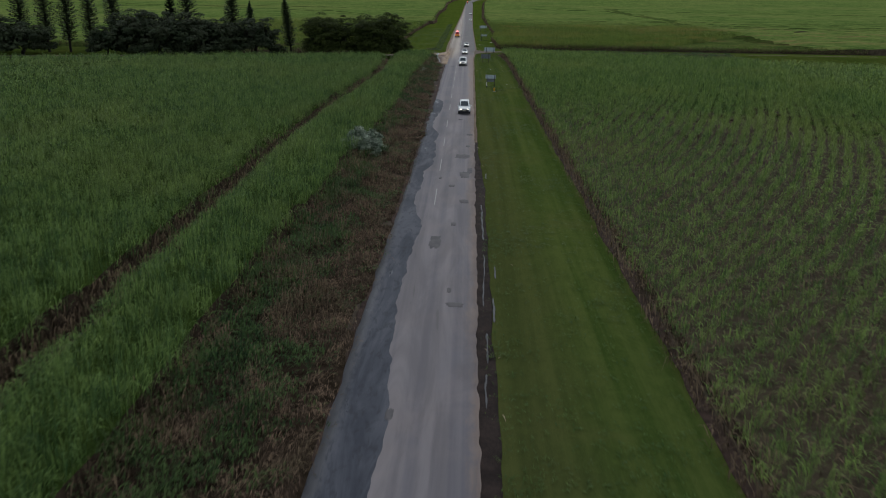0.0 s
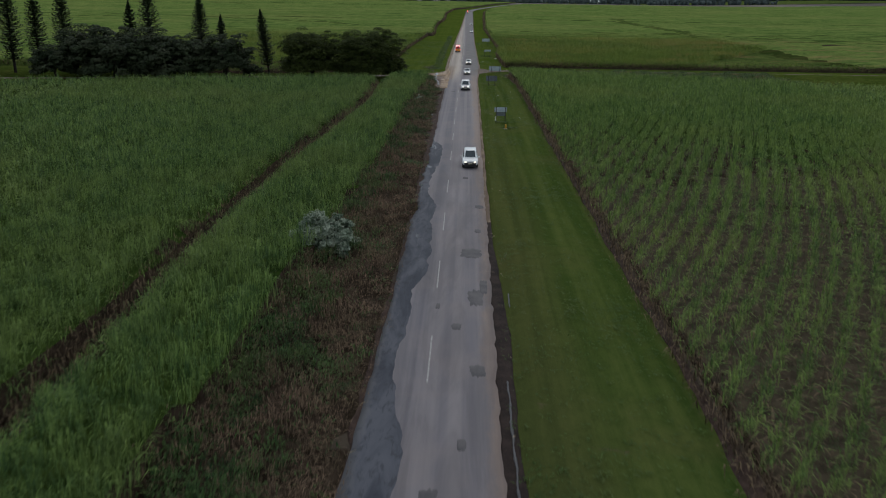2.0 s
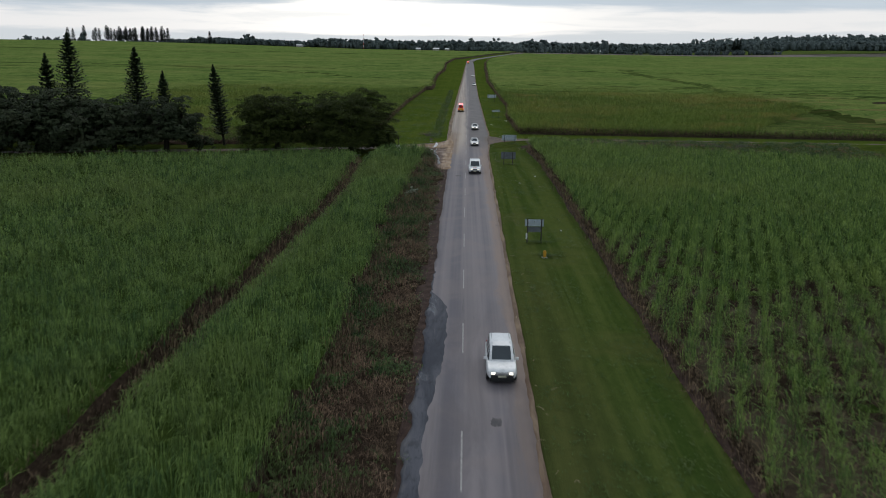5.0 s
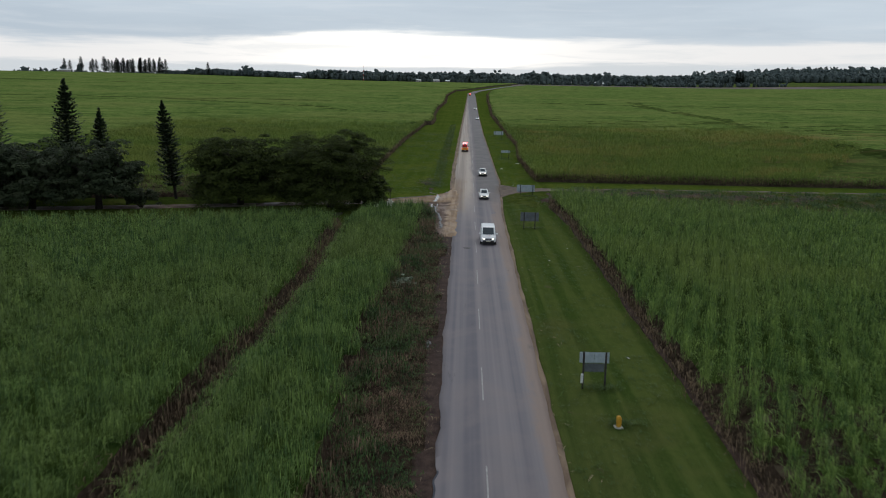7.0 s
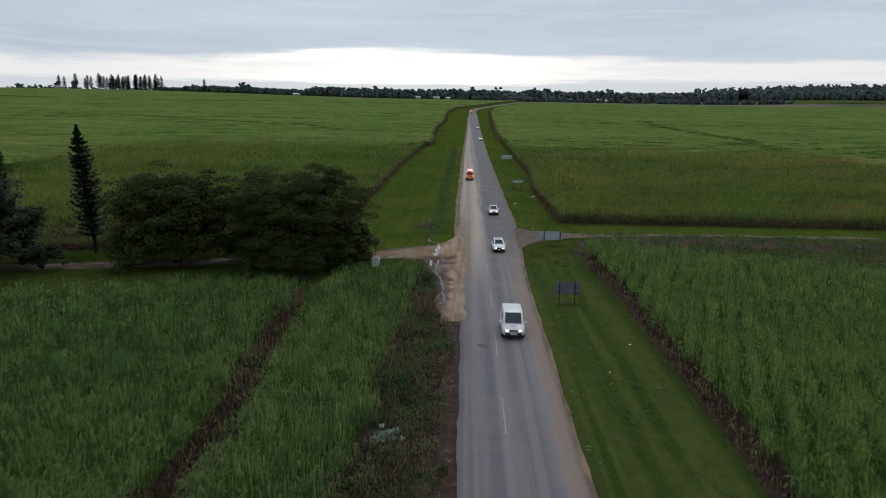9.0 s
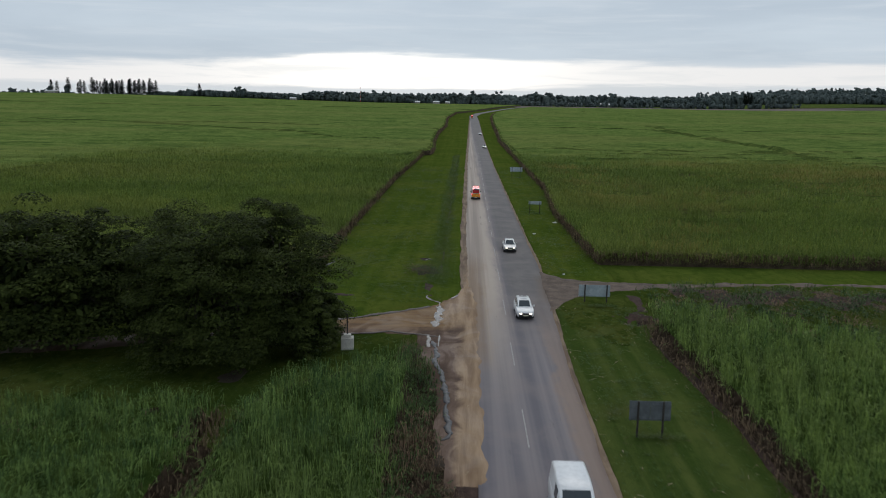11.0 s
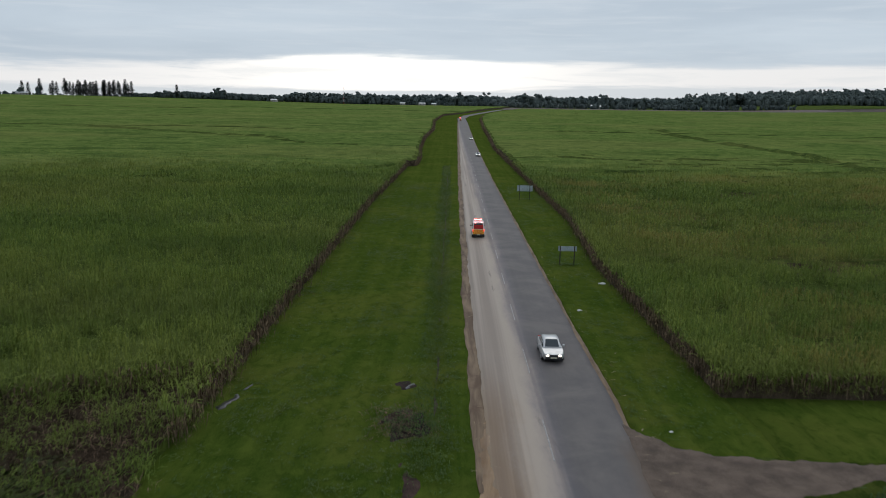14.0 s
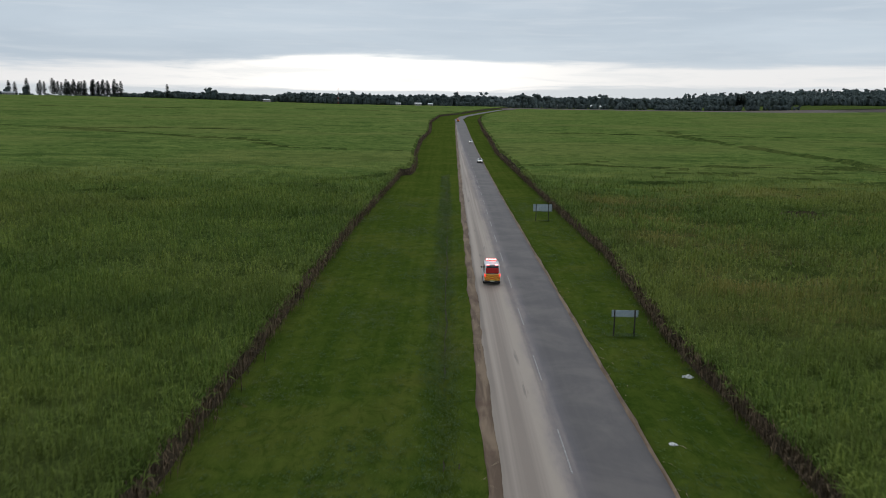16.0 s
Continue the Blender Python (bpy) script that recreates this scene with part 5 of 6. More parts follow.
    pieces.append((*stems(wet, 6, 0.42 + 0.22 * wave(wet[:, 0], wet[:, 1], 4.0, 5.0), 92, spread=0.2, leaf=0.05, length=0.4), 0))
    sump = np.random.default_rng(99).normal((-10.7, 265.5), (1.1, 1.5), (90, 2))
    pieces.append((*stems(sump, 8, 0.38 + 0.15 * wave(sump[:, 0], sump[:, 1], 1.2, 5.0), 100, spread=0.2, leaf=0.065, length=0.4), 0))
    withered = np.random.default_rng(110).normal((-10.9, 265.9), (1.1, 1.5), (110, 2))
    pieces.append((*stems(withered, 7, np.full(len(withered), 0.34), 111, spread=0.22, leaf=0.04, length=0.4), 1))
    feet = np.concatenate([np.random.default_rng(93).normal((sx, sy), (1.0, 0.3), (60, 2)) for sx, sy in ((4.9, 160.2), (5.2, 218.6), (7.0, 250.2), (6.5, 316.8), (7.5, 385.8), (5.6, 154.6))])
    pieces.append((*stems(feet, 6, np.full(len(feet), 0.32), 94, spread=0.12, leaf=0.045, length=0.3), 0))
    gather("grass_tufts", pieces, [TUFT, WEED_BROWN], "uneven tufts of green grass on the verges", "grass")


field_left()
strip_left()
field_right()
field_sides()
field_far(1)
field_far(-1)
weeds()

# ---- trees ----


def tube(points, radii, sides=7):
    """A tapered limb through points."""
    points, radii = np.asarray(points, float), np.asarray(radii, float)
    ahead = np.gradient(points, axis=0)
    ahead /= np.linalg.norm(ahead, axis=1)[:, None] + 1e-9
    ref = np.where(np.abs(ahead[:, 2:3]) > 0.9, np.array([[1.0, 0, 0]]), np.array([[0, 0, 1.0]]))
    u = np.cross(ahead, ref)
    u /= np.linalg.norm(u, axis=1)[:, None] + 1e-9
    v = np.cross(ahead, u)
    a = np.linspace(0, 2 * np.pi, sides, endpoint=False)
    ring = u[:, None] * np.cos(a)[None, :, None] + v[:, None] * np.sin(a)[None, :, None]
    verts = (points[:, None] + ring * radii[:, None, None]).reshape(-1, 3)
    i = np.arange(sides)
    quads = np.concatenate([np.stack([k * sides + i, k * sides + (i + 1) % sides, (k + 1) * sides + (i + 1) % sides, (k + 1) * sides + i], 1) for k in range(len(points) - 1)])
    return verts, quads


def joined(tubes):
    verts, quads, first = [], [], 0
    for v, q in tubes:
        verts.append(v)
        quads.append(q + first)
        first += len(v)
    return np.concatenate(verts), np.concatenate(quads)


def limb(a, b, r0, r1, r, bow=0.12, n=5):
    a, b = np.asarray(a, float), np.asarray(b, float)
    t = np.linspace(0, 1, n)[:, None]
    size = np.linalg.norm(b - a)
    off = r.normal(0, bow * size, 3) * np.array([1, 1, 0.6])
    pts = a + (b - a) * t + off * np.sin(np.pi * t) + np.array([0, 0, 0.10 * size]) * np.sin(np.pi * t)
    return tube(pts, np.linspace(r0, r1, n))


def leaves(centres, spread, count, size, r, up=0.6, out=None):
    """Small pointed leaves in clumps round the centres."""
    n = len(centres) * count
    d = r.normal(0, 1, (n, 3))
    d /= np.linalg.norm(d, axis=1)[:, None]
    far = r.random(n) ** 0.5
    c = np.repeat(centres, count, 0) + d * (np.repeat(spread, count)[:, None] * np.array([1, 1, 0.62])) * far[:, None]
    normal = d * 0.7 + np.array([0, 0, up]) + r.normal(0, 0.45, (n, 3))
    normal /= np.linalg.norm(normal, axis=1)[:, None]
    a = np.cross(normal, r.normal(0, 1, (n, 3)))
    a /= np.linalg.norm(a, axis=1)[:, None] + 1e-9
    b = np.cross(normal, a)
    s = size * r.uniform(0.6, 1.35, n)[:, None]
    verts = np.stack([c - a * s, c + b * s * 0.5, c + a * s, c - b * s * 0.5], 1).reshape(-1, 3)
    i = np.arange(n) * 4
    return verts, np.stack([i, i + 1, i + 2, i + 3], 1)


def mounds(centres, spread, count, size, r):
    """Leaves laid over the upper side of rounded clumps, so that each clump reads as a mass."""
    n = len(centres) * count
    d = r.normal(0, 1, (n, 3))
    d /= np.linalg.norm(d, axis=1)[:, None]
    flip = r.random(n) < 0.88
    d[:, 2] = np.where(flip, np.abs(d[:, 2]), d[:, 2])
    far = r.uniform(0.78, 1.04, n)
    c = np.repeat(centres, count, 0) + d * (np.repeat(spread, count)[:, None] * np.array([1, 1, 0.55])) * far[:, None]
    normal = d * np.array([0.7, 0.7, 1.0]) + np.array([0, 0, 0.5]) + r.normal(0, 0.30, (n, 3))
    normal /= np.linalg.norm(normal, axis=1)[:, None]
    a = np.cross(normal, r.normal(0, 1, (n, 3)))
    a /= np.linalg.norm(a, axis=1)[:, None] + 1e-9
    b = np.cross(normal, a)
    s = size * r.uniform(0.6, 1.35, n)[:, None]
    verts = np.stack([c - a * s, c + b * s * 0.5, c + a * s, c - b * s * 0.5], 1).reshape(-1, 3)
    i = np.arange(n) * 4
    return verts, np.stack([i, i + 1, i + 2, i + 3], 1)


def broad_tree(label, x, y, radius, height, seed, clumps=110, count=300, leaf=0.16, mat=None, low=0.12, squash=1.0, group=""):
    r = np.random.default_rng(seed)
    tree = thing("tree", label, "tree", group, pose(x, y, float(relief(x, y))))
    fork = np.array([r.normal(0, 0.2), r.normal(0, 0.2), height * 0.22])
    waist = height * 0.40
    d = r.normal(0, 1, (clumps * 3, 3))
    d /= np.linalg.norm(d, axis=1)[:, None]
    d = d[d[:, 2] > -0.75][:clumps]
    low_side = d[:, 2] < 0.25
    d[low_side, :2] /= np.linalg.norm(d[low_side, :2], axis=1)[:, None] ** 0.8
    az = np.arctan2(d[:, 1], d[:, 0])
    lobes = 1 + 0.12 * np.sin(3 * az + seed) + 0.10 * np.sin(5 * az + 2.0 * seed) * d[:, 2] + 0.08 * np.sin(7 * az + 4 * d[:, 2])
    shell = np.where(r.random(len(d)) < 0.82, r.uniform(0.84, 0.96, len(d)), r.uniform(0.5, 0.8, len(d))) * lobes
    # The top is a broad, flattened dome.
    flat = np.sign(d[:, 2]) * np.abs(d[:, 2]) ** 0.7
    wide = np.clip(np.linalg.norm(d[:, :2], axis=1), 0.05, 1) ** -0.25
    tall = np.where(d[:, 2] > 0, height * 0.54, height * (0.40 - low))
    c = np.stack([d[:, 0] * wide * radius, d[:, 1] * wide * radius * squash, flat * tall], 1) * shell[:, None]
    c[:, 2] += waist
    spread = r.uniform(0.6, 1.4, len(d)) * radius * 0.17
    v, q = mounds(c, spread, count, leaf, r)
    core = np.array([0, 0, waist]) + (c - np.array([0, 0, waist])) * np.array([0.74, 0.74, 0.66])
    iv, iq = leaves(core, spread * 1.25, 34, 2.6 * leaf, r, 0.3)
    v, q = np.concatenate([v, iv]), np.concatenate([q, iq + len(v)])
    arms, bits = [], [limb((0, 0, -0.2), fork, 0.055 * height, 0.042 * height, r, 0.03)]
    for k in range(9):
        a = 2 * np.pi * k / 9 + r.normal(0, 0.2)
        f = r.uniform(0.35, 0.55)
        tip = np.array([radius * f * math.cos(a), radius * f * squash * math.sin(a), height * r.uniform(0.42, 0.56)])
        bits.append(limb(fork, tip, 0.026 * height, 0.012 * height, r, 0.1))
        arms.append(tip)
    arms = np.array(arms)
    for p in c[:: max(1, len(c) // 90)]:
        near = arms[np.argmin(np.linalg.norm(arms - p, axis=1))]
        bits.append(limb(near, near + 0.7 * (p - near), 0.007 * height, 0.002 * height, r, 0.04, 4))
    tv, tq = joined(bits)
    linked("trunk", tv, [tq], [BARK], tree, smooth=True)
    linked("crown", v, [q], [mat or TREE_LEAF], tree)
    return tree


def conifer(label, x, y, height, seed, whorls=30, boughs=6, sprays=9, girth=1.0, lean=0.0, bulk=1.0, needle=None, group="column pines along the dirt track"):
    """A column pine: whorls of upswept boughs with bushy needles."""
    r = np.random.default_rng(seed)
    tree = thing("pine_tree", label, "pine tree", group, pose(x, y, float(relief(x, y))))
    z = np.linspace(0, height, 12)
    axis = np.stack([lean * z + 0.05 * np.sin(z * 0.5 + seed), 0.04 * np.cos(z * 0.4 + seed), z], 1)
    axis[0, 2] = -0.2
    bits = [tube(axis, np.linspace(0.017 * height, 0.02, 12), 8)]
    bases, leans, reach, rise = [], [], [], []
    for k in range(whorls):
        f = 0.15 + 0.85 * (k / (whorls - 1)) ** 0.95
        h = f * height
        size = girth * (0.125 * height) * (1.02 - f) ** 0.62 * min(1.0, 0.55 + 1.6 * (f - 0.13)) * min(1.0, 0.25 + 5.0 * (1.02 - f)) + 0.05
        for j in range(boughs):
            a = 2 * np.pi * (j + 0.5 * (k % 2)) / boughs + r.normal(0, 0.18)
            reach_j = size * r.uniform(0.7, 1.12)
            start = np.array([lean * h, 0, h + r.normal(0, 0.08)])
            end = start + np.array([math.cos(a), math.sin(a), 0.16]) * reach_j
            if f < 0.8:
                bits.append(tube([start, (start + end) / 2 - np.array([0, 0, 0.05 * reach_j]), end], [0.035, 0.025, 0.01], 4))
            for s in range(sprays):
                g = (s + 0.6) / sprays
                bases.append(start + (end - start) * g - np.array([0, 0, 0.12 * reach_j * math.sin(math.pi * g)]))
                leans.append(a + (0.9 if s % 2 else -0.9) * r.uniform(0.3, 1.2))
                reach.append(r.uniform(0.18, 0.42) * (0.25 + 0.7 * size) * bulk ** 0.4)
                rise.append(r.uniform(0.10, 0.34) * bulk ** 0.5)
    tv, tq = joined(bits)
    linked("trunk", tv, [tq], [BARK], tree, smooth=True)
    n = len(bases)
    wide = r.uniform(0.16, 0.30, n) * (9.0 / sprays) ** 0.5 * bulk * np.minimum(1.0, np.array(reach) * 3)
    v, q, t = blades(np.array(bases), np.array(leans), np.array(reach), np.array(rise), wide, droop=np.full(n, 0.05))
    linked("needles", v, [t], [needle or PINE_LEAF], tree)
    return tree


def bush(name, label, x, y, radius, height, seed, mat, clumps=60, count=60, leaf=0.11, category="bush"):
    r = np.random.default_rng(seed)
    top = thing(name, label, category, "", pose(x, y, float(relief(x, y))))
    d = r.normal(0, 1, (clumps * 2, 3))
    d /= np.linalg.norm(d, axis=1)[:, None]
    d = d[d[:, 2] > -0.2][:clumps]
    c = d * (r.uniform(0.45, 1.0, len(d)) * (1 + 0.25 * np.sin(4 * np.arctan2(d[:, 1], d[:, 0]) + seed)))[:, None] * np.array([radius, radius * 0.85, height * 0.62])
    c[:, 2] = np.maximum(c[:, 2] + height * 0.38, 0.12)
    v, q = leaves(c, r.uniform(0.5, 1.0, len(d)) * radius * 0.24, count, leaf, r, 0.8)
    bits = [limb((r.normal(0, 0.1), r.normal(0, 0.1), -0.1), p, 0.03, 0.008, r, 0.1, 4) for p in c[::2]]
    tv, tq = joined(bits)
    linked("stems", tv, [tq], [BARK], top, smooth=True)
    linked("foliage", v, [q], [mat], top)
    return top


broad_tree("great spreading tree with a dark domed crown over the track", -24.5, 234.0, 7.9, 11.6, 101, 340, 470, 0.095, low=0.0, squash=0.95)
broad_tree("wide dark tree with a flat layered crown beside the track", -38.9, 234.4, 7.7, 11.2, 102, 240, 230, 0.14, low=0.02, squash=0.9)
broad_tree("dark round-topped tree on a short trunk", -58.2, 227.5, 6.6, 10.4, 103, 110, 200, 0.19, GREY_LEAF, 0.10)
broad_tree("dark round-topped tree on a short trunk", -67.5, 226.0, 7.0, 10.2, 104, 110, 200, 0.19, GREY_LEAF, 0.10)
broad_tree("broad dark tree in a shady clump", -78.0, 228.0, 8.6, 11.6, 105, 120, 180, 0.24, GREY_LEAF, 0.1)
broad_tree("broad dark tree in a shady clump", -89.0, 226.0, 9.0, 12.4, 106, 120, 180, 0.24, GREY_LEAF, 0.08)
broad_tree("dense dark tree filling the clump", -83.0, 222.5, 8.0, 9.0, 117, 100, 180, 0.24, GREY_LEAF, 0.03)
broad_tree("dense dark tree filling the clump", -72.6, 224.5, 7.4, 8.6, 118, 100, 180, 0.24, GREY_LEAF, 0.03)
broad_tree("low grey-green tree at the end of the clump", -96.5, 221.0, 5.5, 7.4, 107, 70, 180, 0.22, GREY_LEAF, 0.06)
broad_tree("low grey-green tree at the end of the clump", -119.0, 219.0, 7.5, 8.6, 108, 70, 180, 0.24, GREY_LEAF, 0.06)
broad_tree("dark leafy tree past the pines", -131.0, 222.0, 8.0, 10.8, 109, 70, 180, 0.24, GREY_LEAF, 0.08)
broad_tree("low dark tree under the edge of the great crown", -18.6, 233.6, 2.9, 5.4, 119, 80, 240, 0.11, low=0.04)
bush("shrub", "low grey-green shrub beside the track", -52.6, 229.5, 2.9, 3.0, 110, GREY_LEAF, 60, 60, 0.16, "shrub")
bush("shrub", "low grey-green shrub beside the track", -72.5, 223.5, 2.8, 3.0, 111, GREY_LEAF, 60, 60, 0.16, "shrub")
bush("silver_bush", "large silver-grey leaved bush among the brown weeds", -11.3, 89.8, 2.3, 2.9, 112, SILVER, 300, 110, 0.13)
bush("silver_bush", "small silver-grey bush at the cane edge", -9.7, 184.4, 1.15, 1.4, 113, SILVER, 60, 50, 0.10)
bush("silver_bush", "low pale green shrub on the road bank", -9.4, 205.0, 0.8, 0.9, 114, GREY_LEAF, 40, 40, 0.10)

PINES = [(-50.7, 239.0, 15.3, -0.10), (-61.8, 237.6, 14.0, 0.0), (-66.8, 237.0, 18.4, 0.0), (-79.2, 236.0, 21.0, 0.0), (-84.4, 237.0, 17.0, 0.0), (-100.0, 234.0, 21.0, 0.01), (-106.2, 233.0, 20.5, 0.0), (-111.6, 231.0, 22.0, 0.0), (-117.2, 230.0, 22.5, -0.01), (-123.8, 229.0, 22.5, 0.0)]
for n, (px, py, ph, tilt) in enumerate(PINES):
    conifer("tall dark column pine with whorled upswept boughs", px, py, ph, 120 + n, whorls=int(ph * 1.75), boughs=8, sprays=10, lean=tilt, girth=1.75 if n in (2, 3) else 1.5, bulk=1.9)

# The far plantation and woods
far_pine = None
r_far = np.random.default_rng(140)
FAR_PINES = [(-716, 26), (-704, 22), (-696, 24), (-688, 22), (-680, 29), (-672, 23), (-664, 26), (-652, 24), (-645, 23), (-637, 25), (-625, 24), (-617, 22), (-609, 24), (-800, 26), (-795, 24), (-766, 30), (-757, 22), (-748, 27), (-739, 25), (-722, 31), (-718, 27), (-708, 24), (-700, 26), (-692, 29), (-684, 25), (-676, 26), (-668, 28), (-660, 23), (-655, 30), (-648, 29), (-641, 27), (-634, 30), (-628, 26), (-620, 28), (-613, 31), (-605, 28), (-514, 24), (522, 30), (528, 31), (534, 28)]
for px, ph in FAR_PINES:
    py = 1735 + r_far.uniform(-15, 15) if px < 0 else 2050
    at = pose(px * (1.0 if px < 0 else 1.2), py, float(relief(px, py)), 0, 0, r_far.uniform(0, 360))
    if far_pine is None:
        far_pine = conifer("distant dark pine in a plantation on the crest", 0, 0, 26.0, 139, whorls=18, boughs=5, sprays=3, girth=2.0, bulk=10.0, needle=PINE_HAZED, group="pines on the far crest")
        far_pine.matrix_world = at
        keep_pine = far_pine
    else:
        copy_thing(keep_pine, at @ Matrix.Scale(ph / 26.0, 4))


def woods():
    """Far woodland: crowns of loose leaf clumps on the ridge."""
    r = np.random.default_rng(150)
    spots = []

    def belt(x0, x1, y0, y1, n, lo, hi):
        xs, ys = r.uniform(x0, x1, n), r.uniform(y0, y1, n)
        spots.append(np.stack([xs, ys, r.uniform(lo, hi, n)], 1))

    belt(-900, -600, 1722, 1730, 150, 3.0, 5.5)
    belt(-625, -540, 1745, 1765, 70, 6, 9)
    belt(-560, -330, 1740, 1790, 330, 8, 15)
    belt(-330, -60, 1790, 1880, 420, 11, 23)
    belt(-60, 260, 1800, 1900, 460, 11, 25)
    belt(240, 420, 1900, 2060, 300, 12, 25)
    belt(70, 560, 1575, 1600, 230, 4, 11)
    belt(100, 150, 1640, 1680, 40, 12, 27)
    belt(-20, 90, 1690, 1740, 60, 5, 11)
    belt(240, 300, 1640, 1680, 26, 12, 26)
    belt(400, 1100, 2050, 2250, 600, 12, 28)
    belt(600, 1500, 2300, 2600, 500, 12, 26)
    belt(800, 2200, 2650, 3100, 500, 14, 30)
    belt(1100, 2700, 3100, 3400, 300, 18, 34)
    belt(-1400, -850, 1900, 2000, 20, 9, 14)
    for px, ph in ((-800, 17.0), (-768, 20.0), (-365, 9.0), (-438, 26.0), (-430, 21.0), (10, 30.0), (-186, 29.0), (-170, 27.0), (60, 31.0), (130, 30.0), (285, 30.0)):
        spots.append(np.array([[px, 1725.0 if px < -300 else 1815.0, ph]]))
    s = np.concatenate(spots)
    # Each tree: a rough core down to the ground, two or three lobes and loose leaf sprays.
    bm = bmesh.new()
    bmesh.ops.create_icosphere(bm, subdivisions=1, radius=1.0)
    ball, tris = np.array([v.co[:] for v in bm.verts]), np.array([[v.index for v in f.verts] for f in bm.faces])
    bm.free()
    n, h = len(s), s[:, 2]
    wide = r.uniform(0.30, 0.5, n) * np.minimum(h, 16.0)
    foot = relief(s[:, 0], s[:, 1])
    mids = [np.stack([s[:, 0], s[:, 1], foot + 0.36 * h], 1)]
    girths = [np.stack([wide, wide, 0.5 * h], 1)]
    for k in range(3):
        a, f = r.uniform(0, 2 * np.pi, n), r.uniform(0.5, 0.82, n)
        lobe = r.uniform(0.16, 0.26, n) * np.minimum(h, 18.0)
        mids.append(np.stack([s[:, 0] + 0.75 * wide * np.cos(a), s[:, 1] + 0.75 * wide * np.sin(a), foot + f * h], 1))
        girths.append(np.stack([lobe, lobe, 0.8 * lobe], 1))
    mid, girth = np.concatenate(mids), np.concatenate(girths)
    jag = ball[None] * (0.92 + r.normal(0, 0.16, (len(mid), len(ball), 1)))
    v = (mid[:, None] + jag * girth[:, None]).reshape(-1, 3)
    q = (tris[None] + (np.arange(len(mid)) * len(ball))[:, None, None]).reshape(-1, 3)
    per = 2
    d = r.normal(0, 1, (len(mid) * per, 3))
    d /= np.linalg.norm(d, axis=1)[:, None]
    d[:, 2] = np.abs(d[:, 2])
    tuft = np.repeat(mid, per, 0) + d * np.repeat(girth, per, 0)
    lv, lq = leaves(tuft, np.repeat(girth[:, 0], per) * 0.35, 3, 0.9, r, 0.5)
    verts, faces = np.concatenate([v, lv]), [lq + len(v), q]
    ob = linked("far_woods", verts, faces, [WOOD_HAZED])
    tagged(ob, "dark mixed woodland along the far ridge", "woods", kind="stuff")


woods()

# ---- signs, markers and litter ----


def box(bm, x0, x1, y0, y1, z0, z1, bevel=0.0):
    """A box, with its edges rounded off where a bevel is given."""
    made = bmesh.ops.create_cube(bm, size=1.0, matrix=Matrix.Translation(((x0 + x1) / 2, (y0 + y1) / 2, (z0 + z1) / 2)) @ Matrix.Diagonal((x1 - x0, y1 - y0, z1 - z0, 1)))
    if bevel:
        edges = list({e for v in made["verts"] for e in v.link_edges})
        bmesh.ops.bevel(bm, geom=edges, offset=bevel, segments=2, affect="EDGES", profile=0.5)
    return bm


def boxed(*bounds, bevel=0.0):
    return box(bmesh.new(), *bounds, bevel=bevel)


def road_sign(label, x, y, wide, z0, z1, posts, mat, tilt=0.0, second=None, turn=0.0):
    sign = thing("road_sign", label, "road sign", "road signs seen from behind", pose(x, y, float(relief(x, y)), 0, 0, turn))
    for dx in posts:
        bm = bmesh.new()
        bmesh.ops.create_cone(bm, cap_ends=True, segments=10, radius1=0.065, radius2=0.06, depth=z1 + 0.25, matrix=Matrix.Translation((dx, 0, (z1 + 0.05) / 2 - 0.1)))
        part("post", bm, POST, sign)
    n = max(1, round(wide / 1.0))
    for k in range(n):
        a, b = -wide / 2 + wide * k / n, -wide / 2 + wide * (k + 1) / n
        ob = part("panel", boxed(a + 0.006, b - 0.006, 0.07, 0.085, z0, z1, bevel=0.005), mat, sign, "bare metal back of the sign board")
        ob.rotation_euler[0] = radians(tilt)
    for z in (z0 + 0.12 * (z1 - z0), z1 - 0.12 * (z1 - z0)):
        part("rail", boxed(-wide / 2 + 0.04, wide / 2 - 0.04, 0.04, 0.066, z - 0.025, z + 0.025), mat, sign)
    if second:
        a, b, c, d = second
        part("lower_panel", boxed(a, b, 0.07, 0.085, c, d, bevel=0.005), DULL_STEEL, sign, "smaller dull plate below")
    return sign


first = road_sign("back of a small road sign with two stacked plates", 4.85, 160.3, 1.95, 1.80, 2.52, (-0.70, 0.75), STEEL, second=(-0.62, 0.68, 1.18, 1.75))
part("marker_plate", boxed(-0.86, -0.70, -0.10, -0.075, 0.45, 1.10, bevel=0.005), LITTER, first, "small white marker plate")
road_sign("dull grey back of a leaning road sign", 5.15, 218.8, 2.5, 1.05, 2.25, (-0.75, 0.75), DULL_STEEL, tilt=-4.0)
road_sign("wide bare-metal back of a direction sign on dark posts", 7.05, 252.2, 3.15, 0.6, 1.8, (-0.95, 1.25), STEEL)
road_sign("low narrow sign back on thin posts", 6.55, 317.0, 2.3, 1.75, 2.35, (-0.9, 0.85), STEEL)
road_sign("pale direction sign back on two posts", 7.5, 386.0, 3.2, 1.75, 2.95, (-1.1, 1.0), STEEL)


def bollard():
    top = thing("marker_post", "squat yellow marker post on the grass", "marker post", "", pose(5.42, 154.3, 0.03, 0, 0, 12))
    part("post", boxed(-0.13, 0.13, -0.13, 0.13, -0.05, 0.62, bevel=0.04), YELLOW, top)
    part("cap", boxed(-0.10, 0.10, -0.10, 0.10, 0.62, 0.70, bevel=0.03), YELLOW, top)
    part("base", boxed(-0.24, 0.24, -0.22, 0.22, -0.05, 0.07, bevel=0.03), WHITEWASH, top)


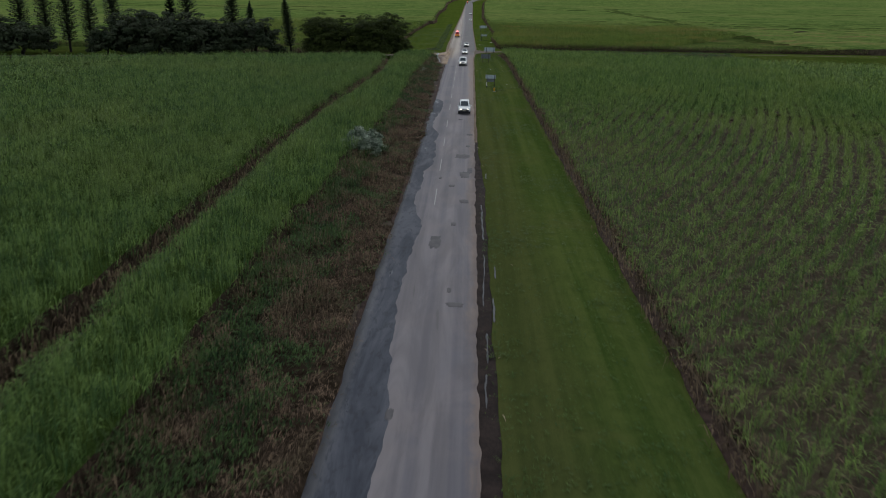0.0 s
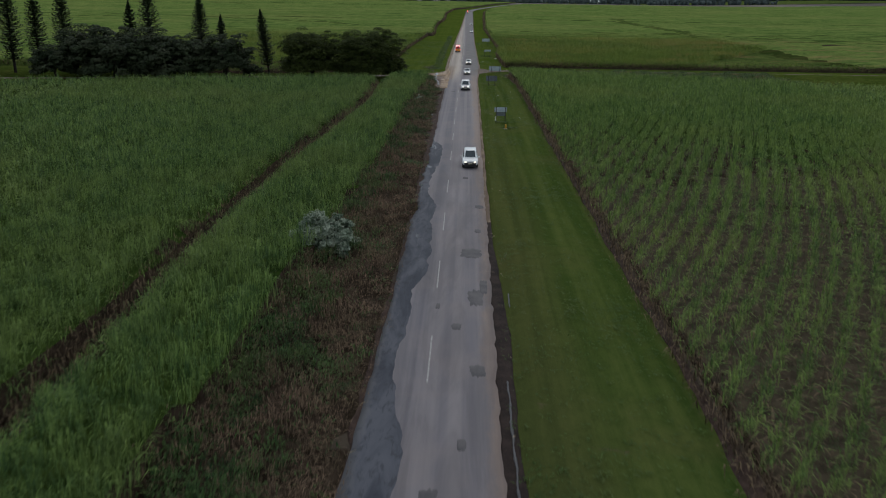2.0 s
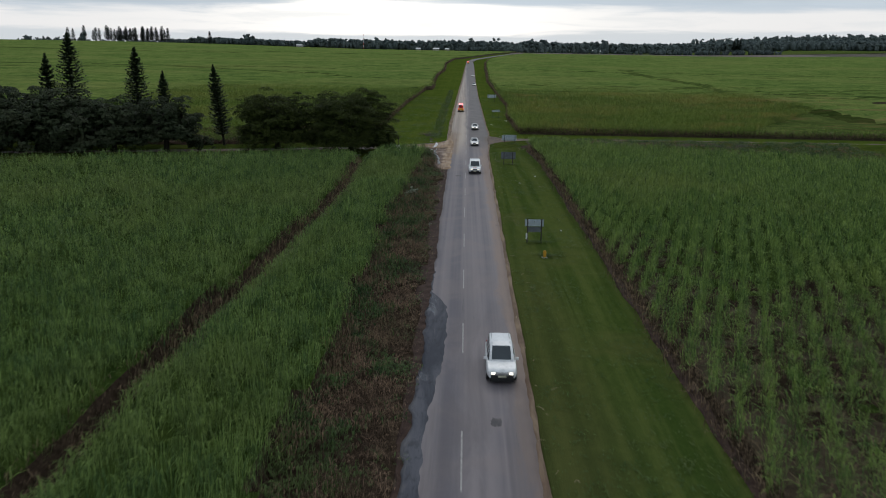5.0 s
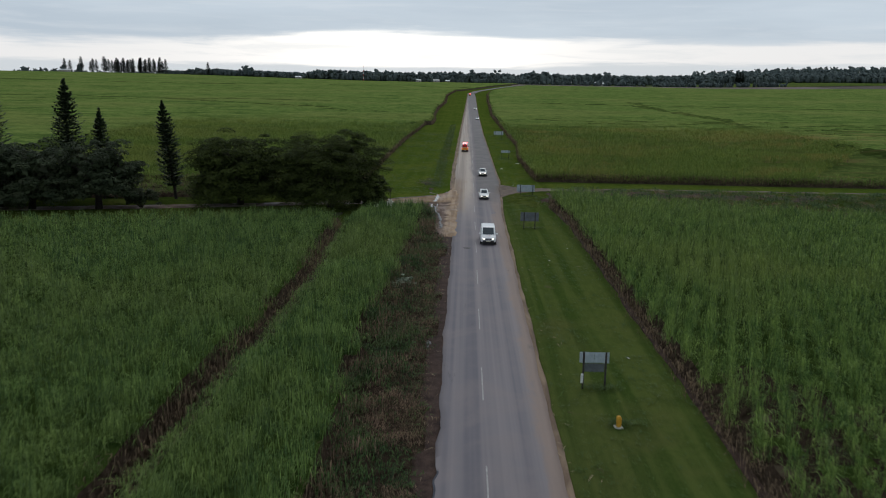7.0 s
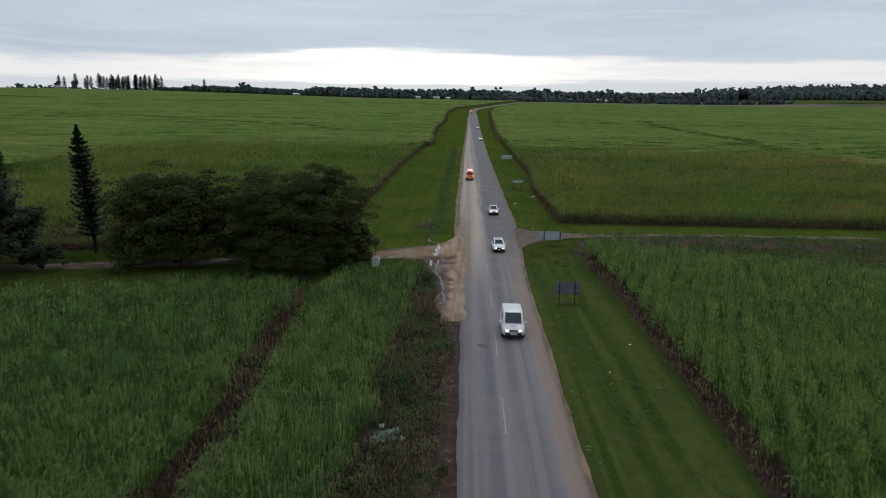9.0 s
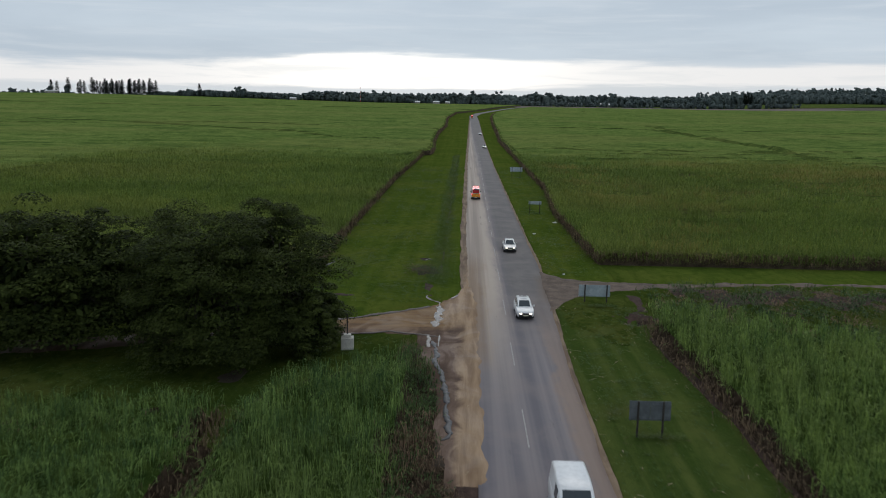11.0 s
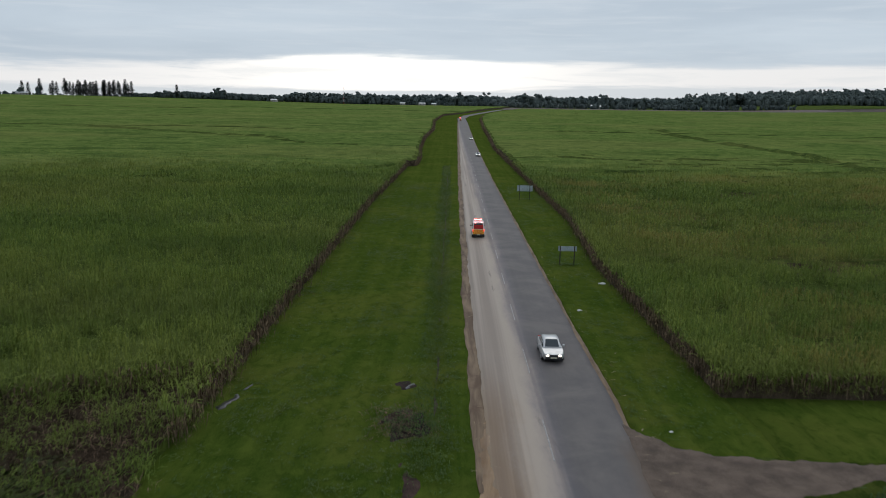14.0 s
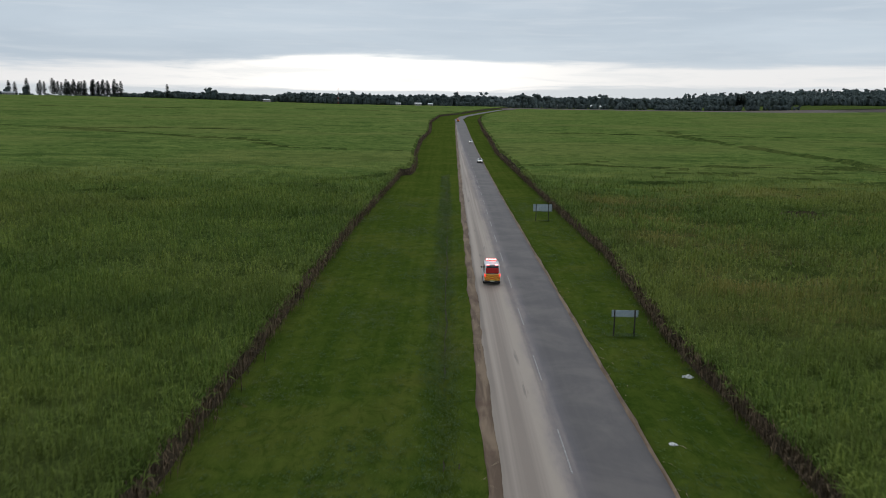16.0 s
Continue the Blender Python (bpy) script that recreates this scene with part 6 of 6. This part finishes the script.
def plinth(x, y, arm):
    top = thing("gate_plinth", "whitewashed concrete plinth with a dark steel frame" if arm else "whitewashed concrete plinth under the tree", "plinth", "plinths at the farm entrance", pose(x, y, 0.02, 0, 0, 6))
    part("block", boxed(-0.5, 0.5, -0.45, 0.45, -0.05, 0.95, bevel=0.05), WHITEWASH, top)
    part("cap", boxed(-0.3, 0.3, -0.28, 0.28, 0.95, 1.2, bevel=0.04), WHITEWASH, top)
    part("post", boxed(-0.05, 0.05, -0.05, 0.05, 1.2, 2.75), POST, top, "dark steel post")
    if arm:
        part("arm", boxed(-2.05, 0.05, -0.045, 0.045, 2.75, 2.84), POST, top, "dark steel crossbar")


bollard()
plinth(-15.4, 235.0, True)
plinth(-17.7, 235.6, False)


def scraps():
    """Cane straw blown along the road edges, and single pieces of rubbish."""
    r = np.random.default_rng(200)
    y = np.concatenate([r.uniform(140, 262, 150), r.uniform(262, 420, 150), r.uniform(30, 140, 40)])
    right = r.random(len(y)) < 0.62
    x = np.where(right, ROAD_RIGHT(y) + 0.1 + np.abs(r.normal(0, 0.9, len(y))), ROAD_LEFT(y) - 0.1 - np.abs(r.normal(0, 0.5, len(y))))
    more = r.uniform(195, 250, 70)
    x, y = np.r_[x, r.uniform(3, 11, 40)], np.r_[y, more[:40]]
    n = len(x)
    base = np.stack([x, y, relief(x, y) + 0.08], 1)
    v, q, t = blades(base, r.uniform(0, 6.3, n), r.uniform(0.25, 0.9, n), r.uniform(0.04, 0.12, n), r.uniform(0.03, 0.07, n), droop=np.full(n, 0.6))
    bx, by = r.normal(9.2, 0.7, 36), r.normal(240.5, 2.2, 36)
    more_straw = blades(np.stack([bx, by, relief(bx, by) + 0.1], 1), r.uniform(0, 6.3, 36), r.uniform(0.3, 0.8, 36), r.uniform(0.04, 0.12, 36), r.uniform(0.02, 0.045, 36), droop=np.full(36, 0.5))
    gather("cane_straw", [(v, q, t, 0), (*more_straw, 0)], [STRAW], "pale dry cane straw strewn on the road edge", "straw")
    for k, (px, py, s) in enumerate(((9.0, 306.6, 0.42), (4.6, 294.5, 0.3), (5.6, 265.4, 0.14), (5.9, 199.0, 0.1), (8.8, 206.0, 0.12), (8.4, 166.5, 0.1))):
        bm = bmesh.new()
        bmesh.ops.create_icosphere(bm, subdivisions=2, radius=s, matrix=Matrix.Diagonal((1.0, 0.7, 0.3, 1)))
        for vert in bm.verts:
            vert.co += 0.3 * s * noise.noise_vector(vert.co * 5 + Vector((k * 3.1, 0, 0)))
            vert.co.z = max(vert.co.z, -0.02)
        ob = part("litter_bag", bm, LITTER, None)
        ob.location = (px, py, float(relief(px, py)) + 0.05)
        tagged(ob, "crumpled white plastic bag lying on the grass", "litter", "litter on the verge")


scraps()

# ---- vehicles ----


def loft(rings, caps=True):
    """A skin through closed rings of equal length."""
    bm = bmesh.new()
    rows = [[bm.verts.new(p) for p in ring] for ring in rings]
    n = len(rows[0])
    for a, b in zip(rows, rows[1:]):
        for i in range(n):
            bm.faces.new((a[i], a[(i + 1) % n], b[(i + 1) % n], b[i]))
    if caps:
        bm.faces.new(rows[0][::-1])
        bm.faces.new(rows[-1])
    bmesh.ops.recalc_face_normals(bm, faces=bm.faces)
    for f in bm.faces:
        f.smooth = True
    sharp = [e for e in bm.edges if e.is_manifold and e.calc_face_angle(0) > 0.9]
    for e in sharp:
        e.smooth = False
    return bm


def hull_ring(y, w, z0, z1):
    return [(-w * 0.9, y, z0), (w * 0.9, y, z0), (w, y, z0 + 0.12), (w * 1.01, y, (z0 + z1) / 2), (w * 0.985, y, z1 - 0.08), (w * 0.92, y, z1), (-w * 0.92, y, z1), (-w * 0.985, y, z1 - 0.08), (-w * 1.01, y, (z0 + z1) / 2), (-w, y, z0 + 0.12)]


def cabin_ring(y, wb, wt, z0, z1):
    return [(-wb, y, z0), (wb, y, z0), (wt, y, z1 - 0.07 * min(1, (z1 - z0) * 3)), (wt * 0.88, y, z1), (-wt * 0.88, y, z1), (-wt, y, z1 - 0.07 * min(1, (z1 - z0) * 3))]


def pane(corners, inset, thick=0.012):
    """A thin plate just proud of the four-cornered face given, drawn in from its rim."""
    c = [Vector(p) for p in corners]
    mid = sum(c, Vector()) / 4
    n = (c[1] - c[0]).cross(c[3] - c[0]).normalized()
    rim = [p + (mid - p).normalized() * min(inset * 1.3, (mid - p).length * 0.5) for p in c]
    bm = bmesh.new()
    a = [bm.verts.new(p + n * 0.002) for p in rim]
    b = [bm.verts.new(p + (mid - p).normalized() * 0.012 + n * thick) for p in rim]
    bm.faces.new(b)
    for i in range(4):
        bm.faces.new((a[i], a[(i + 1) % 4], b[(i + 1) % 4], b[i]))
    bmesh.ops.recalc_face_normals(bm, faces=bm.faces)
    return bm


def wheel(car, x, y, radius, width=0.22):
    bm = bmesh.new()
    turn = Matrix.Rotation(radians(90), 4, "Y")
    rings = []
    for dx, f in ((-0.5, 0.62), (-0.5, 0.9), (-0.38, 1.0), (0.38, 1.0), (0.5, 0.9), (0.5, 0.62)):
        rings.append([(dx * width, radius * f * math.cos(a), radius * f * math.sin(a)) for a in np.linspace(0, 2 * np.pi, 20, endpoint=False)])
    tyre = part("wheel", loft(rings), RUBBER, car, "black tyre")
    tyre.location = (x, y, radius)
    bm = bmesh.new()
    bmesh.ops.create_cone(bm, cap_ends=True, segments=20, radius1=radius * 0.6, radius2=radius * 0.5, depth=0.05, matrix=Matrix.Translation(((width / 2 + 0.01) * (1 if x > 0 else -1), 0, 0)) @ Matrix.Rotation(radians(90 if x > 0 else -90), 4, "Y"))
    part("rim", bm, RIM, tyre, "grey metal rim")


def car(name, label, m, hull, cabin, paint, wheels, radius, mirror, nose, tail, group="vehicles on the road", category="car", bars=False, rails=False, windows=True, lit=True):
    """hull: (y, half width, low, high) from tail to nose; cabin: (y, half width low, half width high, low, high) in the same order."""
    top = thing(name, label, category, group, m)
    part("body", loft([hull_ring(*s) for s in hull]), paint, top)
    part("cabin", loft([cabin_ring(*s) for s in cabin]), paint, top, "painted roof and pillars")
    rings = [cabin_ring(*s) for s in cabin]
    k = len(rings)
    # Back and front panes, then the panes along the sides.
    part("rear_window", pane([rings[0][4], rings[0][3], rings[1][3], rings[1][4]], 0.05), GLASS_DARK, top)
    part("windscreen", pane([rings[-1][3], rings[-1][4], rings[-2][4], rings[-2][3]], 0.05), GLASS_DARK, top)
    if windows:
        for s in range(k - 1):
            for a, b in ((1, 2), (0, 5)):
                p = [rings[s][a], rings[s + 1][a], rings[s + 1][b], rings[s][b]]
                if Vector(p[0]).lerp(Vector(p[3]), 1.0)[2] - p[0][2] < 0.2 and Vector(p[2])[2] - p[1][2] < 0.2:
                    continue
                part("side_window", pane(p if a == 1 else p[::-1], 0.09), GLASS_DARK, top)
    y0, y1 = hull[0][0], hull[-1][0]
    w0, w1 = hull[0][1], hull[-1][1]
    zb, zf = hull[0][3], hull[-1][3]
    for side in (-1, 1):
        for wy in wheels:
            wheel(top, side * (max(h[1] for h in hull) - 0.12), wy, radius)
        bm = boxed(-0.09, 0.09, -0.06, 0.06, -0.08, 0.08, bevel=0.03)
        ob = part("mirror", bm, paint if lit else TRIM, top, "door mirror")
        ob.location = (side * (mirror[0] + 0.06), mirror[1], mirror[2])
        bm = boxed(-0.12, 0.12, -0.05, 0.03, -0.065, 0.065, bevel=0.03)
        ob = part("headlight", bm, HEADLAMP if lit else GLASS_DARK, top, "glowing headlamp" if lit else "")
        ob.location = (side * (w1 - 0.17), y1, nose)
        bm = boxed(-0.09, 0.09, -0.03, 0.05, -0.16, 0.16, bevel=0.02)
        ob = part("tail_light", bm, LENS_RED, top, "red lamp lens")
        ob.location = (side * (w0 - 0.1), y0, tail)
    part("grille", boxed(-w1 * 0.52, w1 * 0.52, y1 - 0.03, y1 + 0.025, nose - 0.10, nose + 0.06, bevel=0.02), TRIM, top, "black grille")
    part("front_bumper", boxed(-w1 * 0.98, w1 * 0.98, y1 - 0.12, y1 + 0.06, hull[-1][2] - 0.02, hull[-1][2] + 0.2, bevel=0.05), TRIM, top, "dark lower bumper")
    part("rear_bumper", boxed(-w0 * 0.98, w0 * 0.98, y0 - 0.06, y0 + 0.1, hull[0][2] - 0.02, hull[0][2] + 0.2, bevel=0.05), TRIM, top, "dark lower bumper")
    part("number_plate", boxed(-0.25, 0.25, y1 + 0.06, y1 + 0.072, hull[-1][2] + 0.06, hull[-1][2] + 0.17), PLATE, top, "blank pale plate")
    part("number_plate", boxed(-0.25, 0.25, y0 - 0.075, y0 - 0.062, hull[0][2] + 0.06, hull[0][2] + 0.17), PLATE, top, "blank pale plate")
    for dy in np.linspace(wheels[0] - 0.45, wheels[0] + 0.45, 1):
        part("underbody", boxed(-w0 * 0.85, w0 * 0.85, y0 + 0.25, y1 - 0.25, 0.16, hull[0][2] + 0.05), TRIM, top, "dark underside")
    if rails:
        for side in (-1, 1):
            part("roof_rail", boxed(side * cabin[1][2] * 0.82 - 0.025, side * cabin[1][2] * 0.82 + 0.025, cabin[1][0] + 0.2, cabin[-2][0] - 0.2, cabin[1][4] - 0.005, cabin[1][4] + 0.05, bevel=0.01), RIM, top, "thin roof rail")
    if bars:
        part("bull_bar", boxed(-w1 * 0.6, w1 * 0.6, y1 + 0.08, y1 + 0.14, hull[-1][2] + 0.2, hull[-1][2] + 0.34, bevel=0.02), RIM, top, "chrome nudge bar")
    return top


GROUND = 0.155


def suv():
    hull = [(-2.35, 0.84, 0.42, 1.02), (-2.2, 0.91, 0.40, 1.08), (-1.0, 0.925, 0.40, 1.08), (0.9, 0.925, 0.40, 1.06), (1.9, 0.90, 0.42, 1.00), (2.25, 0.82, 0.46, 0.92), (2.36, 0.70, 0.50, 0.86)]
    cabin = [(-2.28, 0.82, 0.74, 1.02, 1.10), (-2.0, 0.84, 0.68, 1.04, 1.76), (-0.6, 0.86, 0.70, 1.05, 1.82), (0.25, 0.86, 0.68, 1.05, 1.79), (1.05, 0.82, 0.74, 1.02, 1.10)]
    car("suv", "white four-wheel-drive wagon with a chrome nudge bar", pose(-0.1, 125.2, GROUND, 0, 0, 180), hull, cabin, WHITE_CAR, (-1.4, 1.42), 0.38, (0.93, 0.75, 1.12), 0.78, 0.98, bars=True, rails=True)


def panel_van():
    hull = [(-2.35, 0.92, 0.34, 1.10), (-2.2, 0.97, 0.32, 1.16), (-0.6, 0.985, 0.32, 1.16), (1.1, 0.98, 0.32, 1.14), (1.9, 0.94, 0.34, 1.06), (2.28, 0.86, 0.38, 0.90), (2.42, 0.72, 0.42, 0.80)]
    cabin = [(-2.36, 0.90, 0.84, 1.08, 1.30), (-2.30, 0.92, 0.82, 1.10, 1.92), (-0.3, 0.93, 0.83, 1.12, 1.99), (0.75, 0.93, 0.80, 1.12, 1.95), (1.55, 0.90, 0.84, 1.08, 1.16)]
    top = car("panel_van", "white panel van with dark mirrors and a lettered bonnet", pose(-0.8, 208.5, GROUND, 0, 0, 180), hull, cabin, WHITE_CAR, (-1.45, 1.45), 0.33, (0.99, 1.05, 1.20), 0.80, 1.0, category="van", windows=False)
    ring = [cabin_ring(*s) for s in cabin]
    for a, b in ((1, 2), (0, 5)):
        p = [ring[2][a], ring[3][a], ring[3][b], ring[2][b]]
        part("side_window", pane(p if a == 1 else p[::-1], 0.14), GLASS_DARK, top)
    part("bonnet_lettering", boxed(-0.32, 0.32, 1.86, 1.94, 1.062, 1.075), CHEV_RED, top, "red lettering bar")


def station_wagon():
    hull = [(-2.1, 0.74, 0.30, 0.86), (-1.95, 0.80, 0.27, 0.92), (-0.8, 0.825, 0.26, 0.93), (0.8, 0.825, 0.26, 0.91), (1.6, 0.80, 0.28, 0.84), (2.0, 0.74, 0.30, 0.74), (2.12, 0.62, 0.34, 0.68)]
    cabin = [(-2.02, 0.72, 0.66, 0.88, 0.96), (-1.72, 0.75, 0.58, 0.90, 1.40), (-0.5, 0.76, 0.60, 0.91, 1.45), (0.15, 0.76, 0.58, 0.91, 1.42), (0.85, 0.73, 0.66, 0.88, 0.95)]
    top = car("station_wagon", "old white station wagon with a roof hatch, headlamps lit", pose(-0.45, 246.4, GROUND, 0, 0, 181), hull, cabin, WHITE_CAR, (-1.3, 1.28), 0.29, (0.83, 0.5, 0.98), 0.60, 0.78, rails=False)
    part("sunroof", boxed(-0.32, 0.32, -0.35, 0.0, 1.445, 1.462, bevel=0.01), RIM, top, "grey roof hatch")
    part("roof_vent", boxed(-0.36, 0.36, -1.55, -1.28, 1.40, 1.425, bevel=0.01), TRIM, top, "dark tail spoiler")


def sedan(x, y, label, paint):
    hull = [(-2.15, 0.76, 0.32, 0.88), (-1.95, 0.82, 0.28, 0.94), (-0.8, 0.86, 0.27, 0.93), (0.8, 0.86, 0.27, 0.92), (1.6, 0.83, 0.28, 0.86), (2.05, 0.76, 0.31, 0.76), (2.18, 0.64, 0.35, 0.70)]
    cabin = [(-1.75, 0.74, 0.66, 0.91, 0.97), (-1.0, 0.78, 0.58, 0.92, 1.40), (-0.2, 0.79, 0.60, 0.92, 1.45), (0.3, 0.79, 0.58, 0.92, 1.42), (1.05, 0.75, 0.68, 0.89, 0.95)]
    car("sedan", label, pose(x, y, GROUND + float(relief(x, y)), 0, 0, 180), hull, cabin, paint, (-1.32, 1.32), 0.30, (0.87, 0.65, 1.0), 0.62, 0.80)


def ambulance(x, y, label):
    hull = [(-2.40, 0.88, 0.36, 1.20), (-2.30, 0.93, 0.33, 1.22), (-0.6, 0.94, 0.32, 1.22), (1.3, 0.94, 0.32, 1.18), (1.95, 0.90, 0.34, 1.02), (2.25, 0.82, 0.38, 0.90), (2.36, 0.68, 0.42, 0.82)]
    cabin = [(-2.41, 0.88, 0.82, 1.18, 1.24), (-2.34, 0.90, 0.80, 1.18, 2.16), (-0.5, 0.91, 0.81, 1.20, 2.26), (0.9, 0.91, 0.78, 1.18, 2.20), (1.85, 0.87, 0.80, 1.02, 1.10)]
    top = car("ambulance", label, pose(x, y, GROUND + float(relief(x, y)), 0, 0, 0), hull, cabin, WHITE_CAR, (-1.4, 1.4), 0.33, (0.96, 1.35, 1.28), 0.78, 0.98, category="ambulance", lit=False)
    # Battenburg-like chevrons over the lower tail door.
    board = part("tail_board", boxed(-0.84, 0.84, -2.435, -2.415, 0.52, 1.24, bevel=0.01), CHEV_YELLOW, top, "yellow reflective tail board")
    for side in (-1, 1):
        for k in range(5):
            z0 = 0.36 + 0.29 * k
            pts = [(0.0, z0 + 0.34), (0.0, z0 + 0.48), (0.82, z0 + 0.48 - 0.62), (0.82, z0 + 0.34 - 0.62)]
            pts = [(u, min(max(z, 0.53), 1.23)) for u, z in pts]
            if max(p[1] for p in pts) - min(p[1] for p in pts) < 0.05:
                continue
            bm = bmesh.new()
            f = bm.faces.new([bm.verts.new((side * u, -2.437, z)) for u, z in pts])
            made = bmesh.ops.extrude_face_region(bm, geom=[f])
            for g in made["geom"]:
                if isinstance(g, bmesh.types.BMVert):
                    g.co.y -= 0.006
            bmesh.ops.recalc_face_normals(bm, faces=bm.faces)
            part("chevron", bm, CHEV_RED, board, "red diagonal stripe")
    part("rear_glass", boxed(-0.70, 0.70, -2.44, -2.40, 1.34, 1.92, bevel=0.02), LENS_RED, top, "red filmed rear glass")
    for side in (-1, 1):
        part("brake_light", boxed(side * 0.80 - 0.06, side * 0.80 + 0.06, -2.45, -2.41, 0.98, 1.26, bevel=0.015), TAILLAMP, top, "glowing red lamp")
    bar = part("light_bar", boxed(-0.62, 0.62, 0.35, 0.62, 2.22, 2.27, bevel=0.02), TRIM, top, "dark beacon bar")
    for dx in (-0.45, -0.15, 0.15, 0.45):
        part("beacon", boxed(dx - 0.12, dx + 0.12, 0.37, 0.60, 2.27, 2.38, bevel=0.03), BEACON, bar, "flashing red beacon")
    tail_bar = part("light_bar", boxed(-0.60, 0.60, -2.30, -2.12, 2.15, 2.20, bevel=0.02), TRIM, top, "dark beacon bar")
    for dx in (-0.45, 0.45):
        part("beacon", boxed(dx - 0.12, dx + 0.12, -2.29, -2.13, 2.20, 2.28, bevel=0.03), BEACON, tail_bar, "flashing red beacon")


suv()
panel_van()
station_wagon()
sedan(0.0, 280.0, "silver-white saloon car on the dark lane", SILVER_CAR)
ambulance(-3.8, 338.0, "white ambulance with red and yellow chevrons and flashing beacons")
ambulance(0.2, 930.0, "distant white ambulance with red beacons lit")
sedan(2.2, 520.0, "distant white saloon car coming along the road", WHITE_CAR)
sedan(2.6, 640.0, "distant white saloon car coming along the road", WHITE_CAR)

# ---- far buildings and the mast ----


def shed(x, y, wide, deep, high, label, turn=0.0):
    top = thing("farm_building", label, "building", "far buildings", pose(x, y, float(relief(x, y)) - 0.1, 0, 0, turn))
    part("wall", boxed(-wide / 2, wide / 2, -deep / 2, deep / 2, 0, high), PLASTER, top)
    ends = [[(s * (wide / 2 + 0.5), -deep / 2 - 0.6, high), (s * (wide / 2 + 0.5), 0, high + deep * 0.22), (s * (wide / 2 + 0.5), deep / 2 + 0.6, high), (s * (wide / 2 + 0.5), deep / 2 + 0.6, high + 0.2), (s * (wide / 2 + 0.5), 0, high + deep * 0.22 + 0.2), (s * (wide / 2 + 0.5), -deep / 2 - 0.6, high + 0.2)] for s in (-1, 1)]
    part("roof", loft(ends), ROOF_SHEET, top, "pale sheet roof")
    for k in range(max(2, int(wide / 5))):
        u = -wide / 2 + (k + 0.5) * wide / max(2, int(wide / 5))
        part("window", boxed(u - 0.7, u + 0.7, -deep / 2 - 0.05, -deep / 2 + 0.02, high * 0.35, high * 0.75), GLASS_DARK, top)


shed(-795, 1722, 22, 9, 5.0, "long white farmhouse beside the crest pines", 5)
shed(-331, 1716, 12, 8, 3.4, "low pale-roofed farm shed", -10)
shed(-98, 1748, 9, 7, 3.6, "white cottage before the woods")
shed(-62, 1742, 12, 7, 4.0, "white cottage before the woods", 8)
shed(-40, 1752, 8, 7, 3.4, "white cottage before the woods", -6)
shed(178, 1615, 20, 10, 3.6, "pale-roofed packing shed behind the hedge", 4)
shed(240, 1622, 18, 12, 4.0, "pale-roofed packing shed behind the hedge", -8)


def mast():
    x, y = -207.0, 1740.0
    top = thing("radio_mast", "slim red and white radio mast", "mast", "", pose(x, y, float(relief(x, y)) - 0.1))
    for k in range(7):
        bm = bmesh.new()
        bmesh.ops.create_cone(bm, cap_ends=True, segments=8, radius1=0.55 - 0.05 * k, radius2=0.50 - 0.05 * k, depth=4.3, matrix=Matrix.Translation((0, 0, 2.15 + 4.3 * k)))
        part("section", bm, MAST_RED if k % 2 == 0 else MAST_WHITE, top, "red painted length" if k % 2 == 0 else "white painted length")


mast()
ploughed_x, ploughed_y = np.meshgrid(np.arange(70, 600, 14.0), np.arange(1374, 1570, 6.0))
sheet("ploughed_field", ploughed_x, ploughed_y, relief(ploughed_x, ploughed_y) + 0.35 + 0.15 * wave(ploughed_x, ploughed_y, 9.0, 2.0), PLOUGHED, label="strip of bare ploughed soil beyond the cane", category="ploughed field")
far_x, far_y = np.meshgrid(np.r_[np.arange(-900, -300, 30.0), np.arange(-300, 900, 20.0), np.arange(900, 2600, 60.0)], np.r_[np.arange(1572, 2000, 16.0), np.arange(2000, 3300, 50.0)])
sheet("far_meadow", far_x, far_y, relief(far_x, far_y) + 0.5 + 0.3 * wave(far_x, far_y, 40.0, 2.0), CANE_DIM, label="pale green meadows below the far woods", category="meadow")
